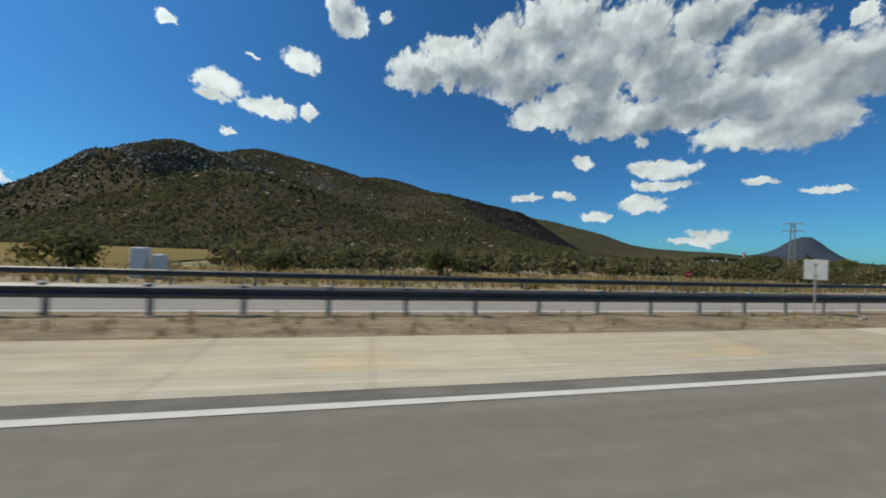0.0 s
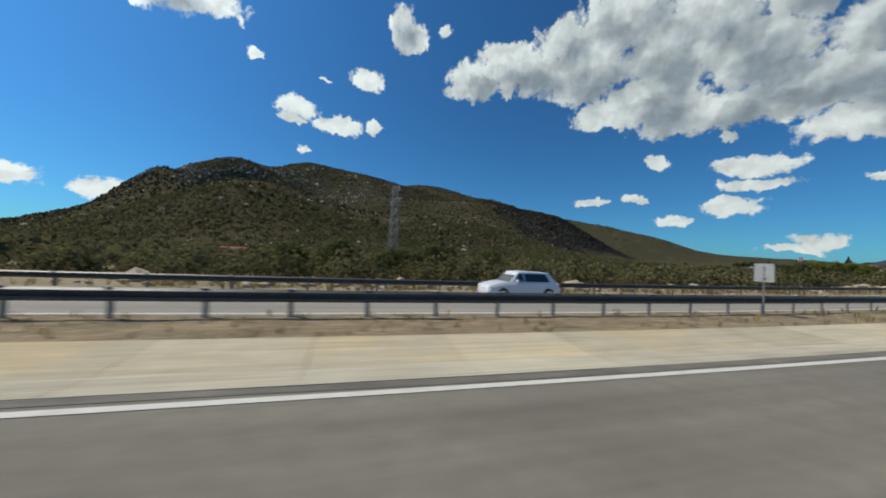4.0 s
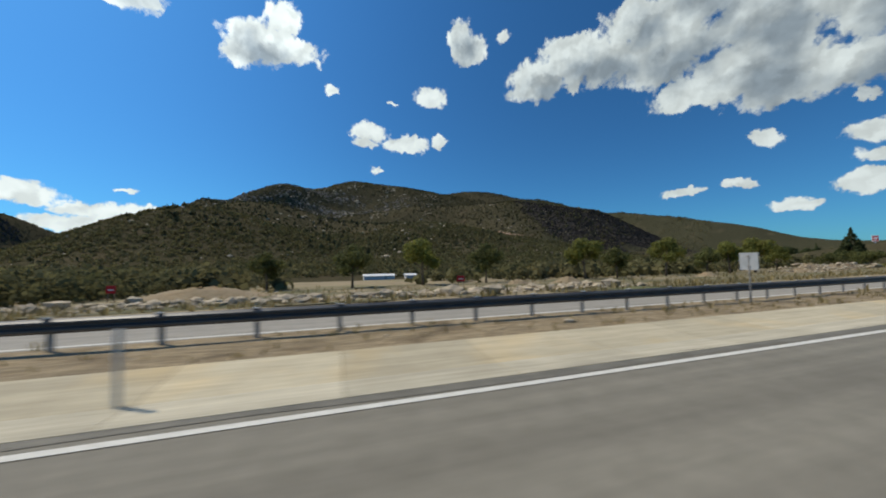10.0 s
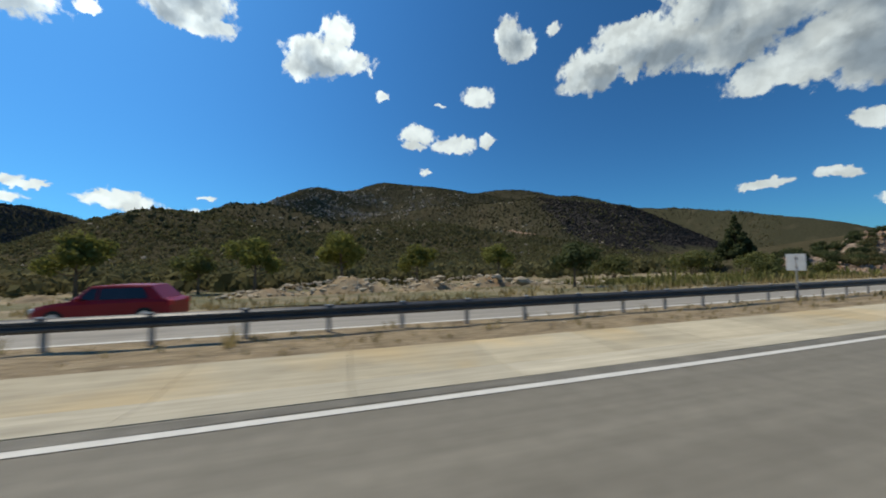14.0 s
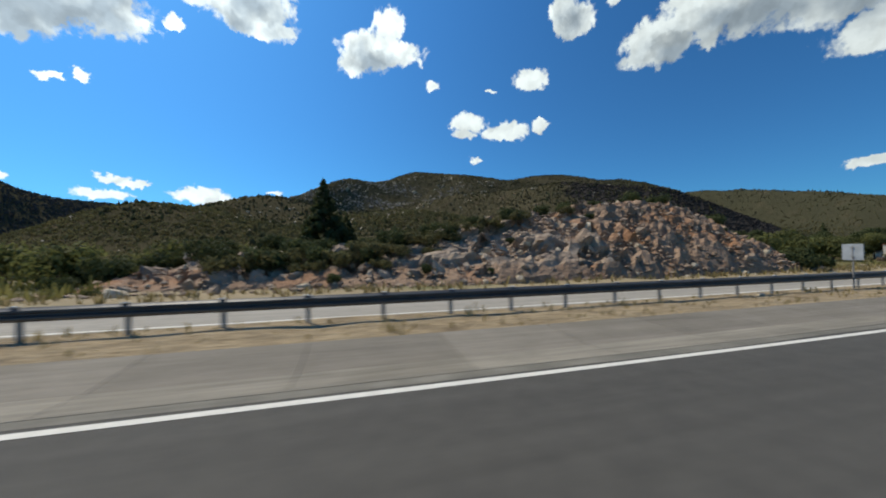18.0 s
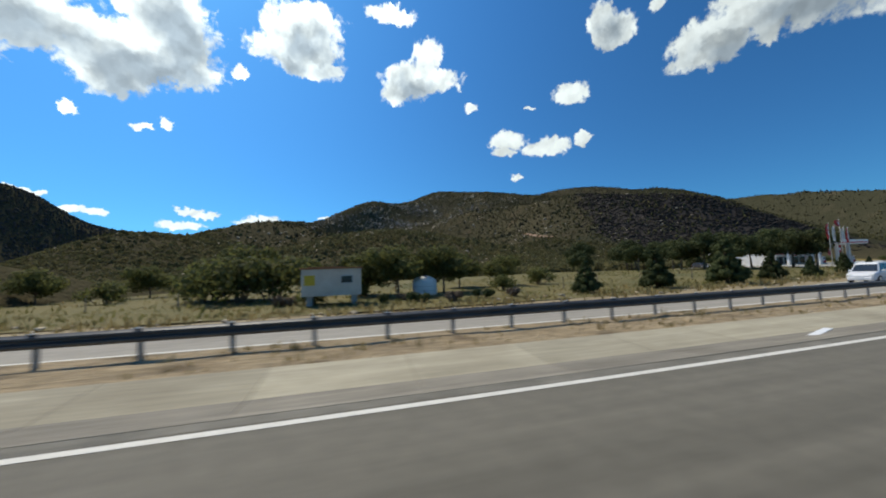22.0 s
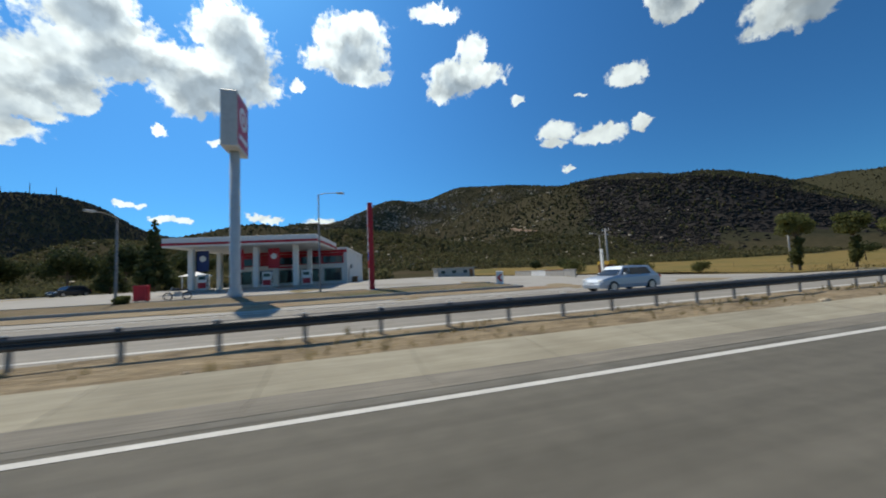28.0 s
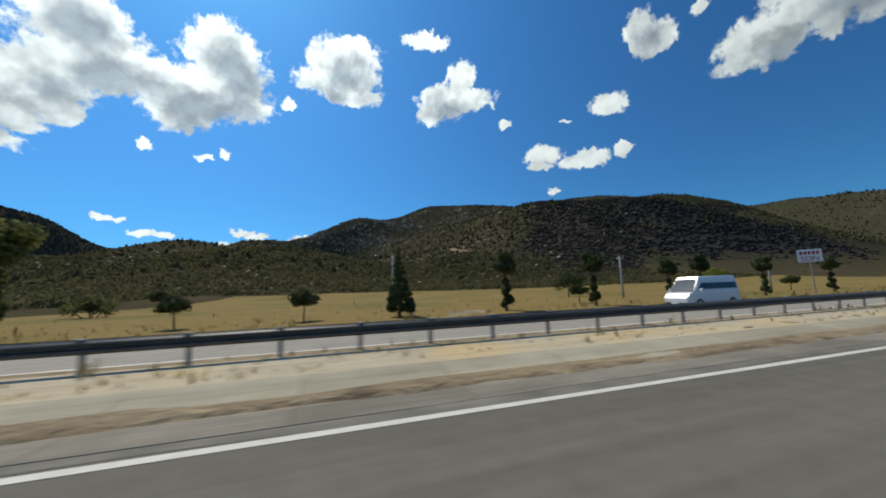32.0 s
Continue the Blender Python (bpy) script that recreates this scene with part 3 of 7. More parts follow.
def ribbon(name, d_list, s0, s1, step, material_key, lift=0.0, label="", category="", wobble=0.0, kind="structure", drop=0.0, rough=0.0):
    """A strip of ground that follows the road between the lateral offsets given."""
    ss = np.arange(s0, s1 + step * 0.5, step)
    rng = np.random.default_rng(len(name) * 7 + 1)
    n = len(d_list)
    dd = np.repeat(np.asarray(d_list, float)[None, :], len(ss), 0)
    if wobble:
        w = rng.normal(0, 1, (len(ss), 2))
        w = (w + np.roll(w, 1, 0) + np.roll(w, 2, 0)) / 2
        dd[:, 0] += w[:, 0] * wobble
        dd[:, -1] += w[:, 1] * wobble
    x, y, h = np.interp(ss, PS, PX)[:, None], np.interp(ss, PS, PY)[:, None], np.interp(ss, PS, _h)[:, None]
    z = bed(ss[:, None] + 0 * dd, dd) + lift
    if rough:
        z[:, 1:-1] += rng.normal(0, rough, z[:, 1:-1].shape)
    co = np.stack([x - dd * np.sin(h), y + dd * np.cos(h), z], -1).reshape(-1, 3)
    fs = [(i * n + j, i * n + n + j, i * n + n + j + 1, i * n + j + 1) for i in range(len(ss) - 1) for j in range(n - 1)]
    me = mesh_from(co, fs, True, name)
    me.materials.append(MAT[material_key])
    mark_track(me, np.stack([ss[:, None] + 0 * dd, dd, 0 * dd], -1))
    return tagged(new(name, me), label, category, kind=kind)


# ---------------------------------------------------------------- hills and ground
HILLS = []


def hill(x, y, h, a, b, r):
    HILLS.append((x, y, h, a, b, r))


hill(-644, 1310, 247, 140, 301, -0.41)
hill(-385, 1547, 174, 297, 150, -0.38)
hill(-8, 1678, 196, 341, 333, -0.27)
hill(461, 1824, 195, 184, 440, 0.17)
hill(88, 2201, 323, 222, 387, -0.48)
hill(640, 2352, 217, 784, 83, -1.04)
hill(1428, 2511, 124, 403, 627, -3.62)
hill(2075, 1215, 88, 62, 62, 0.08)
hill(2060, 1290, 62, 90, 150, 0.2)
hill(-1367, 173, 319, 457, 125, -0.69)
hill(-1533, 792, 233, 149, 344, 0.15)
hill(-86, 323, 52, 82, 80, 0.03)
hill(68, 598, 64, 178, 119, -0.41)
hill(220, 910, 66, 173, 122, 0.39)
hill(-170, 586, 67, 83, 121, 0.08)
hill(-449, 738, 111, 236, 79, -0.85)
hill(0, 1130, 122, 475, 80, -0.20)
hill(-582, 893, 78, 80, 231, 0.31)


def relief(x, y):
    """Height of the land away from the road."""
    dr = np.full(np.shape(x), 1e9)
    for i in range(0, len(PX), 16):
        dr = np.minimum(dr, np.hypot(x - PX[i], y - PY[i]))
    u = np.clip((dr - 70) / 330, 0, 1)
    m = u * u * (3 - 2 * u)
    z = np.zeros(np.shape(x))
    for hx, hy, h, a, b, r in HILLS:
        c, s = math.cos(r), math.sin(r)
        p, q = ((x - hx) * c + (y - hy) * s) / a, (-(x - hx) * s + (y - hy) * c) / b
        z = z + h * np.exp(-0.5 * (p * p + q * q))
    return z * m, dr


def near_bed(x, y):
    """The road's own ground, spread over the land beside it."""
    i = np.zeros(np.shape(x), int)
    best = np.full(np.shape(x), 1e9)
    for k in range(0, len(PX), 16):
        d = np.hypot(x - PX[k], y - PY[k])
        i = np.where(d < best, k, i)
        best = np.minimum(best, d)
    h = _h[i]
    dx, dy = x - PX[i], y - PY[i]
    return PS[i] + dx * np.cos(h) + dy * np.sin(h), -dx * np.sin(h) + dy * np.cos(h)


def fractal(x, y, seed, size):
    """Cheap smooth noise from waves."""
    rng = np.random.default_rng(seed)
    z = 0
    for k in range(5):
        f = 2 * math.pi / (size / 1.8 ** k)
        for _ in range(4):
            a, ph = rng.uniform(0, math.pi), rng.uniform(0, 7)
            z = z + np.sin((x * math.cos(a) + y * math.sin(a)) * f + ph) / (1.75 ** k)
    return z / 8


def land_height(x, y):
    z, dr = relief(x, y)
    s, d = near_bed(x, y)
    w = np.clip((dr - 40) / 60, 0, 1)
    far = np.clip((dr - 60) / 200, 0, 1)
    n = fractal(x, y, 3, 260) * np.clip(z * 0.09, 0, 9) * far + fractal(x, y, 5, 60) * 1.1 * far * np.clip(z / 12, 0, 1)
    dip = -3.2 * np.exp(-((s - 255) / 60) ** 2 - ((d - 125) / 34) ** 2)
    return z + n + dip + bed(s, np.clip(d, -40, 60)) * (1 - np.clip((dr - 60) / 240, 0, 1)), dr


def make_land():
    xs = np.concatenate([np.linspace(-4300, -2020, 12)[:-1], np.arange(-2020, 2000, 13.0), np.linspace(2000, 4400, 15)])
    ys = np.concatenate([np.linspace(-3800, -560, 12)[:-1], np.arange(-560, 2900, 13.0), np.linspace(2900, 4300, 10)])
    X, Y = np.meshgrid(xs, ys, indexing="ij")
    Z, dr = land_height(X, Y)
    Z = Z - 0.7 * np.clip((66 - dr) / 8, 0, 1)
    n, m = X.shape
    co = np.stack([X, Y, Z], -1).reshape(-1, 3)
    i, j = np.meshgrid(np.arange(n - 1), np.arange(m - 1), indexing="ij")
    a = (i * m + j).ravel()
    quads = np.stack([a, a + m, a + m + 1, a + 1], -1)
    me = bpy.data.meshes.new("ground")
    me.vertices.add(len(co))
    me.vertices.foreach_set("co", co.ravel())
    me.loops.add(quads.size)
    me.loops.foreach_set("vertex_index", quads.ravel().astype(np.int32))
    me.polygons.add(len(quads))
    me.polygons.foreach_set("loop_start", np.arange(0, quads.size, 4, dtype=np.int32))
    me.polygons.foreach_set("use_smooth", np.ones(len(quads), bool))
    me.update()
    me.validate()
    me.materials.append(MAT["terrain"])
    me.materials.append(MAT["wooded_slope"])
    cx, cy, cz = ((q[:-1, :-1] + q[1:, 1:]) / 2 for q in (X, Y, Z))
    wood = (cz > 22) & (cx + fractal(cx, cy, 41, 500) * 160 > 330) & (cy > 700)
    # ground inside the ridge's painted cloud shadow takes the same dark colour
    shade_zone = (((cx - 450) / 230) ** 2 + ((cy - 1170) / 400) ** 2 + fractal(cx, cy, 29, 260) * 0.9 < 0.8) & (cz > 12)
    me.materials.append(MAT["pine_shaded"])
    me.polygons.foreach_set("material_index", np.where(shade_zone, 2, wood).astype(np.int32).ravel())
    return tagged(new("ground", me), "dry scrub-covered valley floor and stony hillsides", "ground", kind="structure")


make_land()

S0, S1 = -120, 1150
ribbon("road", [-5.2, -3.4, 0.6, 4.0, 4.87], S0, S1, 4, "asphalt", 0.02, "grey-brown worn asphalt carriageway", "road")
# overlay that paints cloud shade onto the carriageway
ribbon("road_new", [-5.2, -3.4, 0.6, 4.0, 4.7], 384, 488, 4, "asphalt_dim", 0.023, "stretch of the asphalt carriageway with cloud shade put into its darker colour", "road")
ribbon("road_mid", [-5.2, -3.4, 0.6, 4.0, 4.87], 488, S1, 4, "asphalt_mid", 0.0232, "mid-grey asphalt stretch of the carriageway", "road")
ribbon("road_seam", [4.58, 4.72, 4.86], S0, S1, 1.5, "seam", 0.027, "dark patched asphalt edge along the gutter", "road edge", wobble=0.045)
ribbon("edge_line", [4.375, 4.52], S0, S1, 3, "line_paint", 0.029, "worn white painted edge line", "road marking", wobble=0.008)
ribbon("median_earth", [7.15, 7.6, 8.2, 8.9, 9.5, 10.05], S0, S1, 1.2, "dry_earth", 0.03, "dry brown earth and dead grass in the median", "earth", wobble=0.1, rough=0.02)
ribbon("opposite_road", [9.95, 12, 15, 18.6], S0, S1, 4, "asphalt_old", 0.0, "pale grey asphalt of the oncoming carriageway", "road")
ribbon("opposite_edge_line", [10.32, 10.54], S0, S1, 3, "line_paint", 0.006, "white painted edge line of the oncoming carriageway", "road marking", wobble=0.008)
ribbon("opposite_outer_line", [18.0, 18.15], S0, S1, 3, "line_paint", 0.006, "white outer edge line of the oncoming carriageway", "road marking", wobble=0.008)
ribbon("verge", [18.4, 20, 23, 28, 36, 48, 62, 70], S0, S1, 4, "verge", -0.02, "gravelly verge with dry yellow grass", "verge", rough=0.06)
ribbon("verge_right", [-30, -16, -9, -5.1], S0, S1, 6, "verge", -0.01, "gravelly verge with dry yellow grass", "verge")


# ---------------------------------------------------------------- drain channel of cast panels
def drain_channel():
    base = ribbon("drain_channel", [4.75, 5.5, 6.3, 7.25], S0, S1, 4, "concrete", -0.06, "bed of the pale concrete drain channel in the median", "drain channel")
    length, gap = 2.7, 0.014
    for k in range(300):
        s = -8 + k * length
        jit = random.Random(k).uniform(-3, 3)
        sh = Shape()
        prof = ((4.84, 0.022), (5.72, -0.045), (5.82, -0.04), (7.2, 0.075))
        vs = []
        for q in (s + gap / 2, s + length - gap / 2):
            for d, dz in prof:
                vs.append(road(q, d, dz + 0.01))
            for d, dz in prof:
                vs.append(road(q, d, dz - 0.09))
        fs = []
        for i in range(3):
            fs += [(i, 8 + i, 9 + i, i + 1), (i + 4, i + 5, 13 + i, 12 + i)]
        fs += [(0, 1, 2, 3, 7, 6, 5, 4), (8, 12, 13, 14, 15, 11, 10, 9), (3, 11, 15, 7), (0, 4, 12, 8)]
        sh.add(vs, fs)
        me = sh.mesh(False, "panel")
        mark_track(me, [(q, d, 0) for q in (s, s + length) for _ in (0, 1) for d, dz in prof])
        me.materials.append(MAT["concrete" if s + jit < 396 else "concrete_grey" if 414 < s + jit < 474 else "concrete_mid"])
        me.materials.append(MAT["gutter_low" if s + jit < 396 else "gutter_grey"])
        me.polygons[0].material_index = 1
        part("panel", me, "concrete", base)


# ---------------------------------------------------------------- guard rails
def beam_profile():
    return [(0.0, 0.44), (-0.03, 0.47), (-0.085, 0.50), (-0.085, 0.545), (-0.02, 0.585), (-0.02, 0.615), (-0.085, 0.655), (-0.085, 0.70), (-0.03, 0.735), (0.0, 0.76)]


def guard_rail(s0, s1, d, spacing, label, group, end_dip=False):
    t = thing("guard_rail", label, "guard rail", place((s0 + s1) / 2, d), group)
    inv = t.matrix_world.inverted()
    for a in np.arange(s0, s1 - 0.1, 4.0):
        b = min(a + 4.0, s1)
        vs = []
        prof = beam_profile()
        for k, q in enumerate((a - 0.1, (a + b) / 2, b)):
            fall = max(0.0, (q - (s1 - 9)) / 9) * 0.62 if end_dip else 0.0
            vs += [inv @ road(q, d + x - (0.006 if k == 0 else 0), z - fall) for x, z in prof]
            vs += [inv @ road(q, d + x + 0.012, z - fall) for x, z in prof[::-1]]
        n = len(prof) * 2
        fs = [(k * n + i, k * n + (i + 1) % n, k * n + n + (i + 1) % n, k * n + n + i) for k in (0, 1) for i in range(n)]
        fs += [tuple(range(n - 1, -1, -1)), tuple(range(2 * n, 3 * n))]
        part("beam", Shape().add(vs, fs), "galvanised", t)
    for s in np.arange(s0 + spacing / 2, s1, spacing):
        m = inv @ place(s, d)
        if end_dip and s > s1 - 6:
            continue
        post = part("post", POST_MESH, "galv_post", t, at=m)
        part("spacer", SPACER_MESH, "galv_post", post)
    return t


def post_meshes():
    p = Shape()
    w, h, th = 0.055, 0.70, 0.012
    # a C-shaped post: web and two flanges
    p.box(0.0, 0.075, -0.25, 2 * w, th, h + 0.25)
    p.box(-w + th / 2, 0.105, -0.25, th, 0.05, h + 0.25)
    p.box(w - th / 2, 0.105, -0.25, th, 0.05, h + 0.25)
    s = Shape()
    s.box(0, 0.035, 0.50, 0.09, 0.07, 0.24, c=0.01)
    s.box(0, -0.025, 0.765, 0.16, 0.05, 0.03, c=0.008)
    pm, sm = p.mesh(name="post"), s.mesh(name="spacer")
    pm.materials.append(MAT["galv_post"])
    sm.materials.append(MAT["white_metal"])
    return pm, sm


POST_MESH, SPACER_MESH = post_meshes()
drain_channel()
for _s in range(-20, 860, 80):
    guard_rail(_s, _s + 80, 9.5, 2.0, "grey galvanised steel guard rail on posts along the median", "median guard rail")


for _d, _m in (("far", 0),):
    guard_rail(-120, 48, 20.0, 4.0, "grey galvanised steel guard rail at the verge of the oncoming road", "verge guard rail")
    guard_rail(48, 128, 20.0, 4.0, "grey galvanised steel guard rail at the verge of the oncoming road", "verge guard rail")
    guard_rail(128, 209, 20.0, 4.0, "grey galvanised steel guard rail whose end bends down to the ground", "verge guard rail", end_dip=True)


# ---------------------------------------------------------------- plants
def leaves(centres, radii, count, size, seed, flat=0.8):
    """Many small leaf sprays, each a bent quad, spread through lobes of a crown."""
    rng = np.random.default_rng(seed)
    vs, fs = [], []
    w = np.array([r ** 2 for r in radii])
    pick = rng.choice(len(centres), count, p=w / w.sum())
    for k in pick:
        c, r = centres[k], radii[k]
        v = rng.normal(size=3)
        v /= np.linalg.norm(v)
        p = np.array(c) + v * r * rng.uniform(0.45, 1.05) * np.array([1, 1, flat])
        a = rng.normal(size=3)
        a -= a.dot(v) * v * 0.6
        a /= np.linalg.norm(a)
        b = np.cross(a, v + rng.normal(0, 0.4, 3))
        b /= np.linalg.norm(b) + 1e-6
        s = size * rng.uniform(0.6, 1.35)
        n = len(vs)
        vs += [p - a * s - b * s * 0.5, p + a * s * 0.2 - b * s * 0.75, p + a * s + b * s * 0.3 + v * s * 0.3, p - a * s * 0.3 + b * s * 0.7]
        fs.append((n, n + 1, n + 2, n + 3))
    return Shape().add(vs, fs)


def branchy(height, radius, spread, seed, lean=0.05, limbs=5, start=0.45):
    rng = np.random.default_rng(seed)
    top = np.array([rng.normal(0, lean), rng.normal(0, lean), 1]) * height
    trunk = Shape().tube([(0, 0, -0.3), tuple(top * 0.3 + rng.normal(0, 0.03, 3)), tuple(top * 0.65), tuple(top)], [radius * 1.35, radius, radius * 0.7, radius * 0.3], 8)
    tips = []
    for i in range(limbs):
        a = 2 * math.pi * i / limbs + rng.uniform(-0.4, 0.4)
        b = top * rng.uniform(start, 0.8)
        e = b + np.array([math.cos(a) * spread, math.sin(a) * spread, height * rng.uniform(0.15, 0.4)]) * rng.uniform(0.7, 1.1)
        m = (b + e) / 2 + np.array([0, 0, -0.06 * height])
        trunk.tube([tuple(b), tuple(m), tuple(e)], [radius * 0.5, radius * 0.35, radius * 0.12], 6)
        tips.append(e)
    return trunk, tips, top


def broad_tree(name, label, seed, height=6.5, crown=2.2, leaf="leaf", count=650, group="", size=0.26, m=None):
    t = thing(name, label, "tree", m, group)
    trunk, tips, top = branchy(height * 0.62, 0.13 * height / 6, crown * 0.75, seed)
    part("trunk", trunk, "bark", t, smooth=True)
    rng = np.random.default_rng(seed + 5)
    cs = [tuple(e + np.array([0, 0, 0.1])) for e in tips] + [tuple(top * 1.18), tuple(top * 1.0 + rng.normal(0, 0.4, 3))]
    rs = [crown * rng.uniform(0.42, 0.62) for _ in tips] + [crown * 0.62, crown * 0.55]
    part("crown", leaves(cs, rs, int(count * 2.1), size * 0.68, seed + 9), leaf, t)
    return t


def pruned_tree(name, label, seed, height=7.0, m=None, group="", leaf="leaf", crown=1.75):
    """A roadside tree with a leafy sleeve on its stem and a round head."""
    t = thing(name, label, "tree", m, group)
    trunk, tips, top = branchy(height * 0.75, 0.12, crown * 0.6, seed, 0.03, 6, 0.75)
    part("trunk", trunk, "bark", t, smooth=True)
    rng = np.random.default_rng(seed)
    cs = [tuple(e) for e in tips] + [tuple(top * 1.1), tuple(top * 1.0)]
    cs = [(c[0] * 0.86, c[1] * 0.86, c[2] * 1.02) for c in cs]
    rs = [crown * rng.uniform(0.46, 0.68) for _ in tips] + [crown * 0.68, crown * 0.78]
    part("crown", leaves(cs, rs, 2600, 0.14, seed + 2), leaf, t)
    cs = [tuple(top * f + rng.normal(0, 0.16, 3)) for f in (0.14, 0.22, 0.31, 0.4, 0.5, 0.6, 0.7)]
    part("leafy_sleeve", leaves(cs, [r * min(1.0, 0.1 + 0.9 * crown / 1.75) for r in (0.36, 0.56, 0.62, 0.52, 0.42, 0.42, 0.5)], 1300, 0.13, seed + 3, 1.1), leaf, t)
    return t


def conifer(name, label, seed, height=4.2, width=1.3, m=None, group="", leaf="leaf_dark", count=900, open_top=False):
    t = thing(name, label, "conifer", m, group)
    rng = np.random.default_rng(seed)
    tr = Shape().tube([(0, 0, -0.2), (0, 0, height * 0.5), (0.03, 0, height * 0.98)], [0.14, 0.09, 0.02], 7)
    cs, rs = [], []
    for k in range(40 if not open_top else 34):
        f = 0.2 + 0.79 * (k / 33) ** 1.1 if open_top else 0.12 + 0.86 * (k / 39) ** 1.25
        a = rng.uniform(0, 6.3) if open_top else k * 2.4 + rng.uniform(-0.4, 0.4)
        r = width * ((1 - f) * rng.uniform(0.6, 1.1) if open_top else (1 - f) * rng.uniform(0.85, 1.3))
        p = (math.cos(a) * r * 0.75, math.sin(a) * r * 0.75, height * f)
        cs.append(p)
        rs.append(max(0.12, width * (0.24 - 0.2 * f)) if open_top else max(0.12, width * (0.40 - 0.34 * f)))
        if k % 2 == 0:
            tr.tube([(0, 0, height * f - 0.1), p], [0.035, 0.012], 5)
    part("trunk", tr, "bark", t, smooth=True)
    part("crown", leaves(cs, rs, int(count * 1.6), 0.125 * max(1.0, height / 5), seed + 1, 0.75), leaf, t)
    return t


def cedar(name, label, seed, height, width, m):
    """A cedar: level tiers of drooping boughs with gaps of sky between, and a thin leader."""
    t = thing(name, label, "conifer", m)
    rng = np.random.default_rng(seed)
    tr = Shape().tube([(0, 0, -0.3), (0.04, 0, height * 0.4), (0.0, 0.05, height * 0.75), (0.05, 0, height)], [0.16, 0.12, 0.07, 0.015], 8)
    cs, rs = [], []
    for k in range(17):
        f = 0.17 + 0.80 * k / 16
        for b in range(5 if f < 0.8 else 3):
            a = rng.uniform(0, 6.3)
            r = width * (1.02 - f) * rng.uniform(0.65, 1.15)
            z = height * f + rng.normal(0, 0.06)
            tip = (math.cos(a) * r, math.sin(a) * r, z + 0.12 * r)
            tr.tube([(0, 0, z - 0.05), (tip[0] * 0.6, tip[1] * 0.6, z + 0.14 * r), tip], [0.035, 0.024, 0.008], 5)
            for q in (0.35, 0.6, 0.8, 0.98):
                cs.append((tip[0] * q, tip[1] * q, z + 0.11 * r * q))
                rs.append(max(0.10, 0.22 * r * (1.1 - 0.5 * q)))
    part("trunk", tr, "bark", t, smooth=True)
    part("crown", leaves(cs, rs, 4200, 0.13, seed + 1, 0.34), "leaf_dark", t)
    return t


def bush(name, label, seed, w=1.5, h=1.3, leaf="leaf", m=None, group="", count=320):
    t = thing(name, label, "bush", m, group)
    rng = np.random.default_rng(seed)
    st = Shape()
    cs, rs = [], []
    for k in range(7):
        a, r = rng.uniform(0, 6.3), w * rng.uniform(0.1, 0.6)
        p = (math.cos(a) * r, math.sin(a) * r, h * rng.uniform(0.35, 0.72))
        st.tube([(p[0] * 0.15, p[1] * 0.15, -0.15), p], [0.04, 0.015], 5)
        cs.append(p)
        rs.append(min(w, h) * rng.uniform(0.32, 0.5))
    part("stem", st, "bark", t)
    part("foliage", leaves(cs, rs, int(count * 4.2), 0.075 * max(1, w / 1.6), seed + 4, 0.85), leaf, t)
    return t


def spot(s, d, size=1.0, turn=0.0, sink=0.0):
    return place(s, d, turn, -sink) @ Matrix.Diagonal((size, size, size, 1))


# row of roadside trees beyond the gravel
ROW = [broad_tree("roadside_tree", "round-headed roadside tree with yellow-green leaves", 11, 7.9, 2.5, group="row of roadside trees", leaf="leaf_olive", count=1300, m=spot(247.5, 47.5)),
       broad_tree("roadside_tree", "small roadside tree with a thin olive crown", 17, 7.2, 2.3, "leaf", 1000, "row of roadside trees", m=spot(258.5, 48.2))]
for _k, (_s, _d, _z) in enumerate(((237.2, 48, 0.95), (278.8, 47.8, 1.05), (286.5, 47.6, 0.9), (298.6, 46.4, 1.08), (311.5, 46, 0.9), (318.2, 45, 1.0), (329.2, 45, 1.12), (339.9, 45, 0.85), (226, 49, 0.8), (356, 50, 0.9))):
    copy_thing(ROW[(_k + 1) % 2 if _k not in (1, 6) else 0], spot(_s, _d, _z, 70 * _k))
broad_tree("dark_tree", "dense dark green tree beside the gravel bank", 23, 5.0, 2.0, "leaf_dark", 800, m=spot(353, 28.5, 1.0))
# pruned trees along the field
PR = pruned_tree("pruned_tree", "tall pruned tree with leafy shoots round its stem", 31, m=spot(694.4, 25.7), group="pruned trees along the field")
for _s, _d, _z, _r in ((704.6, 25.6, 1.02, 80), (713.8, 25.5, 1.0, 200)):
    copy_thing(PR, spot(_s, _d, _z, _r))
PD = pruned_tree("pruned_tree", "slim dark pruned tree by the yellow field", 37, 5.2, spot(746, 25.7), "pruned trees along the field", "leaf_dark", 1.0)
for _s, _z in ((755.3, 1.0), (769, 0.95), (764.5, 0.85), (779, 0.9), (792, 0.9)):
    if _z:
        copy_thing(PD, spot(_s, 25.7, _z, _s * 7))
SM = broad_tree("field_tree", "small round tree at the edge of the stubble field", 41, 2.6, 0.9, "leaf_dark", 480, "small trees by the field", 0.16, m=spot(722.3, 26.2))
for _s, _d, _z in ((730, 27.0, 1.05), (757, 30, 0.95), (697, 87, 1.9), (688, 60, 1.5), (800, 34, 1.1)):
    copy_thing(SM, spot(_s, _d, _z, _s * 11))
broad_tree("field_tree", "dark round tree standing in the stubble field", 43, 5.5, 2.6, "leaf_dark", 700, m=spot(775, 55))
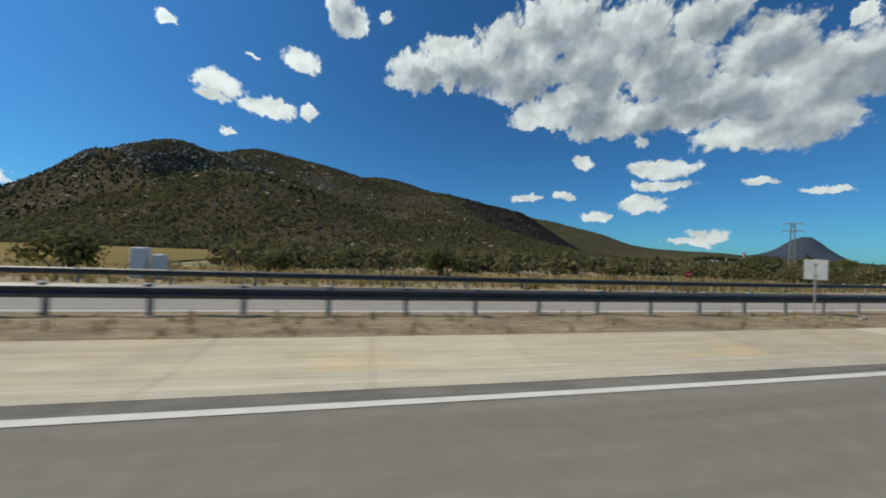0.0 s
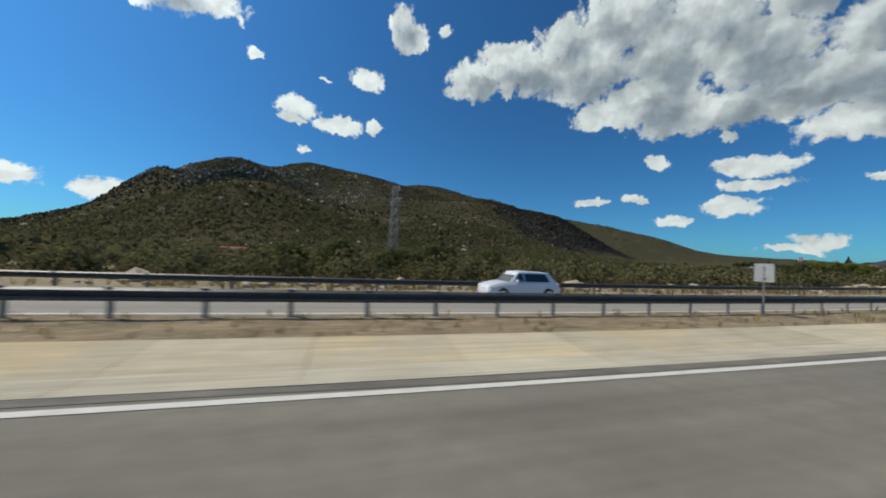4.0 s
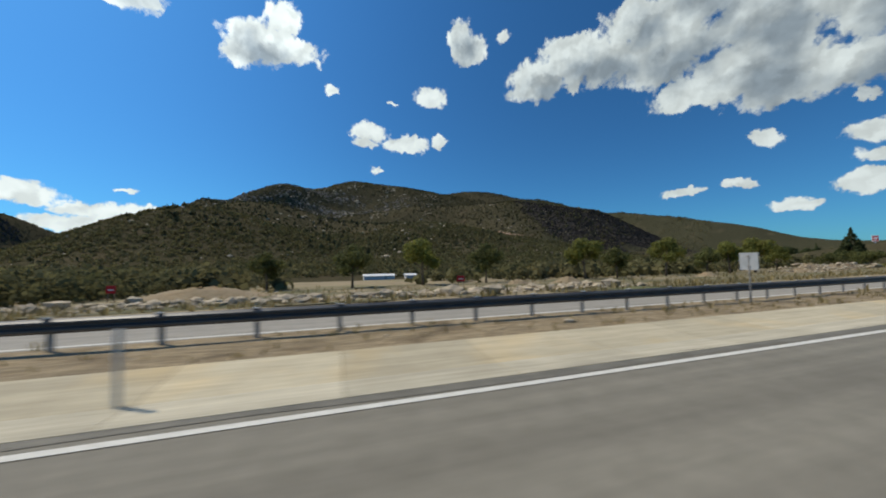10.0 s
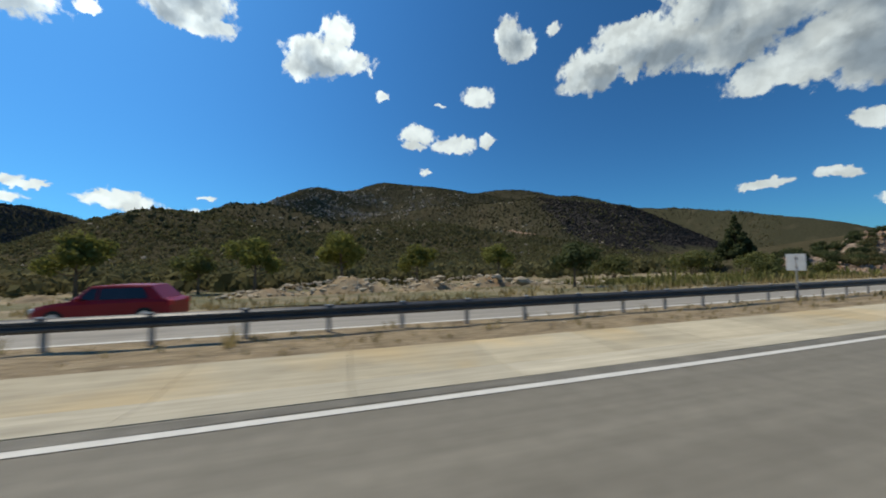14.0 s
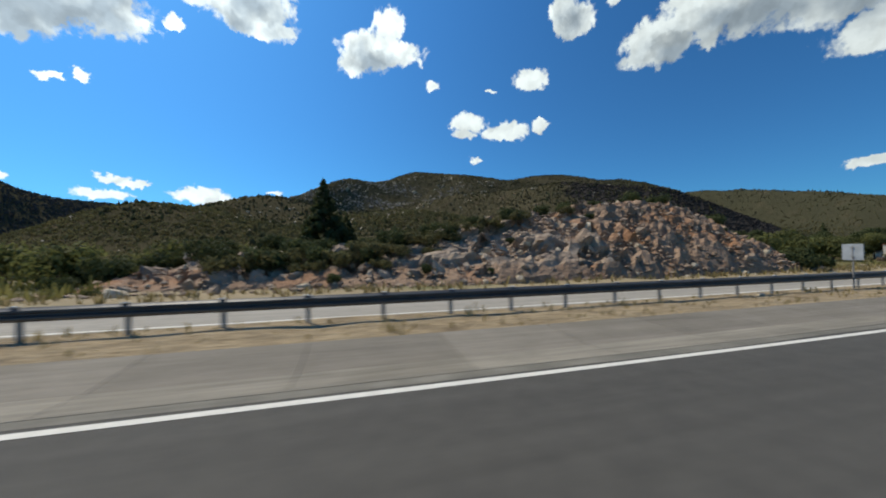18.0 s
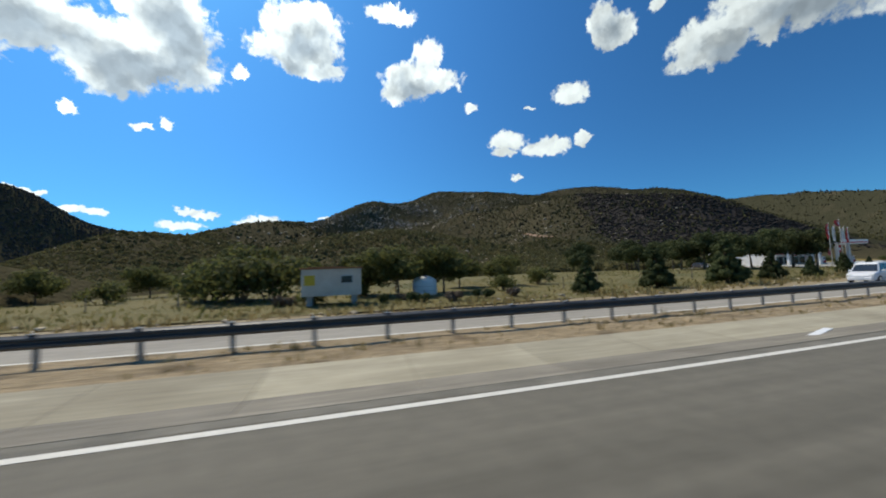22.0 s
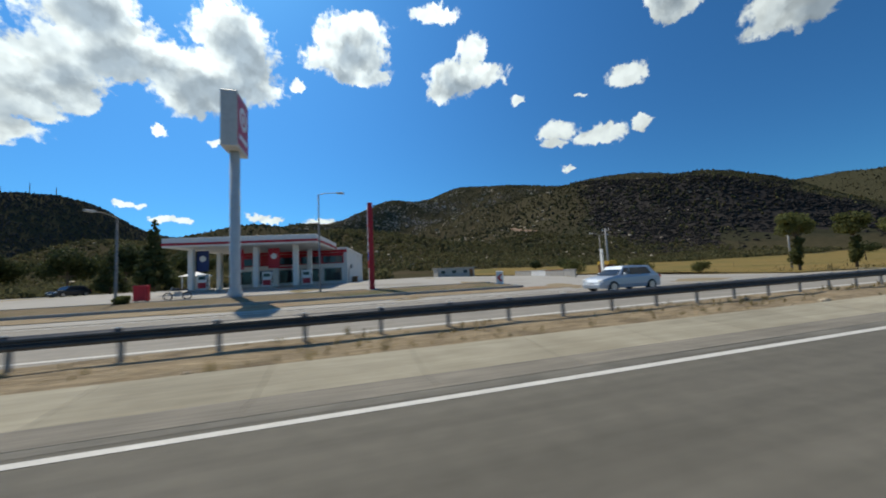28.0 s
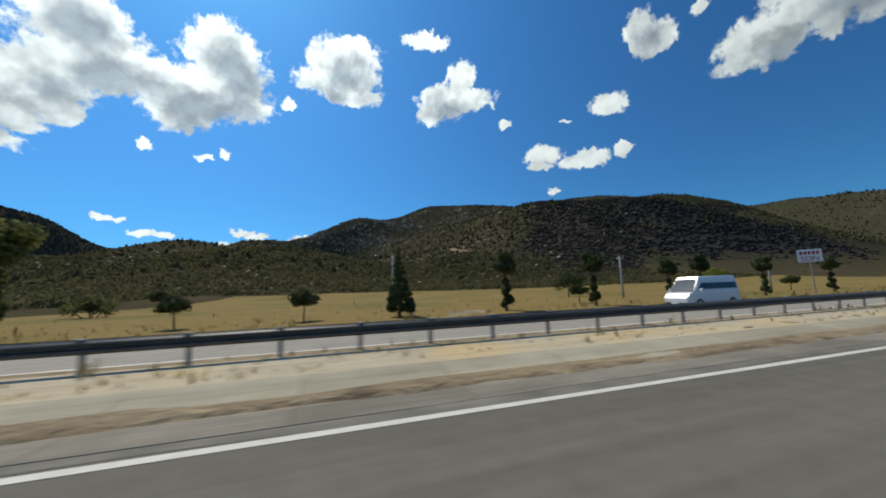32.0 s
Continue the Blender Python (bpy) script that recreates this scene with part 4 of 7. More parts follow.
# conifers by the grass
CF = conifer("young_conifer", "dark bushy young conifer in the roadside grass", 51, 4.1, 1.62, spot(541.9, 24.8), "young conifers by the grass", count=3000)
for _s, _d, _z in ((551.6, 24.3, 1.22), (533, 24.6, 0.78), (560.1, 24.5, 0.82), (568.7, 24.6, 0.62), (577.3, 24.6, 0.66), (586, 25, 0.5), (604, 33, 0.7)):
    copy_thing(CF, spot(_s, _d, _z, _s * 13))
# trees round the cabin
GT = broad_tree("garden_tree", "broad dark green tree beside the site cabin", 61, 5.0, 2.7, "leaf", 2200, "trees by the cabin", 0.22, m=spot(516.6, 31.5))
for _s, _d, _z in ((521.5, 32, 1.0), (513.6, 33.5, 0.9), (525.5, 38, 0.9), (500.5, 37, 1.15), (505, 50, 1.0), (484, 52, 0.9), (476, 46, 0.85), (531, 37, 0.8)):
    copy_thing(GT, spot(_s, _d, _z, _s * 9))
BU = bush("bush", "leafy green bush in dry grass", 71, 1.6, 1.5, "leaf", spot(474, 28, 1.7), "bushes by the road")
for _s, _d, _z in ((479, 32, 1.8), (476, 36, 2.0), (501.8, 32.5, 1.7), (504.6, 33.5, 1.7), (499.0, 35.0, 1.6), (487, 40, 1.0), (497, 38, 1.2), (513, 33, 0.7), (509, 27.5, 0.6), (528, 31, 0.7), (536, 36, 0.9), (392, 25, 0.8), (384, 27, 0.9), (398, 34, 1.5), (390, 40, 1.7), (376, 44, 1.6), (402, 44, 1.8), (410, 40, 1.5), (-22, 30, 1.3), (-8, 31, 0.9), (8, 36, 1.3), (690, 34, 0.7), (684, 38, 0.9), (700, 60, 1.4), (678, 44, 1.0)):
    copy_thing(BU, spot(_s, _d, _z, _s * 17))
bush("dark_bush", "large dark green bush at the foot of the rock bank", 73, 1.7, 1.6, "leaf_dark", spot(470.5, 23.9, 1.6), count=900)
bush("dark_bush", "dark green bush beside a larger one", 75, 1.5, 1.2, "leaf_dark", spot(473.4, 23.6, 1.3), count=600)
# station greenery
ST = broad_tree("station_tree", "big dark broadleaf tree behind the filling station", 81, 8.2, 3.5, "leaf_dark", 1900, "trees by the station", 0.3, m=spot(597, 40.5))
for _s, _d, _z in ((598.6, 34.6, 0.92), (596.4, 37.0, 0.95), (580.5, 38.5, 0.85), (601.8, 42, 1.05), (592.3, 41.5, 0.85), (587, 43, 0.95), (582.5, 44.5, 0.95), (578, 46, 0.8), (590, 55, 0.9), (574, 52, 0.75), (600, 66, 1.0), (602, 76, 1.2), (612, 80, 1.1), (581, 75, 1.1), (566, 60, 0.7), (585, 62, 1.0), (622, 84, 1.0)):
    copy_thing(ST, spot(_s, _d, _z, _s * 19))
cedar("cedar", "tall open cedar with layered branches on the kerbed island", 91, 8.4, 2.3, spot(621.3, 26.2))
conifer("cedar", "dense dark cedar behind the forecourt", 93, 11.0, 2.9, spot(615.3, 60), count=1900)
conifer("cedar", "dark young cedar behind the forecourt", 94, 6.6, 2.3, spot(609, 61), count=1300)
bush("clipped_bush", "bright green clipped bush on the kerbed island", 95, 1.1, 1.7, "leaf_light", spot(614.6, 27.0), count=520)
bush("small_bush", "small dry bush on the kerbed island", 97, 0.6, 0.8, "leaf", spot(629, 28.2))


# scrub that covers the hills, and pines on the far ridges
def scatter(name, label, category, count, box, rule, size, mat_key, seed, tris=14, squash=0.8):
    rng = np.random.default_rng(seed)
    x = rng.uniform(box[0], box[1], count * 6)
    y = rng.uniform(box[2], box[3], count * 6)
    z, dr = land_height(x, y)
    keep = rule(x, y, z, dr, rng)
    x, y, z = x[keep][:count], y[keep][:count], z[keep][:count]
    n = len(x)
    # one lumpy clump, then jittered copies
    base = []
    rings = ((0.0, 0.5), (0.4, 1.0), (1.0, 0.14))
    k = 4
    for h, r in rings:
        for i in range(k):
            a = 2 * math.pi * (i + 0.5 * (h * 3 % 2)) / k
            base.append((math.cos(a) * r, math.sin(a) * r, h))
    base = np.array(base)
    fl = [(q * k + i, q * k + (i + 1) % k, q * k + k + (i + 1) % k, q * k + k + i) for q in range(2) for i in range(k)]
    fl = np.array(fl)
    s = np.minimum(size * rng.lognormal(0, 0.38, n), size * 1.9)
    ht = s * rng.uniform(0.7, 1.25, n) * 2 * squash
    j = rng.uniform(0.62, 1.38, (n, len(base), 3))
    co = base[None] * j
    co[..., 0] = co[..., 0] * s[:, None] + x[:, None]
    co[..., 1] = co[..., 1] * s[:, None] + y[:, None]
    co[..., 2] = co[..., 2] * ht[:, None] + z[:, None] - 0.25 * s[:, None]
    faces = (fl[None] + (np.arange(n) * len(base))[:, None, None]).reshape(-1, 4)
    me = bpy.data.meshes.new(name)
    me.vertices.add(n * len(base))
    me.vertices.foreach_set("co", co.reshape(-1))
    me.loops.add(faces.size)
    me.loops.foreach_set("vertex_index", faces.ravel().astype(np.int32))
    me.polygons.add(len(faces))
    me.polygons.foreach_set("loop_start", np.arange(0, faces.size, 4, dtype=np.int32))
    me.update()
    me.materials.append(MAT[mat_key])
    return tagged(new(name, me), label, category, kind="stuff")


def leafy_scatter(name, label, category, count, box, rule, size, mat_key, seed, per=10, leaf=0.42, lift=None):
    """Nearer scrub: each bush a tuft of leaf sprays."""
    rng = np.random.default_rng(seed)
    x = rng.uniform(box[0], box[1], count * 8)
    y = rng.uniform(box[2], box[3], count * 8)
    z, dr = land_height(x, y)
    keep = rule(x, y, z, dr, rng)
    x, y, z = x[keep][:count], y[keep][:count], z[keep][:count]
    n = len(x)
    if lift:
        z = lift(x, y, z)
    s = np.minimum(size * rng.lognormal(0, 0.4, n), size * 1.8)
    v = rng.normal(size=(n, per, 3))
    v /= np.linalg.norm(v, axis=-1, keepdims=True)
    v[..., 2] = np.abs(v[..., 2])
    c = v * rng.uniform(0.4, 1.0, (n, per, 1)) * s[:, None, None]
    c[..., 2] = c[..., 2] * 1.15 + 0.1 * s[:, None]
    a = rng.normal(size=(n, per, 3))
    a /= np.linalg.norm(a, axis=-1, keepdims=True)
    b = np.cross(a, v)
    b /= np.linalg.norm(b, axis=-1, keepdims=True) + 1e-6
    q = s[:, None, None] * leaf
    quad = np.stack([c - a * q - b * q * 0.6, c + a * q * 0.3 - b * q * 0.9, c + a * q + b * q * 0.5 + v * q * 0.3, c - a * q * 0.4 + b * q * 0.9], 2)
    quad = quad + np.stack([x, y, z], -1)[:, None, None, :]
    co = quad.reshape(-1, 3)
    faces = np.arange(len(co)).reshape(-1, 4)
    me = bpy.data.meshes.new(name)
    me.vertices.add(len(co))
    me.vertices.foreach_set("co", co.reshape(-1))
    me.loops.add(faces.size)
    me.loops.foreach_set("vertex_index", faces.ravel().astype(np.int32))
    me.polygons.add(len(faces))
    me.polygons.foreach_set("loop_start", np.arange(0, faces.size, 4, dtype=np.int32))
    me.update()
    me.materials.append(MAT[mat_key])
    return tagged(new(name, me), label, category, kind="stuff")


def in_field(x, y):
    s, d = near_bed(x, y)
    return ((s > 655) & (d < 190)) | ((s > 470) & (s < 600) & (d < 100)) | ((s > 600) & (s <= 655) & (d < 80)) | ((s < 60) & (d < 46)) | ((s < -20) & (d < 120)) | (d < -10) | ((s > 244) & (s < 268) & (d > 60) & (d < 134))


def valley_gap(x, y):
    """The bare valley floor before the white-roofed sheds."""
    s, d = near_bed(x, y)
    return ((s - 241) / 30) ** 2 + ((d - 96) / 50) ** 2 + fractal(x, y, 43, 30) * 0.7 < 1.0


def rule_near(x, y, z, dr, rng):
    dens = 0.7 + 0.9 * fractal(x, y, 21, 120)
    return (dr > 50) & (dr < 460) & ~in_field(x, y) & ~valley_gap(x, y) & (rng.uniform(0, 1, len(x)) < dens)


def rule_mid(x, y, z, dr, rng):
    dens = 0.5 + 0.8 * fractal(x, y, 22, 200)
    dens = np.maximum(dens, 0.3)
    return (dr > 300) & (z > 4) & ~in_field(x, y) & (rng.uniform(0, 1, len(x)) < dens)


def rule_far(x, y, z, dr, rng):
    dens = 0.45 + 0.8 * fractal(x, y, 23, 420) + 0.7 * np.exp(-((x - 650) / 450) ** 2 - ((y - 1500) / 550) ** 2)
    dens = np.maximum(dens, 0.4)
    return (dr > 520) & (z > 10) & (x < 1700) & (rng.uniform(0, 1, len(x)) < dens)


def rule_base(x, y, z, dr, rng):
    s, d = near_bed(x, y)
    near = np.interp(s, [40, 66, 200, 228], [47, 50, 50, 52])
    clear = in_field(x, y) | valley_gap(x, y)
    return (d > near) & (dr < 125) & ~clear & (rng.uniform(0, 1, len(x)) < np.interp(d, [30, 60, 125], [1, 0.8, 0.4]))


def rule_edge(x, y, z, dr, rng):
    s, d = near_bed(x, y)
    return (s > 60) & (s < 214) & (d > 28) & (d < 52)


leafy_scatter("hill_scrub", "olive green scrub oak bushes over the lower slopes", "scrub", 40000, (-350, 620, 60, 820), rule_near, 1.3, "scrub", 101, 10, 0.36)
leafy_scatter("valley_scrub", "tall dark green thicket along the foot of the hill", "scrub", 2600, (-150, 480, 20, 420), rule_base, 1.7, "scrub", 103, 60, 0.17)
leafy_scatter("roadside_thicket", "dense olive thicket close to the oncoming road", "scrub", 520, (40, 260, 20, 130), rule_edge, 1.5, "scrub", 104, 170, 0.085)
scatter("slope_scrub", "scattered scrub and small oaks on the hillsides", "scrub", 38000, (-900, 1700, 200, 1700), rule_mid, 1.5, "scrub", 105)
scatter("ridge_pines", "dark pines over the far slopes and ridges", "pine wood", 46000, (-1700, 2300, -200, 2800), rule_far, 1.6, "pine_far", 107, squash=1.0)


# outline of the cloud shadow that the dark trees paint on the ridge
def rule_shade(x, y, z, dr, rng):
    u = ((x - 450) / 230) ** 2 + ((y - 1170) / 400) ** 2
    return (u + fractal(x, y, 29, 260) * 0.9 + rng.normal(0, 0.10, len(x)) < 0.8) & (z > 12)


scatter("dark_wood", "dense pine wood on the ridge, cloud shade put into its dark colour", "pine wood", 24000, (150, 800, 700, 1650), rule_shade, 2.2, "pine_shaded", 109, squash=0.30)


# part of the left hill covered by trees with shade and haze painted in
def rule_left(x, y, z, dr, rng):
    u = ((x + 1350) / 520) ** 2 + ((y - 260) / 640) ** 2
    return (u + fractal(x, y, 37, 300) * 0.5 < 0.9) & (z > 30)


scatter("dark_wood", "pine wood over the steep hill, cloud shade and haze put into its grey", "pine wood", 22000, (-1950, -750, -450, 1000), rule_left, 2.5, "hazed_wood", 113, squash=0.8)

conifer("young_conifer", "slim dark conifer by the yellow field", 47, 5.4, 1.15, spot(736.9, 25.7), "pruned trees along the field", count=1500)
broad_tree("field_tree", "leafy light green tree far out in the field", 49, 6.0, 2.8, "leaf_light", 900, "", 0.3, m=spot(823, 60))
for _s, _d, _z in ((84, 44, 1.0), (90, 47, 1.2), (97, 40, 0.9), (104, 44, 1.15), (112, 42, 1.0)):
    copy_thing(GT, spot(_s, _d, _z * 0.85, _s * 5))


# ---------------------------------------------------------------- rocks
def rock_mesh(seed, n=3):
    rng = np.random.default_rng(seed)
    bm = bmesh.new()
    bmesh.ops.create_icosphere(bm, subdivisions=1, radius=1.0)
    for v in bm.verts:
        v.co *= rng.uniform(0.62, 1.25)
        v.co.z *= 0.8
    # flat faces as if split along the bed
    for _ in range(n):
        nrm = Vector(rng.normal(size=3)).normalized()
        lim = rng.uniform(0.45, 0.7)
        for v in bm.verts:
            q = v.co.dot(nrm)
            if q > lim:
                v.co -= nrm * (q - lim)
    me = bpy.data.meshes.new("rock")
    bm.to_mesh(me)
    bm.free()
    return me


ROCKS = [rock_mesh(200 + _k) for _k in range(9)]
for _r in ROCKS[:6]:
    _r.materials.append(MAT["rock"])
for _r in ROCKS[6:]:
    _r.materials.append(MAT["rock_grey"])


def bank_height(s, d):
    """The cut bank beside the road: its face rises from the verge."""
    top = np.interp(s, [402, 407, 413, 418, 424, 430, 437, 445, 452, 458, 463, 468, 472, 476], [0, 1.8, 2.8, 2.3, 2.9, 3.9, 5.3, 6.6, 7.8, 8.2, 7.4, 5.2, 2.6, 0])
    foot = np.interp(s, [402, 415, 430, 450, 476], [27, 25.5, 23, 22.2, 22.5])
    run = np.interp(s, [402, 430, 455, 476], [7, 11, 10, 6])
    u = np.clip((d - foot) / run, 0, 1)
    back = np.clip((78 - d) / 40, 0, 1)
    return top * (u ** 0.8) * np.where(d > foot + run, back ** 0.6, 1)


def bank_lift(s, d):
    return float(bank_height(s, d))


SLABS = [rock_mesh(240 + _k, 7) for _k in range(4)]
for _r in SLABS:
    _r.materials.append(MAT["rock_slab"])


def cut_bank():
    ss = np.arange(400, 478.1, 0.6)
    dd = np.concatenate([np.arange(21.8, 36, 0.45), np.arange(36, 80, 2.0)])
    S, D = np.meshgrid(ss, dd, indexing="ij")
    base = bed(S, D)
    h = bank_height(S, D)
    rng = np.random.default_rng(5)
    # blocky steps: every grain of a coarse cell pattern sits at its own height and pushes out
    cells = np.concatenate([rng.uniform(0, 1, (150, 3)) * np.array([48, 16, 1]), rng.uniform(0, 1, (550, 3)) * np.array([32, 16, 1]) + np.array([46, 0, 0])]) + np.array([400, 21, 0])
    dist = np.full(S.shape, 1e9)
    off = np.zeros(S.shape)
    hh = rng.uniform(-1, 1, 700)
    for c, o in zip(cells, hh):
        q = np.hypot((S - c[0]) * 0.9, (D - c[1]) * 1.25)
        off = np.where(q < dist, o, off)
        dist = np.minimum(dist, q)
    amp = np.clip(h / 2.5, 0, 1) * np.where(D < 38, 1, 0)
    h2 = h + off * np.interp(S, [440, 456], [0.85, 0.25]) * amp + rng.normal(0, 1, S.shape) * np.interp(S, [440, 456], [0.12, 0.2]) * amp + fractal(S * 3, D * 3, 9, 14) * 0.5 * amp
    Z = base + np.where(h > 0.02, h2, -0.25)
    push = off * np.interp(S, [440, 456], [0.8, 0.15]) * amp
    x, y, hd = np.interp(S, PS, PX), np.interp(S, PS, PY), np.interp(S, PS, _h)
    Dp = D - push
    co = np.stack([x - Dp * np.sin(hd), y + Dp * np.cos(hd), Z], -1).reshape(-1, 3)
    n, m = S.shape
    fs = [(i * m + j, i * m + m + j, i * m + m + j + 1, i * m + j + 1) for i in range(n - 1) for j in range(m - 1)]
    me = mesh_from(co, fs, False, "rock_bank")
    me.materials.append(MAT["rock"])
    me.materials.append(MAT["terrain"])
    me.materials.append(MAT["bank_earth"])
    for p in me.polygons:
        c = p.center
        if (p.index % (m - 1)) > 31:
            p.material_index = 1
        elif fractal(ss[p.index // (m - 1)], 0.0, 77, 30) * 9 + ss[p.index // (m - 1)] > 446 or c.z < 0.9:
            p.material_index = 2
    bank = tagged(new("rock_bank", me), "blasted bank of pale and rust-brown limestone beside the road", "rock bank", kind="structure")
    for k in range(270):
        s = rng.uniform(403, 475)
        d = rng.uniform(22.5, 34)
        h = float(bank_height(s, d))
        if h < 0.05 and rng.uniform() < 0.7:
            continue
        r = float(np.clip(rng.lognormal(-1.45, 0.5), 0.1, 0.8))
        p = road(s, d, h + r * 0.12)
        ob = new("rock", ROCKS[int(rng.integers(0, 9))])
        ob.matrix_world = Matrix.Translation(p) @ Euler(rng.uniform(0, 6, 3)).to_matrix().to_4x4() @ Matrix.Diagonal((r * rng.uniform(0.8, 1.5), r, r * rng.uniform(0.6, 1.0), 1))
        ob.parent = bank
    # tilted ledges of bedded limestone
    for k in range(64):
        s = rng.uniform(406, 449)
        foot = float(np.interp(s, [402, 415, 430, 450, 476], [27, 25.5, 23, 22.2, 22.5]))
        d = foot + rng.uniform(1.0, 9.0)
        r = float(rng.uniform(0.35, 0.95))
        ob = new("ledge", SLABS[k % 4])
        ob.matrix_world = Matrix.Translation(road(s, d, bank_lift(s, d) - r * 0.12)) @ Matrix.Rotation(road_turn(s) + rng.uniform(-0.5, 0.5), 4, "Z") @ Euler((rng.uniform(0.5, 1.0), rng.uniform(0.2, 0.65), 0)).to_matrix().to_4x4() @ Matrix.Diagonal((r * 1.7, r, r * 0.62, 1))
        ob.parent = bank
    return bank


cut_bank()


def stones(name, label, count, s0, s1, d0, d1, size, seed, mat_key="rock_grey", lift=None):
    """Loose stones, too many to count, in one mesh."""
    rng = np.random.default_rng(seed)
    vs, fs = [], []
    for k in range(count):
        s, d = rng.uniform(s0, s1), rng.uniform(d0, d1)
        r = size * float(rng.lognormal(0, 0.5))
        p = np.array(road(s, d, r * 0.4 + (lift(s, d) if lift else 0)))
        me = ROCKS[int(rng.integers(0, 9))]
        c = math.cos(k), math.sin(k)
        n = len(vs)
        for v in me.vertices:
            q = v.co
            vs.append((p[0] + (q.x * c[0] - q.y * c[1]) * r * 1.3, p[1] + (q.x * c[1] + q.y * c[0]) * r, p[2] + q.z * r * 0.8))
        fs += [tuple(n + i for i in pl.vertices) for pl in me.polygons]
    me = mesh_from(vs, fs, False, name)
    me.materials.append(MAT[mat_key])
    return tagged(new(name, me), label, "stones", kind="stuff")


def mound_lift(s, d):
    a = math.exp(-((s - 330) / 9) ** 2 - ((d - 38) / 4) ** 2) * 1.5 + math.exp(-((s - 345) / 7) ** 2 - ((d - 36) / 4) ** 2) * 1.2
    return a + math.exp(-((s - 222) / 12) ** 2 - ((d - 36) / 4) ** 2) * 0.9


def mound(s, d, rx, ry, h, seed, mat_key, label):
    rng = np.random.default_rng(seed)
    vs, fs = [], []
    n, m = 9, 20
    for i in range(n):
        f = i / (n - 1)
        for j in range(m):
            a = 2 * math.pi * j / m
            r = f * (1 + rng.normal(0, 0.06))
            z = h * (math.cos(f * math.pi) * 0.5 + 0.5) * (1 + rng.normal(0, 0.12)) - (0.15 if i == n - 1 else 0)
            vs.append((math.cos(a) * rx * r, math.sin(a) * ry * r, z))
    fs = [(i * m + j, i * m + (j + 1) % m, i * m + m + (j + 1) % m, i * m + m + j) for i in range(n - 1) for j in range(m)]
    me = mesh_from(vs, [f[::-1] for f in fs], True, "earth_mound")
    me.materials.append(MAT[mat_key])
    ob = new("earth_mound", me)
    ob.matrix_world = place(s, d)
    return tagged(ob, label, "earth mound", "tipped earth mounds")


mat("tan_earth", (0.25, 0.185, 0.108), (0.34, 0.265, 0.165), 0.9, 0.97, 0.6, 6, c3=(0.30, 0.185, 0.10), s3=0.4, m3=0.45)
mat("gravel", (0.19, 0.155, 0.09), (0.27, 0.215, 0.13), 0.9, 0.97, 0.7, 5, c3=(0.125, 0.118, 0.055), s3=0.16, m3=0.58)
for _s, _d, _x, _y, _z in ((330, 37, 5.5, 3.2, 1.5), (339, 36, 4.0, 2.6, 1.1), (347, 36.5, 4.5, 3.0, 1.3), (223, 36, 7, 3, 1.0), (300, 40, 2.5, 1.8, 0.7), (267, 39, 3, 1.8, 0.8), (258, 38, 2.2, 1.6, 0.7), (322, 36, 3, 2, 0.7), (189, 35, 6, 3, 1.2)):
    mound(_s, _d, _x, _y, _z, int(_s), "tan_earth", "heap of tipped tan earth and rubble")
ribbon("gravel_ground", [21.5, 24, 27, 31, 36, 42, 50], 206, 372, 4, "gravel", 0.03, "bare tan gravel ground beside the oncoming road", "gravel", rough=0.05, wobble=0.5)
stones("rubble", "pale broken rubble along the verge", 1100, 176, 262, 22.5, 30, 0.19, 301)
stones("rubble", "pale broken rubble on the tipped earth", 420, 318, 362, 32, 39, 0.17, 302, lift=mound_lift)
stones("rubble", "pale stones in the dry ditch", 330, 60, 185, 22, 29, 0.24, 303)
stones("bank_rubble", "broken brown limestone rubble over the cut bank", 3600, 440, 475, 22.4, 34, 0.10, 307, "rubble_brown", bank_lift)
stones("bank_rubble", "scattered stones among the rock ledges of the cut bank", 900, 403, 442, 22.4, 32, 0.12, 309, "rock", bank_lift)
stones("pebbles", "small loose stones and litter in the median", 260, -10, 800, 7.4, 9.3, 0.05, 304)
stones("pebbles", "small loose stones along the verge", 300, 440, 620, 20.5, 24, 0.09, 305)


def hill_rocks(count, seed):
    """Pale outcrops that show between the scrub of the slopes."""
    rng = np.random.default_rng(seed)
    x, y = rng.uniform(-800, 500, count * 6), rng.uniform(150, 1500, count * 6)
    z, dr = land_height(x, y)
    keep = (dr > 70) & ~in_field(x, y) & (fractal(x, y, 31, 170) + rng.normal(0, 0.12, len(x)) > 0.12) & (z > 3)
    x, y, z, dr = x[keep][:count], y[keep][:count], z[keep][:count], dr[keep][:count]
    vs, fs = [], []
    for k in range(len(x)):
        r = (0.4 + dr[k] / 560) * float(rng.lognormal(0, 0.45))
        n = len(vs)
        me = ROCKS[k % 9]
        a = rng.uniform(0, 6.3)
        c, s = math.cos(a), math.sin(a)
        for v in me.vertices:
            q = v.co
            vs.append((x[k] + (q.x * c - q.y * s) * r * 1.4, y[k] + (q.x * s + q.y * c) * r, z[k] + q.z * r))
        fs += [tuple(n + i for i in pl.vertices) for pl in me.polygons]
    me = mesh_from(vs, fs, False, "outcrops")
    me.materials.append(MAT["rock_grey"])
    return tagged(new("outcrops", me), "pale grey limestone outcrops on the slopes", "rock outcrops", kind="stuff")


hill_rocks(3400, 311)


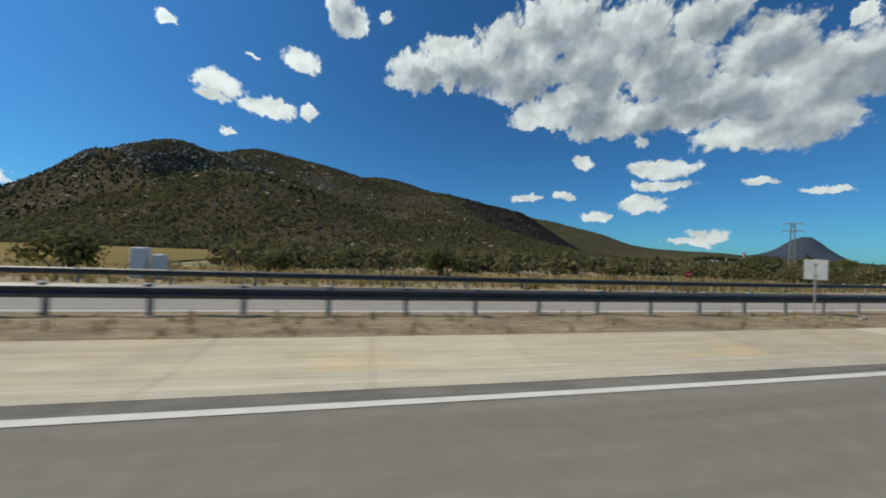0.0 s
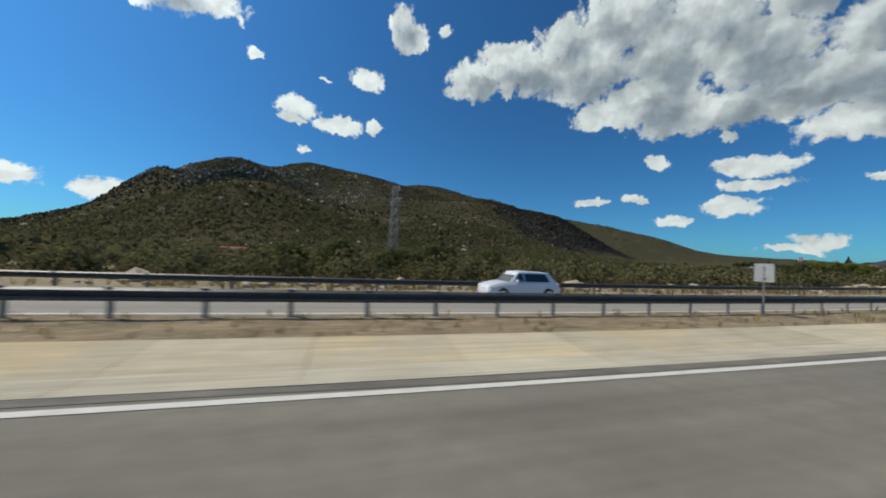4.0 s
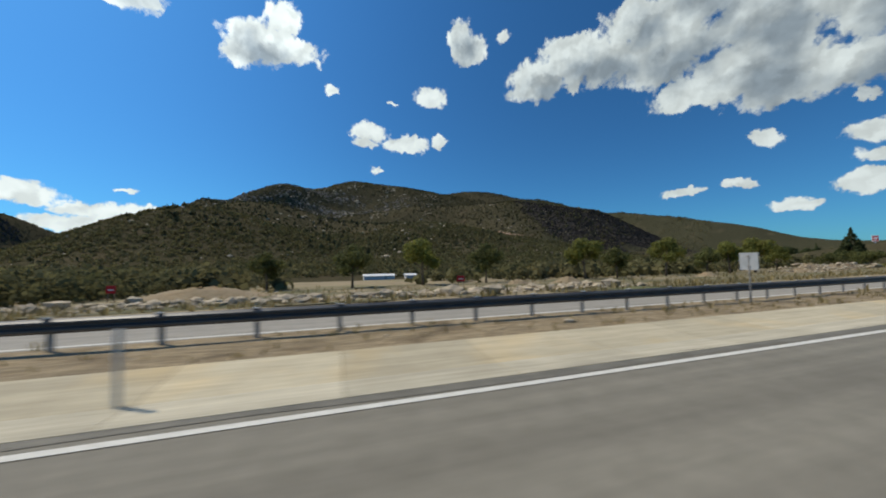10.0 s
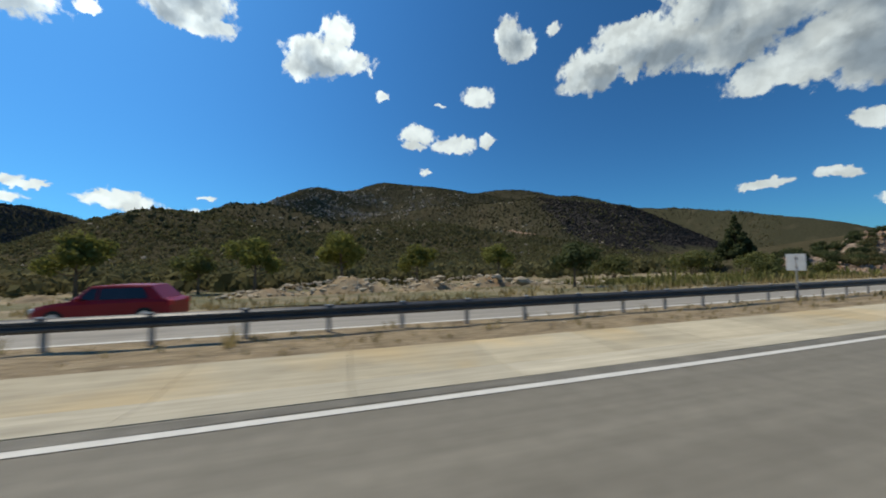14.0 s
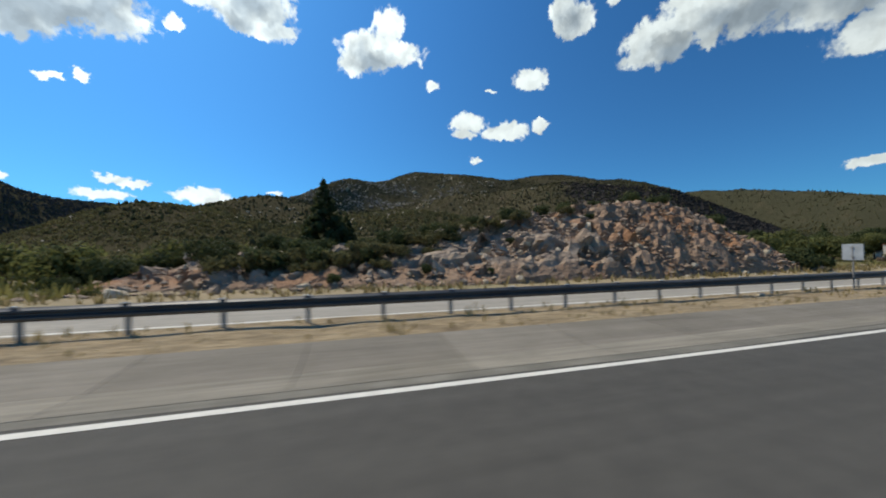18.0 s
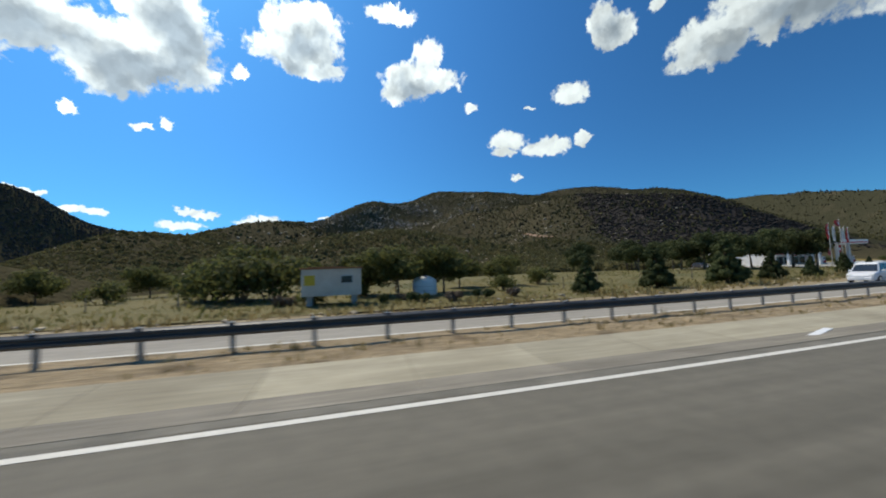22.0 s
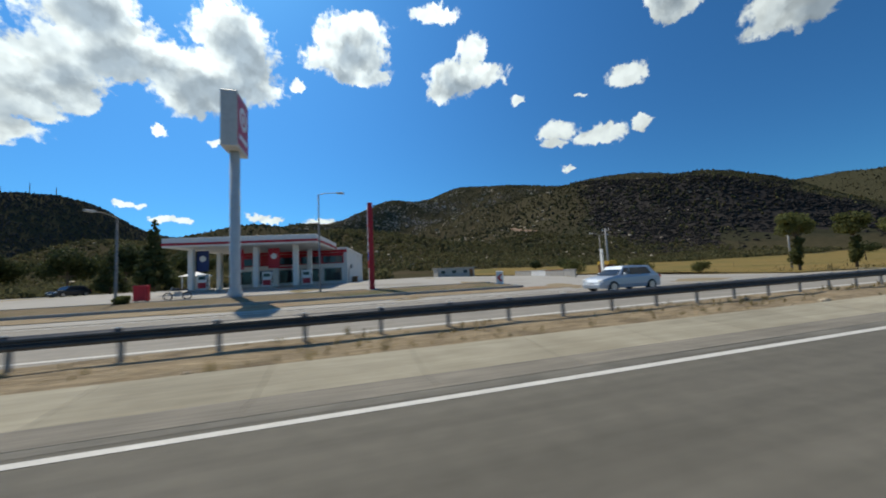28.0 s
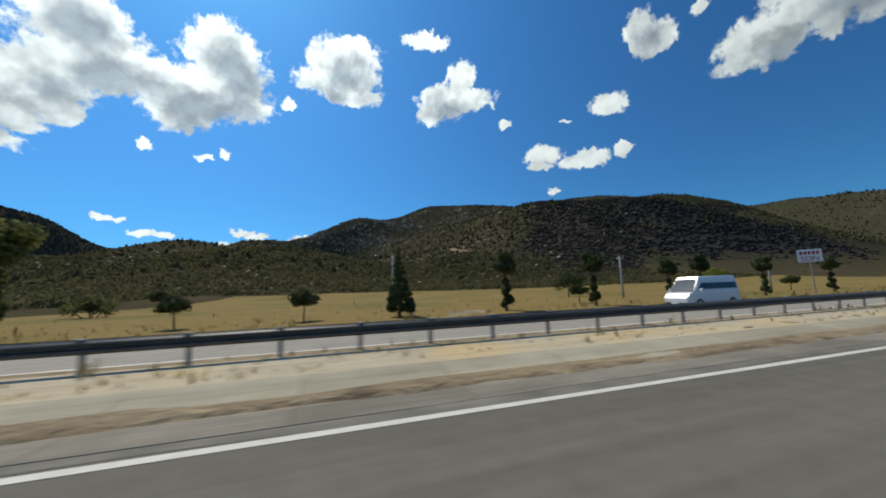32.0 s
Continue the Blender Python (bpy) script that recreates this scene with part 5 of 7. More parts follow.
def crest_rocks(name, label, count, seed, box, low, high, size, key):
    """Weathered grey rock that breaks through the scrub below the crest."""
    rng = np.random.default_rng(seed)
    x, y = rng.uniform(box[0], box[1], count * 6), rng.uniform(box[2], box[3], count * 6)
    z, dr = land_height(x, y)
    keep = (z > low) & (z < high) & (fractal(x, y, seed, 140) + rng.normal(0, 0.15, len(x)) > -0.02)
    x, y, z = x[keep][:count], y[keep][:count], z[keep][:count]
    vs, fs = [], []
    for k in range(len(x)):
        r = size * float(rng.lognormal(0, 0.5))
        n = len(vs)
        me = ROCKS[k % 9]
        a = rng.uniform(0, 6.3)
        c, s = math.cos(a), math.sin(a)
        up = rng.uniform(0.8, 1.7)
        for v in me.vertices:
            q = v.co
            vs.append((x[k] + (q.x * c - q.y * s) * r * 1.2, y[k] + (q.x * s + q.y * c) * r, z[k] + q.z * r * up))
        fs += [tuple(n + i for i in pl.vertices) for pl in me.polygons]
    me = mesh_from(vs, fs, False, name)
    me.materials.append(MAT[key])
    return tagged(new(name, me), label, "rock outcrops", kind="stuff")


mat("crest_stone", (0.30, 0.265, 0.225), (0.22, 0.19, 0.16), 0.3, 0.95, 0.5, 1.0, island=0.3)
crest_rocks("crest_outcrops", "weathered grey-brown rock faces along the crest of the hill", 3000, 321, (-820, -120, 1000, 1420), 190, 318, 1.7, "crest_stone")
crest_rocks("slope_outcrops", "grey-brown scree and boulders on the steep flank of the hill", 2600, 323, (-900, -330, 640, 1250), 70, 240, 1.5, "crest_stone")


def drape(name, s0, s1, d0, d1, step, key, label, lift=0.3, edge=4.0):
    ss, dd = np.arange(s0, s1 + 0.1, step), np.arange(d0, d1 + 0.1, step)
    S, D = np.meshgrid(ss, dd, indexing="ij")
    rng = np.random.default_rng(int(s0 + d1) + 500)
    w = np.cumsum(rng.normal(0, 1, len(ss)))
    w = (w - np.linspace(w[0], w[-1], len(ss)))
    D = D + (D - d0) / (d1 - d0) * (w[:, None] * edge * 0.25)
    x, y, hd = np.interp(S, PS, PX), np.interp(S, PS, PY), np.interp(S, PS, _h)
    X, Y = x - D * np.sin(hd), y + D * np.cos(hd)
    Z, dr = land_height(X, Y)
    Z = np.where(D < 70, np.maximum(bed(S, D), Z * 0 - 9), Z) + lift * np.clip((D - d0) / 12, 0.15, 1)
    n, m = S.shape
    fs = [(i * m + j, i * m + m + j, i * m + m + j + 1, i * m + j + 1) for i in range(n - 1) for j in range(m - 1)]
    me = mesh_from(np.stack([X, Y, Z], -1).reshape(-1, 3), fs, True, name)
    me.materials.append(MAT[key])
    return tagged(new(name, me), label, "field", kind="structure")


drape("stubble_field", 688, 1080, 22.5, 185, 4, "field", "golden stubble field beyond the road", 0.25)
drape("grass_field", 474, 588, 21.5, 96, 4, "grass_green", "yellow-green grass field behind the conifers", 0.22)
drape("dry_field", -118, 62, 24, 46, 4, "field", "dry yellow grass below the hill", 0.2)
drape("dry_field", -118, -24, 46, 118, 6, "field", "dry yellow grass below the hill", 0.2)
def bare_cut():
    """A scraped terrace of pale earth on the slope."""
    u, v = np.meshgrid(np.linspace(0, 1, 22), np.linspace(-1, 1, 5), indexing="ij")
    wide = 7.5 * np.sin(np.pi * np.clip(u, 0.04, 0.96)) ** 0.5
    X, Y = 188 + 82 * u + v * wide * 0.35, 852 - 30 * u + 6 * np.sin(u * 7) + v * wide
    Z, _dr = land_height(X, Y)
    n, m = X.shape
    fs = [(i * m + j, i * m + m + j, i * m + m + j + 1, i * m + j + 1) for i in range(n - 1) for j in range(m - 1)]
    me = mesh_from(np.stack([X, Y, Z + 0.9], -1).reshape(-1, 3), fs, True, "bare_cut")
    me.materials.append(MAT["bank_earth"])
    tagged(new("bare_cut", me), "scraped terrace of pale brown earth on the slope", "earth", kind="structure")


bare_cut()
drape("weedy_strip", 358, 404, 21.5, 34, 3, "grass_green", "weedy yellow grass beside the road", 0.15)


# ---------------------------------------------------------------- growth on and behind the rock bank
conifer("bank_pine", "dark spreading pine behind the rock bank", 401, 10.4, 3.8, spot(418.5, 46.5, 1.0) @ Matrix.Translation((0, 0, 2.0)), count=3600)
conifer("bank_pine", "dark pine standing close to a larger one", 403, 7.0, 2.8, spot(421.5, 48.5, 1.0) @ Matrix.Translation((0, 0, 1.4)), count=1800)
BB = bush("bank_bush", "dark olive bush on the top of the rock bank", 411, 1.5, 1.3, "leaf_dark", spot(445, 35.5) @ Matrix.Translation((0, 0, bank_lift(445, 35.5) - 0.2)), "bushes on the rock bank", 420)
_rng = np.random.default_rng(417)
for _k in range(32):
    _s = 404 + _k * 2.2 + float(_rng.uniform(-0.8, 0.8))
    _d = float(np.interp(_s, [402, 430, 455, 476], [33.5, 34.5, 33.5, 30])) + float(_rng.uniform(-0.8, 4.0))
    _z = float(_rng.uniform(0.75, 1.6))
    copy_thing(BB, spot(_s, _d, _z, _k * 50) @ Matrix.Translation((0, 0, (bank_lift(_s, _d) - 0.15) / _z)))
GB = bush("bank_bush", "spreading olive green bush growing between the rocks", 431, 1.7, 1.3, "scrub", spot(419, 27.5) @ Matrix.Translation((0, 0, bank_lift(419, 27.5) - 0.2)), "bushes on the rock bank", 420)
for _s, _d, _z in ((416.5, 29.0, 1.5), (421.5, 28.6, 1.3), (423.8, 30.2, 1.5), (426.0, 29.4, 1.2), (428.4, 31.0, 1.4), (431.0, 31.2, 1.2), (433.6, 32.0, 1.3), (424.6, 27.0, 0.8), (413.6, 28.0, 1.4), (436.8, 32.4, 1.1), (440.5, 32.6, 1.0), (429.2, 28.6, 0.7), (446.0, 32.0, 0.9)):
    copy_thing(GB, spot(_s, _d, _z, _s * 7) @ Matrix.Translation((0, 0, (bank_lift(_s, _d) - 0.15) / _z)))
for _s, _d, _z in ((412, 30, 1.4), (416, 28.5, 1.5), (420, 29.5, 1.3), (424, 29, 1.1), (418, 32, 1.6), (427, 31.5, 1.4), (432, 32, 1.2), (410, 33, 1.5), (404, 31, 1.6), (401, 34, 1.7), (421, 25.4, 0.55), (428, 25.2, 0.6), (437, 28.5, 0.5), (448, 30.5, 0.5), (407, 24.5, 0.4), (433, 24.2, 0.35), (464, 27, 0.4), (403, 28, 0.9)):
    copy_thing(BB, spot(_s, _d, _z, _s * 3) @ Matrix.Translation((0, 0, (bank_lift(_s, _d) - 0.15) / _z)))


def rule_bank(x, y, z, dr, rng):
    s, d = near_bed(x, y)
    return (s > 398) & (s < 474) & (d > np.interp(s, [400, 430, 455, 474], [36, 36, 36, 34])) & (d < 86)


def lift_bank(x, y, z):
    s, d = near_bed(x, y)
    return bed(s, np.clip(d, 0, 60)) + bank_height(s, d)


leafy_scatter("bank_scrub", "olive green scrub over the back of the rock bank", "scrub", 1500, (390, 520, 30, 170), rule_bank, 1.1, "scrub", 421, 26, 0.3, lift_bank)


def tufts(name, label, count, s0, s1, d0, d1, height, key, seed, per=5):
    """Standing blades of grass in clumps, all one mesh."""
    rng = np.random.default_rng(seed)
    s, d = rng.uniform(s0, s1, count), rng.uniform(d0, d1, count)
    thick = fractal(s * 2, d * 2, seed, 22) + rng.normal(0, 0.15, count) > -0.12
    s, d = s[thick], d[thick]
    n = len(s)
    x, y, hd = np.interp(s, PS, PX), np.interp(s, PS, PY), np.interp(s, PS, _h)
    base = np.stack([x - d * np.sin(hd), y + d * np.cos(hd), bed(s, d)], -1)
    h = height * rng.lognormal(0, 0.35, n)
    a = rng.uniform(0, 6.3, (n, per))
    foot = base[:, None] + np.stack([np.cos(a), np.sin(a), 0 * a], -1) * (h[:, None, None] * 0.25)
    lean = np.stack([np.cos(a) * 0.35, np.sin(a) * 0.35, 0 * a + 1], -1) * (h[:, None] * rng.uniform(0.6, 1.1, (n, per)))[..., None]
    side = np.stack([-np.sin(a), np.cos(a), 0 * a], -1) * (h[:, None, None] * 0.11)
    quad = np.stack([foot - side - [0, 0, 0.05], foot + side - [0, 0, 0.05], foot + lean + side * 0.5, foot + lean - side * 0.3], 2)
    co = quad.reshape(-1, 3)
    me = mesh_from(co, np.arange(len(co)).reshape(-1, 4).tolist(), False, name)
    me.materials.append(MAT[key])
    return tagged(new(name, me), label, "grass", kind="stuff")


tufts("median_grass", "short dead grass tufts in the median earth", 9500, -20, 800, 7.4, 9.9, 0.13, "dry_grass", 501, 5)
tufts("verge_grass", "dry yellow grass along the oncoming verge", 5200, -30, 600, 20.2, 23.5, 0.3, "dry_grass", 502)
tufts("field_grass", "yellow-green standing grass in the field", 12000, 470, 592, 22.5, 62, 0.24, "green_grass", 503)
tufts("field_grass", "dry golden grass among the green", 6000, 470, 592, 21.5, 50, 0.22, "dry_grass", 504)
tufts("stubble", "golden stubble and dry grass at the field's edge", 6500, 688, 860, 21.5, 60, 0.22, "dry_grass", 505)
tufts("weeds", "tall yellow weeds beside the road", 1800, 356, 406, 21.5, 36, 0.5, "green_grass", 506)
tufts("dry_weeds", "dry grass on the tipped earth", 3200, 206, 372, 24, 50, 0.22, "dry_grass", 507)
tufts("meadow_grass", "dry yellow grass below the hill", 4000, -80, 62, 21, 46, 0.4, "dry_grass", 508)


def distant_mountain():
    """A wooded peak far down the valley; its blue colour paints in the haze."""
    xs, ys = np.arange(1720, 2560, 40.0), np.arange(640, 1900, 40.0)
    X, Y = np.meshgrid(xs, ys, indexing="ij")
    Z, dr = land_height(X, Y)
    Z = np.where(Z > 14, Z + 4, Z - 6)
    n, m = X.shape
    fs = [(i * m + j, i * m + m + j, i * m + m + j + 1, i * m + j + 1) for i in range(n - 1) for j in range(m - 1)]
    me = mesh_from(np.stack([X, Y, Z], -1).reshape(-1, 3), fs, True, "backdrop")
    me.materials.append(MAT["hazed_peak"])
    return tagged(new("backdrop", me), "wooded peak far down the valley with blue haze put into its colour", "mountain", kind="structure")


distant_mountain()


# ---------------------------------------------------------------- signs on the median
mat("sign_white", (0.78, 0.78, 0.76), (0.72, 0.72, 0.70), 3, 0.45)
mat("sign_red", (0.55, 0.02, 0.03), (0.48, 0.02, 0.025), 3, 0.45)
mat("sign_blue", (0.03, 0.09, 0.36), (0.025, 0.08, 0.31), 3, 0.45)
mat("sign_black", (0.02, 0.02, 0.022), (0.03, 0.03, 0.03), 3, 0.5)
mat("sign_navy", (0.025, 0.04, 0.14), (0.03, 0.05, 0.17), 3, 0.4)
mat("glass_dark", (0.02, 0.024, 0.03), (0.03, 0.034, 0.04), 1, 0.08, spec=0.6)
mat("rubber", (0.018, 0.018, 0.018), (0.03, 0.03, 0.03), 8, 0.85)
mat("chrome", (0.6, 0.6, 0.6), (0.5, 0.5, 0.5), 8, 0.3, metal=0.9)
mat("plaster", (0.72, 0.71, 0.68), (0.62, 0.61, 0.58), 0.8, 0.85, 0.15, 10, c3=(0.52, 0.5, 0.46), s3=0.3, m3=0.4)
mat("roof_red", (0.30, 0.09, 0.05), (0.22, 0.07, 0.045), 2, 0.85, 0.3, 10)
mat("forecourt", (0.40, 0.38, 0.335), (0.34, 0.32, 0.28), 0.6, 0.9, 0.2, 10, c3=(0.27, 0.25, 0.21), s3=0.12, m3=0.45)
mat("wood_pole", (0.20, 0.155, 0.11), (0.28, 0.225, 0.17), 5, 0.9, 0.4, 20)
mat("concrete_pole", (0.40, 0.39, 0.36), (0.33, 0.32, 0.30), 3, 0.9, 0.2, 15)
mat("lamp_lens", (0.75, 0.75, 0.7), (0.7, 0.7, 0.66), 5, 0.3)
mat("yellow_paint", (0.60, 0.42, 0.04), (0.52, 0.36, 0.04), 3, 0.5)
mat("rust", (0.20, 0.09, 0.045), (0.28, 0.13, 0.06), 3, 0.9)


def chevron_sign(s, label="red and white chevron board on a post at the median rail"):
    t = thing("chevron_sign", label, "road sign", place(s, 9.32), "chevron boards along the median")
    part("post", Shape().tube([(0, 0, -0.3), (0, 0, 1.95)], 0.03, 8), "galv_post", t)
    part("board", Shape().box(0, 0, 1.32, 0.03, 0.66, 0.72, c=0.004), "sign_grey", t, "grey aluminium back")
    part("face", Shape().box(0.018, 0, 1.335, 0.006, 0.63, 0.69), "sign_white", t, "white reflective face")
    ch = Shape()
    for off in (-0.02,):
        pts = [(-0.20 + off, 0.04), (0.06 + off, 0.345), (-0.20 + off, 0.65), (0.02 + off, 0.65), (0.27 + off, 0.345), (0.02 + off, 0.04)]
        ch.add([(0.0225, y, 1.335 + z) for y, z in pts] + [(0.0255, y, 1.335 + z) for y, z in pts], [(0, 1, 4, 5), (1, 2, 3, 4), (11, 10, 7, 6), (10, 9, 8, 7)] + [(i, (i + 1) % 6, 6 + (i + 1) % 6, 6 + i) for i in range(6)])
    part("chevron", ch, "sign_red", t)
    for z in (1.45, 1.85):
        part("clamp", Shape().box(-0.03, 0, z, 0.05, 0.10, 0.05), "galv_post", t)
    return t


CH = chevron_sign(16.0)
for _s in (60.9, 108.6, 156.3, 203.7, 251.4, 298.3, 348.5, 396, 444, 492, 539.4):
    copy_thing(CH, place(_s, 9.32))


def triangle(shape, w, x0, x1, z, cut=0.0):
    h = w * 0.87
    pts = [(-w / 2 + cut, z), (-w / 2 + cut / 2, z - 0.0), (w / 2 - cut / 2, z), (w / 2 - cut, z), (cut * 0.5, z + h), (-cut * 0.5, z + h)]
    pts = [(-w / 2, z), (w / 2, z), (0.03, z + h), (-0.03, z + h)]
    n = len(pts)
    shape.add([(x0, y, q) for y, q in pts] + [(x1, y, q) for y, q in pts], [tuple(range(n)), tuple(range(2 * n - 1, n - 1, -1))] + [((i + 1) % n, i, n + i, n + (i + 1) % n) for i in range(n)])
    return shape


def warning_sign(s, d, z, w, with_plate, label):
    t = thing("warning_sign", label, "road sign", place(s, d, 180), "warning signs facing traffic")
    part("post", Shape().tube([(-0.05, 0, -0.3), (-0.05, 0, z + w * 0.8)], 0.032, 8), "galv_post", t)
    tri = part("triangle", triangle(Shape(), w, -0.01, 0.012, z), "sign_red", t, "red-bordered triangle")
    part("inner_face", triangle(Shape(), w * 0.66, 0.013, 0.017, z + w * 0.085), "sign_white", tri)
    sym = Shape()
    if with_plate:
        sym.box(0.019, 0, z + w * 0.15, 0.004, 0.07, w * 0.36).box(0.019, 0, z + w * 0.25, 0.004, w * 0.26, 0.08)
    else:
        sym.box(0.019, -0.03, z + w * 0.14, 0.004, w * 0.14, w * 0.22, c=0.0).box(0.019, 0.05, z + w * 0.14, 0.004, w * 0.12, w * 0.12).box(0.019, 0.0, z + w * 0.34, 0.004, w * 0.1, w * 0.1)
    part("symbol", sym, "sign_black", tri)
    if with_plate:
        pl = part("plate", Shape().box(0, 0, z - 0.98, 0.025, 0.72, 0.94, c=0.004), "sign_blue", t, "blue plate with a white U-turn arrow")
        arrow = Shape()
        arrow.box(0.016, 0.15, z - 0.85, 0.006, 0.10, 0.42).box(0.016, -0.15, z - 0.72, 0.006, 0.10, 0.29)
        prev = None
        ring = []
        for k in range(9):
            a = math.pi * k / 8
            ring.append((math.cos(a) * 0.20, math.sin(a) * 0.20, math.cos(a) * 0.10, math.sin(a) * 0.10))
        for q in range(8):
            a, b = ring[q], ring[q + 1]
            y = [(a[0], a[1]), (b[0], b[1]), (b[2], b[3]), (a[2], a[3])]
            arrow.add([(0.013, p[0], z - 0.43 + p[1]) for p in y] + [(0.019, p[0], z - 0.43 + p[1]) for p in y], [(0, 1, 2, 3), (7, 6, 5, 4), (0, 4, 5, 1), (2, 6, 7, 3)])
        y = [(-0.29, z - 0.70), (-0.01, z - 0.70), (-0.15, z - 0.88)]
        arrow.add([(0.013, p[0], p[1]) for p in y] + [(0.019, p[0], p[1]) for p in y], [(0, 1, 2), (5, 4, 3), (0, 3, 4, 1), (1, 4, 5, 2), (2, 5, 3, 0)])
        part("arrow", arrow, "sign_white", pl)
    return t


warning_sign(49.2, 5.75, 1.42, 0.95, False, "red-bordered warning triangle on a steel post in the gutter")
warning_sign(720.0, 7.0, 2.05, 0.95, True, "warning triangle above a blue U-turn plate on a steel post")


def delineator(s, d=5.75):
    t = thing("marker_post", "slim grey marker post standing in the drain channel", "marker post", place(s, d), "marker posts")
    part("stake", Shape().box(0, 0, -0.15, 0.05, 0.09, 1.15, c=0.012), "sign_grey", t)
    part("reflector", Shape().box(-0.027, 0, 0.78, 0.006, 0.06, 0.13), "sign_white", t)
    return t


DL = delineator(82.0)
for _s in (175.9, 232.1, 293.6):
    copy_thing(DL, place(_s, 5.75))


def litter(s, d, lx, ly, turn, key, label):
    ob = new("litter", Shape().box(0, 0, 0, lx, ly, 0.03, c=0.006).mesh(name="litter"))
    ob.data.materials.append(MAT[key])
    ob.matrix_world = place(s, d, turn, 0.0 if d > 7.2 else -0.03 + max(0.0, (d - 5.8) * 0.082))
    return tagged(ob, label, "litter", "litter in the drain channel")


litter(523.8, 5.5, 1.6, 0.18, 15, "sign_white", "white broken plank lying in the drain channel")
litter(495.3, 5.6, 1.2, 0.15, -12, "sign_white", "pale broken plank lying in the drain channel")
litter(663.9, 6.0, 0.4, 0.3, 30, "sign_white", "flattened white carton lying in the drain channel")
litter(667.9, 6.6, 1.2, 0.12, 8, "sign_white", "white strip of board lying in the drain channel")


def red_board(s, d, h=1.5):
    t = thing("red_board", "small red works board on two stakes", "works sign", place(s, d, -20), "red works boards")
    part("stake", Shape().box(-0.28, 0, -0.2, 0.05, 0.05, h), "wood_pole", t)
    part("stake", Shape().box(0.28, 0, -0.2, 0.05, 0.05, h), "wood_pole", t)
    b = part("board", Shape().box(0, -0.04, h - 0.75, 0.85, 0.03, 0.65, c=0.005), "sign_red", t)
    part("mark", Shape().box(0, -0.058, h - 0.50, 0.5, 0.006, 0.10), "sign_white", b)
    return t


RB = red_board(42.0, 33.5)
for _s, _d in ((137.5, 35), (180.5, 34.2), (216.6, 35), (249, 36)):
    copy_thing(RB, place(_s, _d, -20))


def info_board():
    t = thing("info_board", "red roadside board with white lines of writing", "road sign", place(-12.5, 12.0 - 2.6, 0))
    part("post", Shape().box(0, -0.5, -0.3, 0.07, 0.07, 3.1), "galv_post", t)
    part("post", Shape().box(0, 0.5, -0.3, 0.07, 0.07, 3.1), "galv_post", t)
    b = part("board", Shape().box(0.05, 0, 2.0, 0.04, 1.5, 0.95, c=0.005), "sign_red", t)
    part("bars", Shape().box(0.074, 0, 2.6, 0.006, 1.1, 0.12).box(0.074, 0.1, 2.38, 0.006, 0.9, 0.1).box(0.074, 0, 2.16, 0.006, 1.15, 0.1), "sign_white", b)


info_board()


def pillar():
    t = thing("stone_pillar", "pair of square pale concrete pillars in the dry field", "pillar", place(-14, 24.5))
    part("tall_pillar", Shape().box(0, 0, -1.2, 0.75, 0.75, 3.1, c=0.05), "plaster", t)
    part("short_pillar", Shape().box(0.95, 0.2, -1.2, 0.6, 0.6, 2.7, c=0.05), "plaster", t)


pillar()


def lattice_pylon(s, d, height, label):
    t = thing("pylon", label, "pylon", place(s, d, 12), "steel pylons")
    legs = []
    b, w = 0.62, 0.28
    for sx in (-1, 1):
        for sy in (-1, 1):
            part("leg", Shape().tube([(sx * b, sy * b, -0.5), (sx * w, sy * w, height)], [0.07, 0.05], 5), "galv_post", t)
    n = 9
    for face in range(4):
        br = Shape()
        for k in range(n):
            f0, f1 = k / n, (k + 1) / n
            r0, r1 = b + (w - b) * f0, b + (w - b) * f1
            c, q = [((1, -1), (1, 1)), ((1, 1), (-1, 1)), ((-1, 1), (-1, -1)), ((-1, -1), (1, -1))][face]
            br.tube([(c[0] * r0, c[1] * r0, height * f0), (q[0] * r1, q[1] * r1, height * f1)], 0.03, 4)
            br.tube([(q[0] * r0, q[1] * r0, height * f0), (c[0] * r1, c[1] * r1, height * f1)], 0.03, 4)
        part("bracing", br, "galv_post", t)
    for z, r in ((height * 0.99, 1.5), (height * 0.86, 1.8)):
        a = part("crossarm", Shape().tube([(0, -r, z), (0, 0, z + 0.18), (0, r, z)], [0.05, 0.08, 0.05], 5).tube([(0, -r, z), (0, 0, z - 0.1), (0, r, z)], 0.04, 5), "galv_post", t)
        for y in (-r * 0.95, r * 0.95):
            part("insulator", Shape().tube([(0, y, z - 0.02), (0, y, z - 0.55)], [0.07, 0.06], 6), "sign_grey", a)
    return t


lattice_pylon(98.0, 44.5, 12.0, "grey lattice steel pylon with two cross-arms behind the road")


def utility_pole(s, d, height, key, arm, label, group):
    t = thing("utility_pole", label, "pole", place(s, d), group)
    part("shaft", Shape().tube([(0, 0, -0.4), (0, 0, height)], [0.15, 0.10], 8), key, t, smooth=True)
    part("crossarm", Shape().box(0, 0, height - 0.35, 0.1, arm, 0.1), key, t)
    for y in (-arm * 0.42, 0, arm * 0.42):
        part("insulator", Shape().tube([(0, y, height - 0.26), (0, y, height - 0.05)], 0.04, 6), "sign_white", t)
    return t


UP = utility_pole(706.5, 33, 5.9, "concrete_pole", 1.2, "pale concrete utility pole at the edge of the field", "utility poles")
for _s, _d in ((737.8, 34.4), (674.4, 33), (769, 36), (801, 37)):
    copy_thing(UP, place(_s, _d))


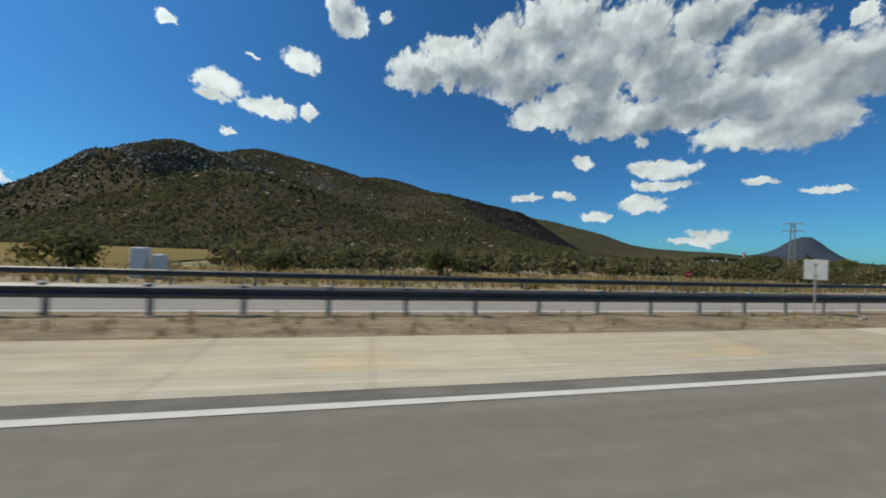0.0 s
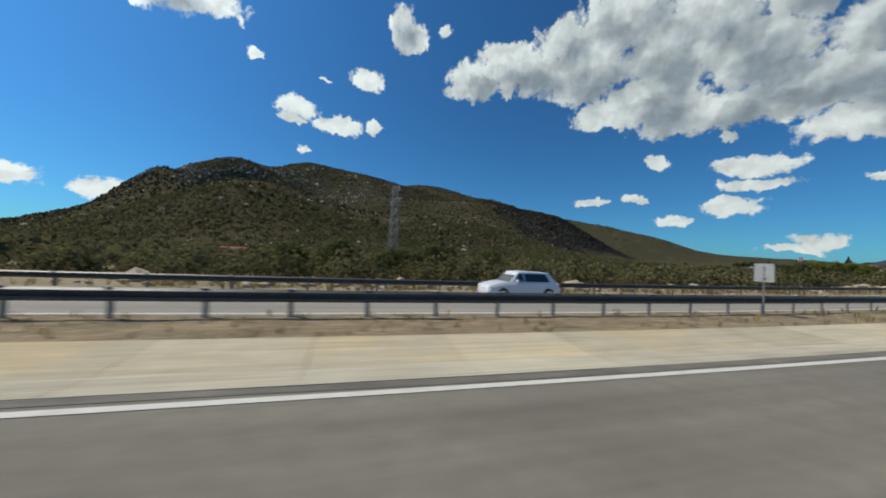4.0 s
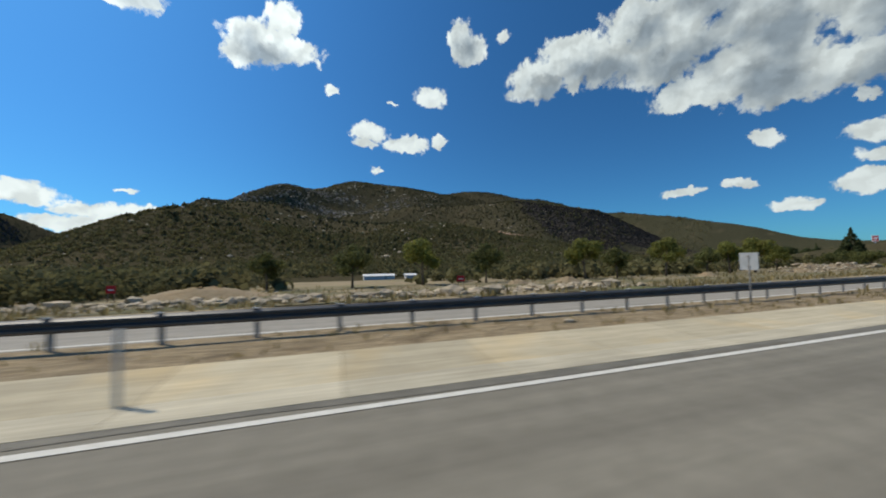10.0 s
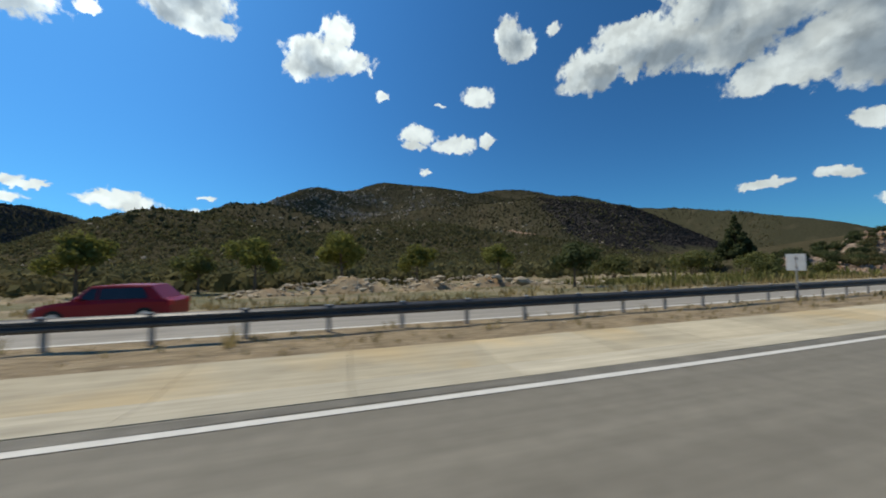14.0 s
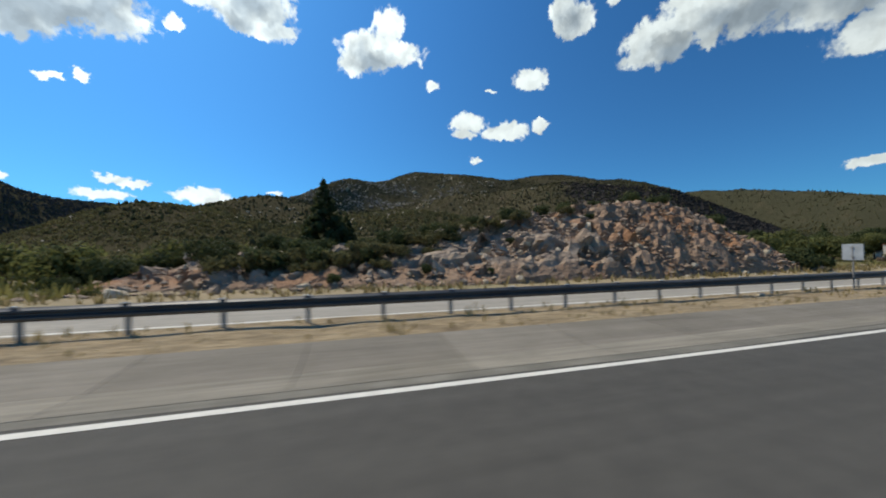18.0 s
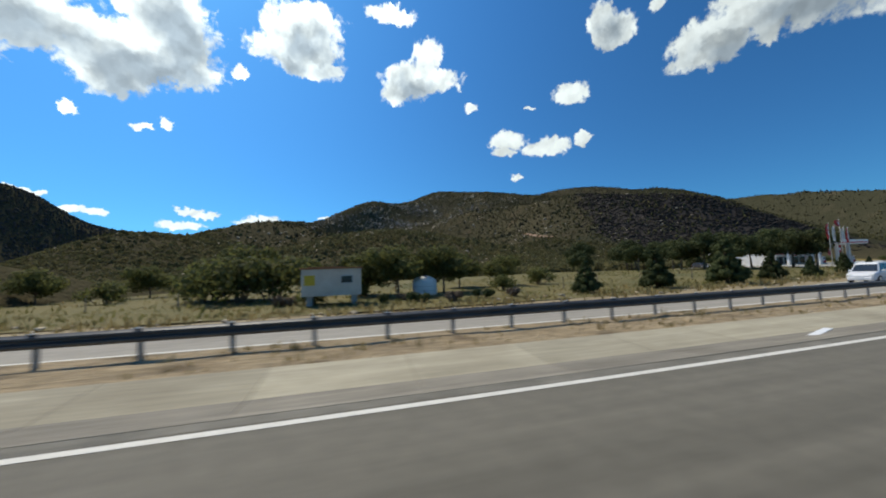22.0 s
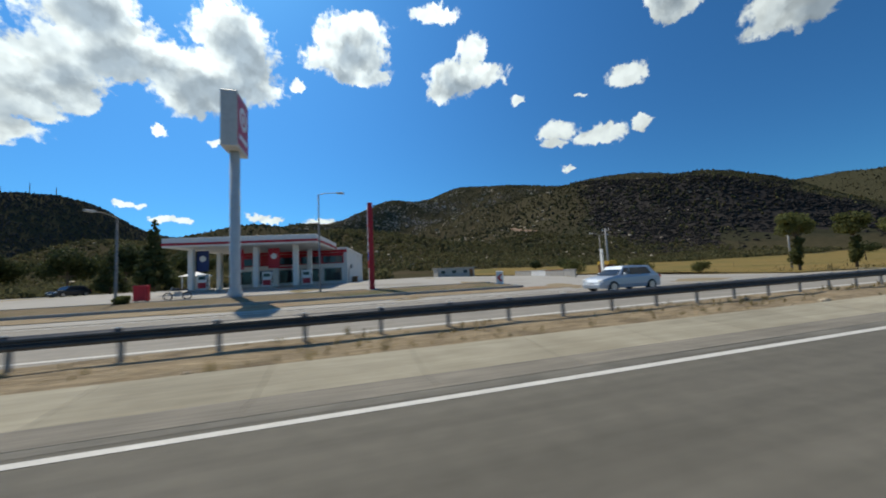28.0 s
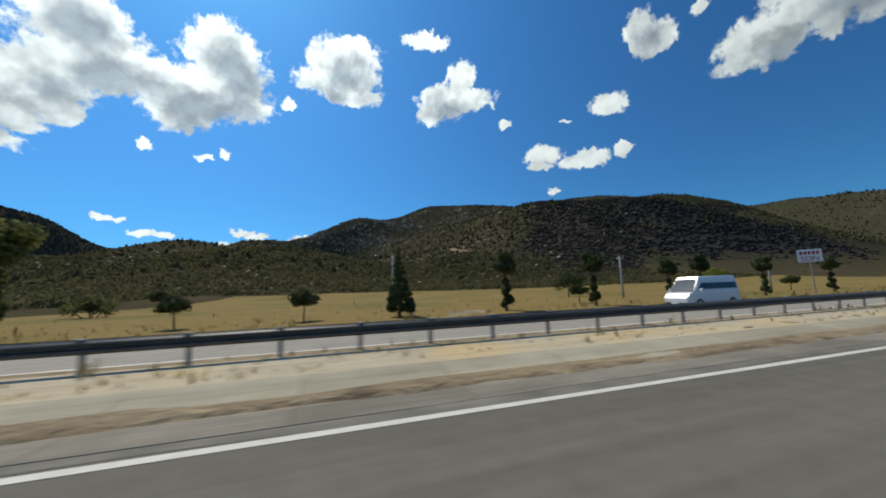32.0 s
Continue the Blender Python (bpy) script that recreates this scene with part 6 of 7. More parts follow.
def wires():
    t = thing("overhead_wires", "thin overhead wires strung between the utility poles", "wires", Matrix.Identity(4))
    line = [(674.4, 33), (706.5, 33), (737.8, 34.4), (769, 36), (801, 37)]
    for (a, b), (c, d) in zip(line[:-1], line[1:]):
        for off in (-0.5, 0.5):
            p, q = road(a, b + off, 5.85), road(c, d + off, 5.85)
            pts = [tuple(p.lerp(q, k / 6) - Vector((0, 0, 0.5 * (1 - (k / 3 - 1) ** 2)))) for k in range(7)]
            part("wire", Shape().tube(pts, 0.012, 4), "rubber", t)


wires()


def field_post(s, d, h):
    ob = new("fence_post", Shape().tube([(0, 0, -0.3), (0, 0, h)], [0.05, 0.04], 6).mesh(name="fence_post"))
    ob.data.materials.append(MAT["wood_pole"])
    ob.matrix_world = place(s, d)
    return tagged(ob, "weathered wooden fence post in the grass", "fence post", "fence posts")


FP = field_post(480, 30, 1.3)
for _s, _d in ((486, 30), (492, 30.5), (498, 31), (504.5, 33), (534, 29), (539, 29.5), (546, 30), (555, 30), (565, 31), (574, 31), (712, 52), (735, 60), (366, 27), (380, 27.5)):
    copy_thing(FP, place(_s, _d))


# ---------------------------------------------------------------- site cabin and sheds
def cabin():
    t = thing("site_cabin", "white sheet-metal site cabin on blocks with a rusty roof edge", "cabin", place(510.6, 27.3, -2, 0.35))
    for k in range(-1, 2, 2):
        part("block", Shape().box(k * 1.6, 0, -0.7, 0.4, 1.9, 1.15), "kerb", t)
    body = part("body", Shape().box(0, 0, 0.45, 4.3, 2.2, 2.0, c=0.03), "cabin_paint", t)
    part("roof", Shape().box(0, 0, 2.45, 4.45, 2.35, 0.10, c=0.02).box(-0.4, 0, 2.55, 2.6, 1.6, 0.08), "rust", t, "rust-streaked flat roof")
    w = part("window", Shape().box(1.1, -1.105, 1.35, 0.9, 0.03, 0.62), "sign_grey", body)
    part("pane", Shape().box(1.1, -1.125, 1.4, 0.78, 0.012, 0.5), "glass_dark", w)
    part("panel", Shape().box(-1.55, -1.105, 1.25, 0.75, 0.02, 0.75), "yellow_paint", body, "faded yellow panel")
    part("door", Shape().box(-2.16, 0.2, 0.5, 0.03, 0.85, 1.8), "sign_grey", body)


cabin()
bush("dead_brush", "heap of dry brown brushwood beside the cabin", 171, 1.7, 0.9, "bark", spot(506.8, 28.2, 1.0), count=420)
bush("dead_brush", "heap of dry brown brushwood in the grass", 173, 1.4, 0.7, "bark", spot(516.5, 27.5, 1.0), count=220)


def pergola():
    t = thing("pergola", "bare timber frame of posts and a beam", "pergola", place(515, 35, 5))
    for x in (-1.8, 1.8):
        part("post", Shape().box(x, 0, -0.3, 0.13, 0.13, 2.9), "wood_pole", t)
    part("beam", Shape().box(0, 0, 2.6, 4.6, 0.15, 0.16), "wood_pole", t)


pergola()
def water_tank():
    t = thing("water_tank", "white plastic water tank with a domed top among the trees", "tank", place(519.2, 31.0))
    prof = [(0.0, 1.10), (0.25, 1.16), (1.2, 1.16), (1.45, 1.08), (1.72, 0.75), (1.86, 0.3)]
    part("shell", Shape().tube([(0, 0, 0.1 + z) for z, r in prof], [r for z, r in prof], 20), "white_paint", t, smooth=True)
    for z in (0.55, 0.95):
        part("band", Shape().tube([(0, 0, z), (0, 0, z + 0.06)], 1.185, 20), "white_metal", t)
    part("cap", Shape().tube([(0, 0, 1.95), (0, 0, 2.05)], 0.26, 12), "sign_black", t)
    part("base", Shape().box(0, 0, -0.2, 2.5, 2.5, 0.3, c=0.03), "kerb", t)


water_tank()
for _k, (_s, _d, _w) in enumerate(((517.5, 25.4, 1.5), (520.2, 25.0, 1.7), (523.0, 25.6, 1.4), (525.6, 25.2, 1.2), (514.6, 26.2, 1.1))):
    bush("dead_brush", "heap of dry brown brushwood and weeds beside the road", 181 + _k, _w, 0.8, "bark" if _k % 2 else "leaf_dark", spot(_s, _d), "brushwood heaps", 300)


def shed(s, d, lx, ly, h, label, up=0.0, turn=0.0, wall="plaster", roofm="white_paint"):
    t = thing("low_shed", label, "shed", place(s, d, turn, up), "low white sheds")
    part("wall", Shape().box(0, 0, -3.0, lx, ly, h + 3.0), wall, t)
    part("roof", Shape().prism([(-ly / 2 - 0.3, h), (ly / 2 + 0.3, h), (0, h + 0.7)], -lx / 2 - 0.3, lx / 2 + 0.3, Matrix.Rotation(radians(-90), 4, "Z")), roofm, t)
    part("door", Shape().box(lx * 0.2, -ly / 2 - 0.02, 0, 1.0, 0.04, min(1.9, h)), "sign_grey", t)
    return t


shed(252.8, 131, 11.5, 5, 1.4, "long low shed with a bright white roof in the valley", -2.5)
shed(267.0, 131, 4, 4, 1.3, "small white-roofed shed in the valley", -2.5)
shed(30, 130, 8, 5, 2.2, "pale farm shed at the foot of the hill", 0.5, 10, "plaster", "roof_red")


def radio_mast(x, y, h):
    z, _dr = land_height(np.array([x]), np.array([y]))
    t = thing("radio_mast", "thin grey radio mast on the hilltop", "mast", Matrix.Translation((x, y, float(z[0]))), "radio masts")
    for a in range(3):
        c, q = math.cos(a * 2.1), math.sin(a * 2.1)
        part("leg", Shape().tube([(c * 1.2, q * 1.2, -2), (c * 0.5, q * 0.5, h)], 0.22, 5), "galv_post", t)
    part("platform", Shape().tube([(0, 0, h * 0.8), (0, 0, h * 0.82)], 1.6, 8), "galv_post", t)


radio_mast(-1334, 90, 42)
radio_mast(-1290, 150, 36)


# ---------------------------------------------------------------- filling station
ribbon("forecourt", [20.2, 22, 25, 28, 34, 40, 48, 58, 66], 597, 684, 3, "forecourt", 0.04, "pale concrete forecourt of the filling station", "forecourt")
ribbon("slip_road", [18.4, 20.4], 586, 700, 3, "forecourt", 0.02, "pale paved shoulder at the station entrance", "pavement")


def island():
    base = ribbon("planted_island", [22.8, 24.5, 26.5, 28.6], 608.5, 656, 2.0, "island_soil", 0.16, "kerbed island of dry grass and soil before the forecourt", "island", rough=0.04)
    kerbs = Shape()
    for d, s_list in ((22.7, np.arange(608, 656.5, 1.0)), (28.7, np.arange(608, 656.5, 1.0))):
        for s in s_list:
            m = base.matrix_world.inverted() @ place(s + 0.5, d)
            part("kerb_stone", KERB, "kerb", base, at=m)
    for s in (608, 657):
        for d in np.arange(23.2, 28.6, 1.0):
            part("kerb_stone", KERB, "kerb", base, at=place(s, d, 90))
    ribbon("bare_shoulder", [20.3, 21.2, 22.6], 604, 660, 3, "tan_earth", 0.055, "bare sandy strip before the kerb", "earth", wobble=0.12)


KERB = Shape().box(0, 0, -0.15, 0.97, 0.16, 0.36, c=0.02).mesh(name="kerb_stone")
KERB.materials.append(MAT["kerb"])
island()


def tall_sign():
    t = thing("tall_sign", "tall white pole sign with red faces at the filling station", "pole sign", place(635.7, 29.3, 0))
    part("footing", Shape().box(0, 0, -0.3, 1.7, 1.7, 0.55, c=0.1), "kerb", t)
    part("pole", Shape().tube([(0, 0, 0.1), (0, 0, 0.5), (0, 0, 0.9), (0, 0, 12.2)], [0.62, 0.5, 0.38, 0.36], 16), "white_metal", t, smooth=True)
    box = part("sign_box", Shape().box(0, 0, 11.6, 1.15, 3.0, 4.4, c=0.06), "white_metal", t, "white sign box")
    for sx in (-1, 1):
        x = sx * 0.585
        part("face", Shape().box(x, 0, 11.85, 0.03, 2.7, 3.9), "red_paint", box, "red face panel")
        loops = [(math.cos(2 * math.pi * k / 20) * r, math.sin(2 * math.pi * k / 20) * r, x + sx * u) for r, u in ((0.95, 0.018), (0.95, 0.03), (0.55, 0.03), (0.55, 0.018)) for k in range(20)]
        quads = [(i * 20 + k, i * 20 + (k + 1) % 20, (i + 1) % 4 * 20 + (k + 1) % 20, (i + 1) % 4 * 20 + k) for i in range(4) for k in range(20)]
        ring = Shape().add([(u, y, 14.25 + z) for y, z, u in loops], quads if sx > 0 else [q[::-1] for q in quads])
        part("emblem_ring", ring, "sign_white", box)
        part("emblem_core", Shape().box(x + sx * 0.02, 0, 13.95, 0.012, 0.55, 0.6, c=0.003), "sign_white", box)
        part("word_bar", Shape().box(x + sx * 0.02, 0, 12.35, 0.012, 2.0, 0.42), "sign_white", box)


tall_sign()


def price_totem():
    t = thing("price_totem", "white price totem with a red edge at the filling station", "totem", place(646.1, 28.3, 0))
    part("plinth", Shape().box(0, 0, -0.2, 0.9, 2.0, 0.4, c=0.04), "kerb", t)
    body = part("body", Shape().box(0, 0.08, 0.15, 0.34, 1.5, 7.1, c=0.03), "white_paint", t)
    part("edge", Shape().box(0, -0.74, 0.15, 0.40, 0.16, 7.15, c=0.02), "red_paint", t, "red edge strip")
    for sx in (-1, 1):
        x = sx * 0.178
        ring = Shape()
        for k in range(18):
            a, b = 2 * math.pi * k / 18, 2 * math.pi * (k + 1) / 18
            y = [(math.cos(a) * 0.48, math.sin(a) * 0.52), (math.cos(b) * 0.48, math.sin(b) * 0.52), (math.cos(b) * 0.30, math.sin(b) * 0.33), (math.cos(a) * 0.30, math.sin(a) * 0.33)]
            ring.add([(x, 0.08 + p[0], 6.35 + p[1]) for p in y] + [(x + sx * 0.01, 0.08 + p[0], 6.35 + p[1]) for p in y], [(0, 1, 2, 3), (7, 6, 5, 4), (0, 4, 5, 1), (2, 6, 7, 3)])
        part("emblem", ring, "sign_grey", body)
        part("name_bar", Shape().box(x, 0.08, 5.45, 0.012, 1.0, 0.2), "red_paint", body)
        for k, z in enumerate((4.75, 4.1, 3.5)):
            part("price_bar", Shape().box(x, 0.25, z, 0.012, 0.6, 0.36), "sign_grey", body)
            part("price_mark", Shape().box(x, -0.3, z + 0.05, 0.012, 0.34, 0.26), "sign_navy", body)
        part("blue_band", Shape().box(x, 0.08, 2.65, 0.012, 1.42, 0.62), "sign_blue", body)
        part("red_band", Shape().box(x, 0.08, 1.95, 0.012, 1.42, 0.60), "red_paint", body)
        part("small_bar", Shape().box(x, 0.08, 1.4, 0.012, 1.0, 0.14).box(x, 0.08, 1.05, 0.012, 0.7, 0.1), "sign_grey", body)


price_totem()


def canopy_station():
    m = place(634, 45.5, -9)
    t = thing("canopy", "white forecourt canopy with a red stripe on white columns", "canopy", m)
    slab = part("roof_slab", Shape().box(0, 0, 4.75, 15.6, 11.0, 0.95, c=0.03), "white_paint", t)
    part("red_stripe", Shape().box(0, -5.53, 4.92, 15.66, 0.04, 0.24).box(7.83, 0, 4.92, 0.04, 11.1, 0.24).box(-7.83, 0, 4.92, 0.04, 11.1, 0.24), "red_paint", slab, "red fascia stripe")
    part("soffit", Shape().box(0, 0, 4.70, 15.0, 10.4, 0.05), "white_metal", slab)
    for x in (-6.2, 0.6, 4.9):
        for y in (-3.2, 2.6):
            part("column", Shape().box(x, y, -0.3, 0.55, 0.55, 5.05, c=0.05), "white_paint", t)
    for x in (-6.2, 0.6, 4.9):
        isl = thing("fuel_pump", "fuel pump with red panels under the canopy", "fuel pump", m @ Matrix.Translation((x + 1.0, -3.2, 0)), "fuel pumps")
        part("plinth", Shape().box(0, 0, -0.2, 2.4, 0.9, 0.36, c=0.05), "kerb", isl)
        part("cabinet", Shape().box(0.2, 0, 0.16, 1.0, 0.5, 1.65, c=0.04), "white_paint", isl)
        part("panel", Shape().box(0.2, -0.26, 0.3, 0.85, 0.02, 0.6), "red_paint", isl)
        part("display", Shape().box(0.2, -0.26, 1.25, 0.7, 0.02, 0.36), "glass_dark", isl)
        part("hose", Shape().tube([(0.75, -0.2, 1.4), (0.9, -0.25, 0.8), (0.75, -0.26, 0.5), (0.72, -0.2, 1.1)], 0.025, 6), "rubber", isl)
    for x, key, c in ((-5.2, "sign_navy", "blue"), (2.4, "red_paint", "red"), (-1.5, "red_paint", "red")):
        b = thing("banner", "%s advertising banner hung between the columns" % ("dark blue" if c == "blue" else "red"), "banner", m @ Matrix.Translation((x, -2.9, 0)), "banners on the columns")
        part("cloth", Shape().box(0, 0, 2.2, 1.25, 0.05, 2.3), key, b)
        part("disc", Shape().tube([(0, -0.03, 3.6), (0, -0.045, 3.6)], 0.34, 14), "sign_white", b)
    # shop behind the pumps
    sh = thing("station_shop", "white filling-station shop with dark windows and red panels", "shop", m @ Matrix.Translation((1.5, 8.4, 0)))
    wall = part("wall", Shape().box(0, 6.0, -0.3, 15.5, 18.0, 5.1), "plaster", sh)
    part("parapet", Shape().box(0, 6.0, 4.8, 15.7, 18.2, 0.28, c=0.03), "white_paint", sh)
    for k, x in enumerate((-6.2, -3.2, -0.2, 2.8, 5.8)):
        w = part("shop_window", Shape().box(x, -3.03, 0.35, 2.5, 0.08, 1.9), "sign_grey", wall)
        part("pane", Shape().box(x, -3.08, 0.45, 2.3, 0.03, 1.7), "glass_dark", w)
        u = part("upper_window", Shape().box(x, -3.03, 2.85, 2.96, 0.08, 1.5), "red_paint", wall, "red panel frame")
        part("pane", Shape().box(x, -3.08, 2.95, 2.6, 0.03, 0.95), "glass_dark" if k != 1 else "red_paint", u)
    part("red_fascia", Shape().box(0, -3.05, 4.4, 15.5, 0.1, 0.36), "red_paint", wall, "red fascia over the windows")
    part("sign_band", Shape().box(-1, -3.06, 2.36, 13.2, 0.1, 0.42), "white_paint", wall)
    part("band_mark", Shape().box(-0.5, -3.13, 2.44, 2.0, 0.03, 0.26), "red_paint", wall)
    part("side_door", Shape().box(7.77, -1.6, 0, 0.05, 1.0, 2.1), "sign_grey", wall)
    part("wall_unit", Shape().box(7.9, 0.1, 2.1, 0.3, 0.8, 0.6, c=0.03), "sign_grey", wall, "grey air-conditioning unit")
    part("bin", Shape().box(8.2, 1.6, 0, 0.6, 1.2, 0.9, c=0.04), "rust", sh)


canopy_station()


def flag(s, d, h, key, label, upright=True):
    t = thing("flagpole", label, "flag", place(s, d), "flags at the station entrance")
    part("pole", Shape().tube([(0, 0, -0.2), (0, 0, h)], [0.06, 0.035], 8), "white_metal", t, smooth=True)
    w, l = (0.75, 2.5) if upright else (1.5, 1.0)
    vs, fs = [], []
    for i in range(7):
        for j in range(9):
            u, v = i / 6, j / 8
            vs.append((-u * w, 0.10 * math.sin(u * 5 + v * 4 + h) * u, h - 0.15 - v * l - u * 0.12))
    n = len(vs)
    vs += [(x, y + 0.012, z) for x, y, z in vs]
    fs = [(i * 9 + j, i * 9 + j + 1, i * 9 + 10 + j, i * 9 + 9 + j) for i in range(6) for j in range(8)]
    fs += [tuple(n + q for q in f[::-1]) for f in fs]
    c = part("cloth", Shape().add(vs, fs), key, t, smooth=True)
    if upright:
        part("emblem", Shape().box(-w * 0.5, -0.06, h - 1.1, 0.36, 0.01, 0.36).box(-w * 0.5, -0.06, h - 2.1, 0.26, 0.01, 0.7), "sign_grey" if key == "sign_white" else "sign_white", c)
    else:
        part("emblem", Shape().tube([(-0.6, -0.08, h - 0.75), (-0.6, -0.09, h - 0.75)], 0.22, 12), "sign_white", c)
    finial = part("finial", Shape().tube([(0, 0, h), (0, 0, h + 0.1)], [0.05, 0.02], 8), "chrome", t)
    return t


flag(594.0, 31.2, 7.6, "sign_red", "long red advertising flag on a white pole")
flag(595.2, 30.9, 7.2, "sign_white", "long white advertising flag on a white pole")
flag(596.3, 30.6, 8.2, "sign_red", "red national flag on a tall white pole", False)
flag(597.4, 30.5, 7.0, "sign_white", "long white advertising flag on a pole")
flag(598.6, 30.4, 6.9, "sign_red", "long red advertising flag on a pole")


def lamp_post(s, d, h, arms, turn, label):
    t = thing("lamp_post", label, "street lamp", place(s, d, turn), "lamp posts at the station")
    part("pole", Shape().tube([(0, 0, -0.2), (0, 0, 0.4), (0, 0, h)], [0.12, 0.085, 0.05], 8), "galv_post", t, smooth=True)
    for a in arms:
        arm = part("arm", Shape().tube([(0, 0, h - 0.05), (a * 0.6, 0, h + 0.12), (a * 1.5, 0, h + 0.16)], 0.03, 6), "galv_post", t)
        head = part("lamp_head", Shape().box(a * 1.75, 0, h + 0.09, 0.6, 0.22, 0.13, c=0.03), "sign_grey", t)
        part("lens", Shape().box(a * 1.75, 0, h + 0.07, 0.45, 0.16, 0.02), "lamp_lens", head)
    return t


lamp_post(642.0, 28.9, 8.2, (1,), 0, "tall single-armed steel lamp post beside the kerbed island")
lamp_post(613.0, 27.2, 5.8, (1,), 180, "grey steel lamp post on the kerbed island")
lamp_post(628.6, 28.3, 6.2, (-1,), 70, "slim steel lamp post beside the island")
lamp_post(673.8, 33.4, 5.1, (-1, 1), 20, "double-armed steel lamp post at the station exit")


def roadside_totem(s, d):
    t = thing("advert_totem", "white advertising board with red marks on two posts beside the exit", "sign board", place(s, d, 62) @ Matrix.Diagonal((0.78, 0.72, 0.76, 1)))
    for x in (-0.62, 0.62):
        part("post", Shape().box(x, 0.05, -0.4, 0.09, 0.09, 4.5), "galv_post", t)
    b = part("board", Shape().box(0, 0, 0.85, 1.7, 0.08, 3.35, c=0.01), "sign_white", t)
    for z, w, h in ((3.85, 1.2, 0.13), (3.6, 1.3, 0.1), (3.38, 1.0, 0.1), (1.3, 1.3, 0.12), (1.08, 0.9, 0.1)):
        part("text_bar", Shape().box(0, -0.046, z, w, 0.012, h), "sign_grey", b)
    ring = Shape()
    for k in range(20):
        q0, q1 = 2 * math.pi * k / 20, 2 * math.pi * (k + 1) / 20
        y = [(math.cos(q) * r, math.sin(q) * r) for q, r in ((q0, 0.62), (q1, 0.62), (q1, 0.44), (q0, 0.44))]
        ring.add([(p[0], -0.052, 2.55 + p[1]) for p in y] + [(p[0], -0.04, 2.55 + p[1]) for p in y], [(0, 1, 2, 3), (7, 6, 5, 4)])
    part("emblem", ring, "red_paint", b)
    part("red_mark", Shape().box(0.25, -0.046, 1.55, 0.7, 0.012, 0.26), "red_paint", b)


roadside_totem(670.9, 30.0)


def arrow_board(s, d, turn):
    t = thing("arrow_board", "small white board with a red arrow at the kerb", "arrow sign", place(s, d, turn), "kerb arrow boards")
    part("foot", Shape().box(0, 0, -0.1, 0.5, 0.4, 0.2, c=0.03), "kerb", t)
    b = part("board", Shape().box(0, 0, 0.1, 0.6, 0.1, 1.15, c=0.04), "sign_white", t)
    part("arrow", Shape().add([(0.2, -0.056, 0.3), (0.2, -0.056, 0.5), (-0.02, -0.056, 0.7), (0.2, -0.056, 0.9), (0.2, -0.056, 1.1), (-0.22, -0.056, 0.7)], [(0, 1, 2, 5), (5, 2, 3, 4)]).add([(0.2, -0.05, 0.3), (0.2, -0.05, 0.5), (-0.02, -0.05, 0.7), (0.2, -0.05, 0.9), (0.2, -0.05, 1.1), (-0.22, -0.05, 0.7)], [(5, 2, 1, 0), (4, 3, 2, 5)]), "sign_red", b)
    return t


AB = arrow_board(598.8, 24.2, -20)
copy_thing(AB, place(656.5, 25.6, -40))


def gazebo():
    t = thing("gazebo", "small white gazebo with a tented roof behind the forecourt", "gazebo", place(621, 60))
    for x in (-1.3, 1.3):
        for y in (-1.3, 1.3):
            part("post", Shape().box(x, y, -0.2, 0.12, 0.12, 2.3), "white_paint", t)
    part("roof", Shape().add([(-1.7, -1.7, 2.1), (1.7, -1.7, 2.1), (1.7, 1.7, 2.1), (-1.7, 1.7, 2.1), (0, 0, 2.8)], [(0, 1, 4), (1, 2, 4), (2, 3, 4), (3, 0, 4), (3, 2, 1, 0)]), "white_paint", t)
    part("side", Shape().box(0, 1.3, -0.1, 2.6, 0.05, 2.2), "plaster", t)


gazebo()
_t = thing("meter_cabinet", "pair of grey electricity meter cabinets on a concrete base", "cabinet", place(619.6, 29.2))
part("base", Shape().box(0, 0, -0.1, 1.3, 0.6, 0.4, c=0.03), "kerb", _t)
part("cabinet", Shape().box(-0.32, 0, 0.3, 0.6, 0.45, 1.15, c=0.02), "sign_grey", _t)
part("cabinet", Shape().box(0.32, 0, 0.3, 0.6, 0.45, 1.3, c=0.02), "sign_grey", _t)
_t = thing("red_box", "red metal fire box on the forecourt", "fire box", place(628.5, 31.5))
part("box", Shape().box(0, 0, 0.1, 0.9, 0.5, 1.2, c=0.03), "red_paint", _t)
part("leg", Shape().box(-0.35, 0, -0.1, 0.06, 0.3, 0.25), "galv_post", _t)
part("leg", Shape().box(0.35, 0, -0.1, 0.06, 0.3, 0.25), "galv_post", _t)


mat("wall_paint", (0.46, 0.44, 0.40), (0.38, 0.36, 0.32), 0.9, 0.9, 0.2, 9, c3=(0.30, 0.27, 0.23), s3=0.4, m3=0.45)
mat("awning_yellow", (0.55, 0.33, 0.04), (0.45, 0.26, 0.035), 1.5, 0.8)


mat("letter_grey", (0.22, 0.17, 0.19), (0.29, 0.22, 0.23), 1.4, 0.9)


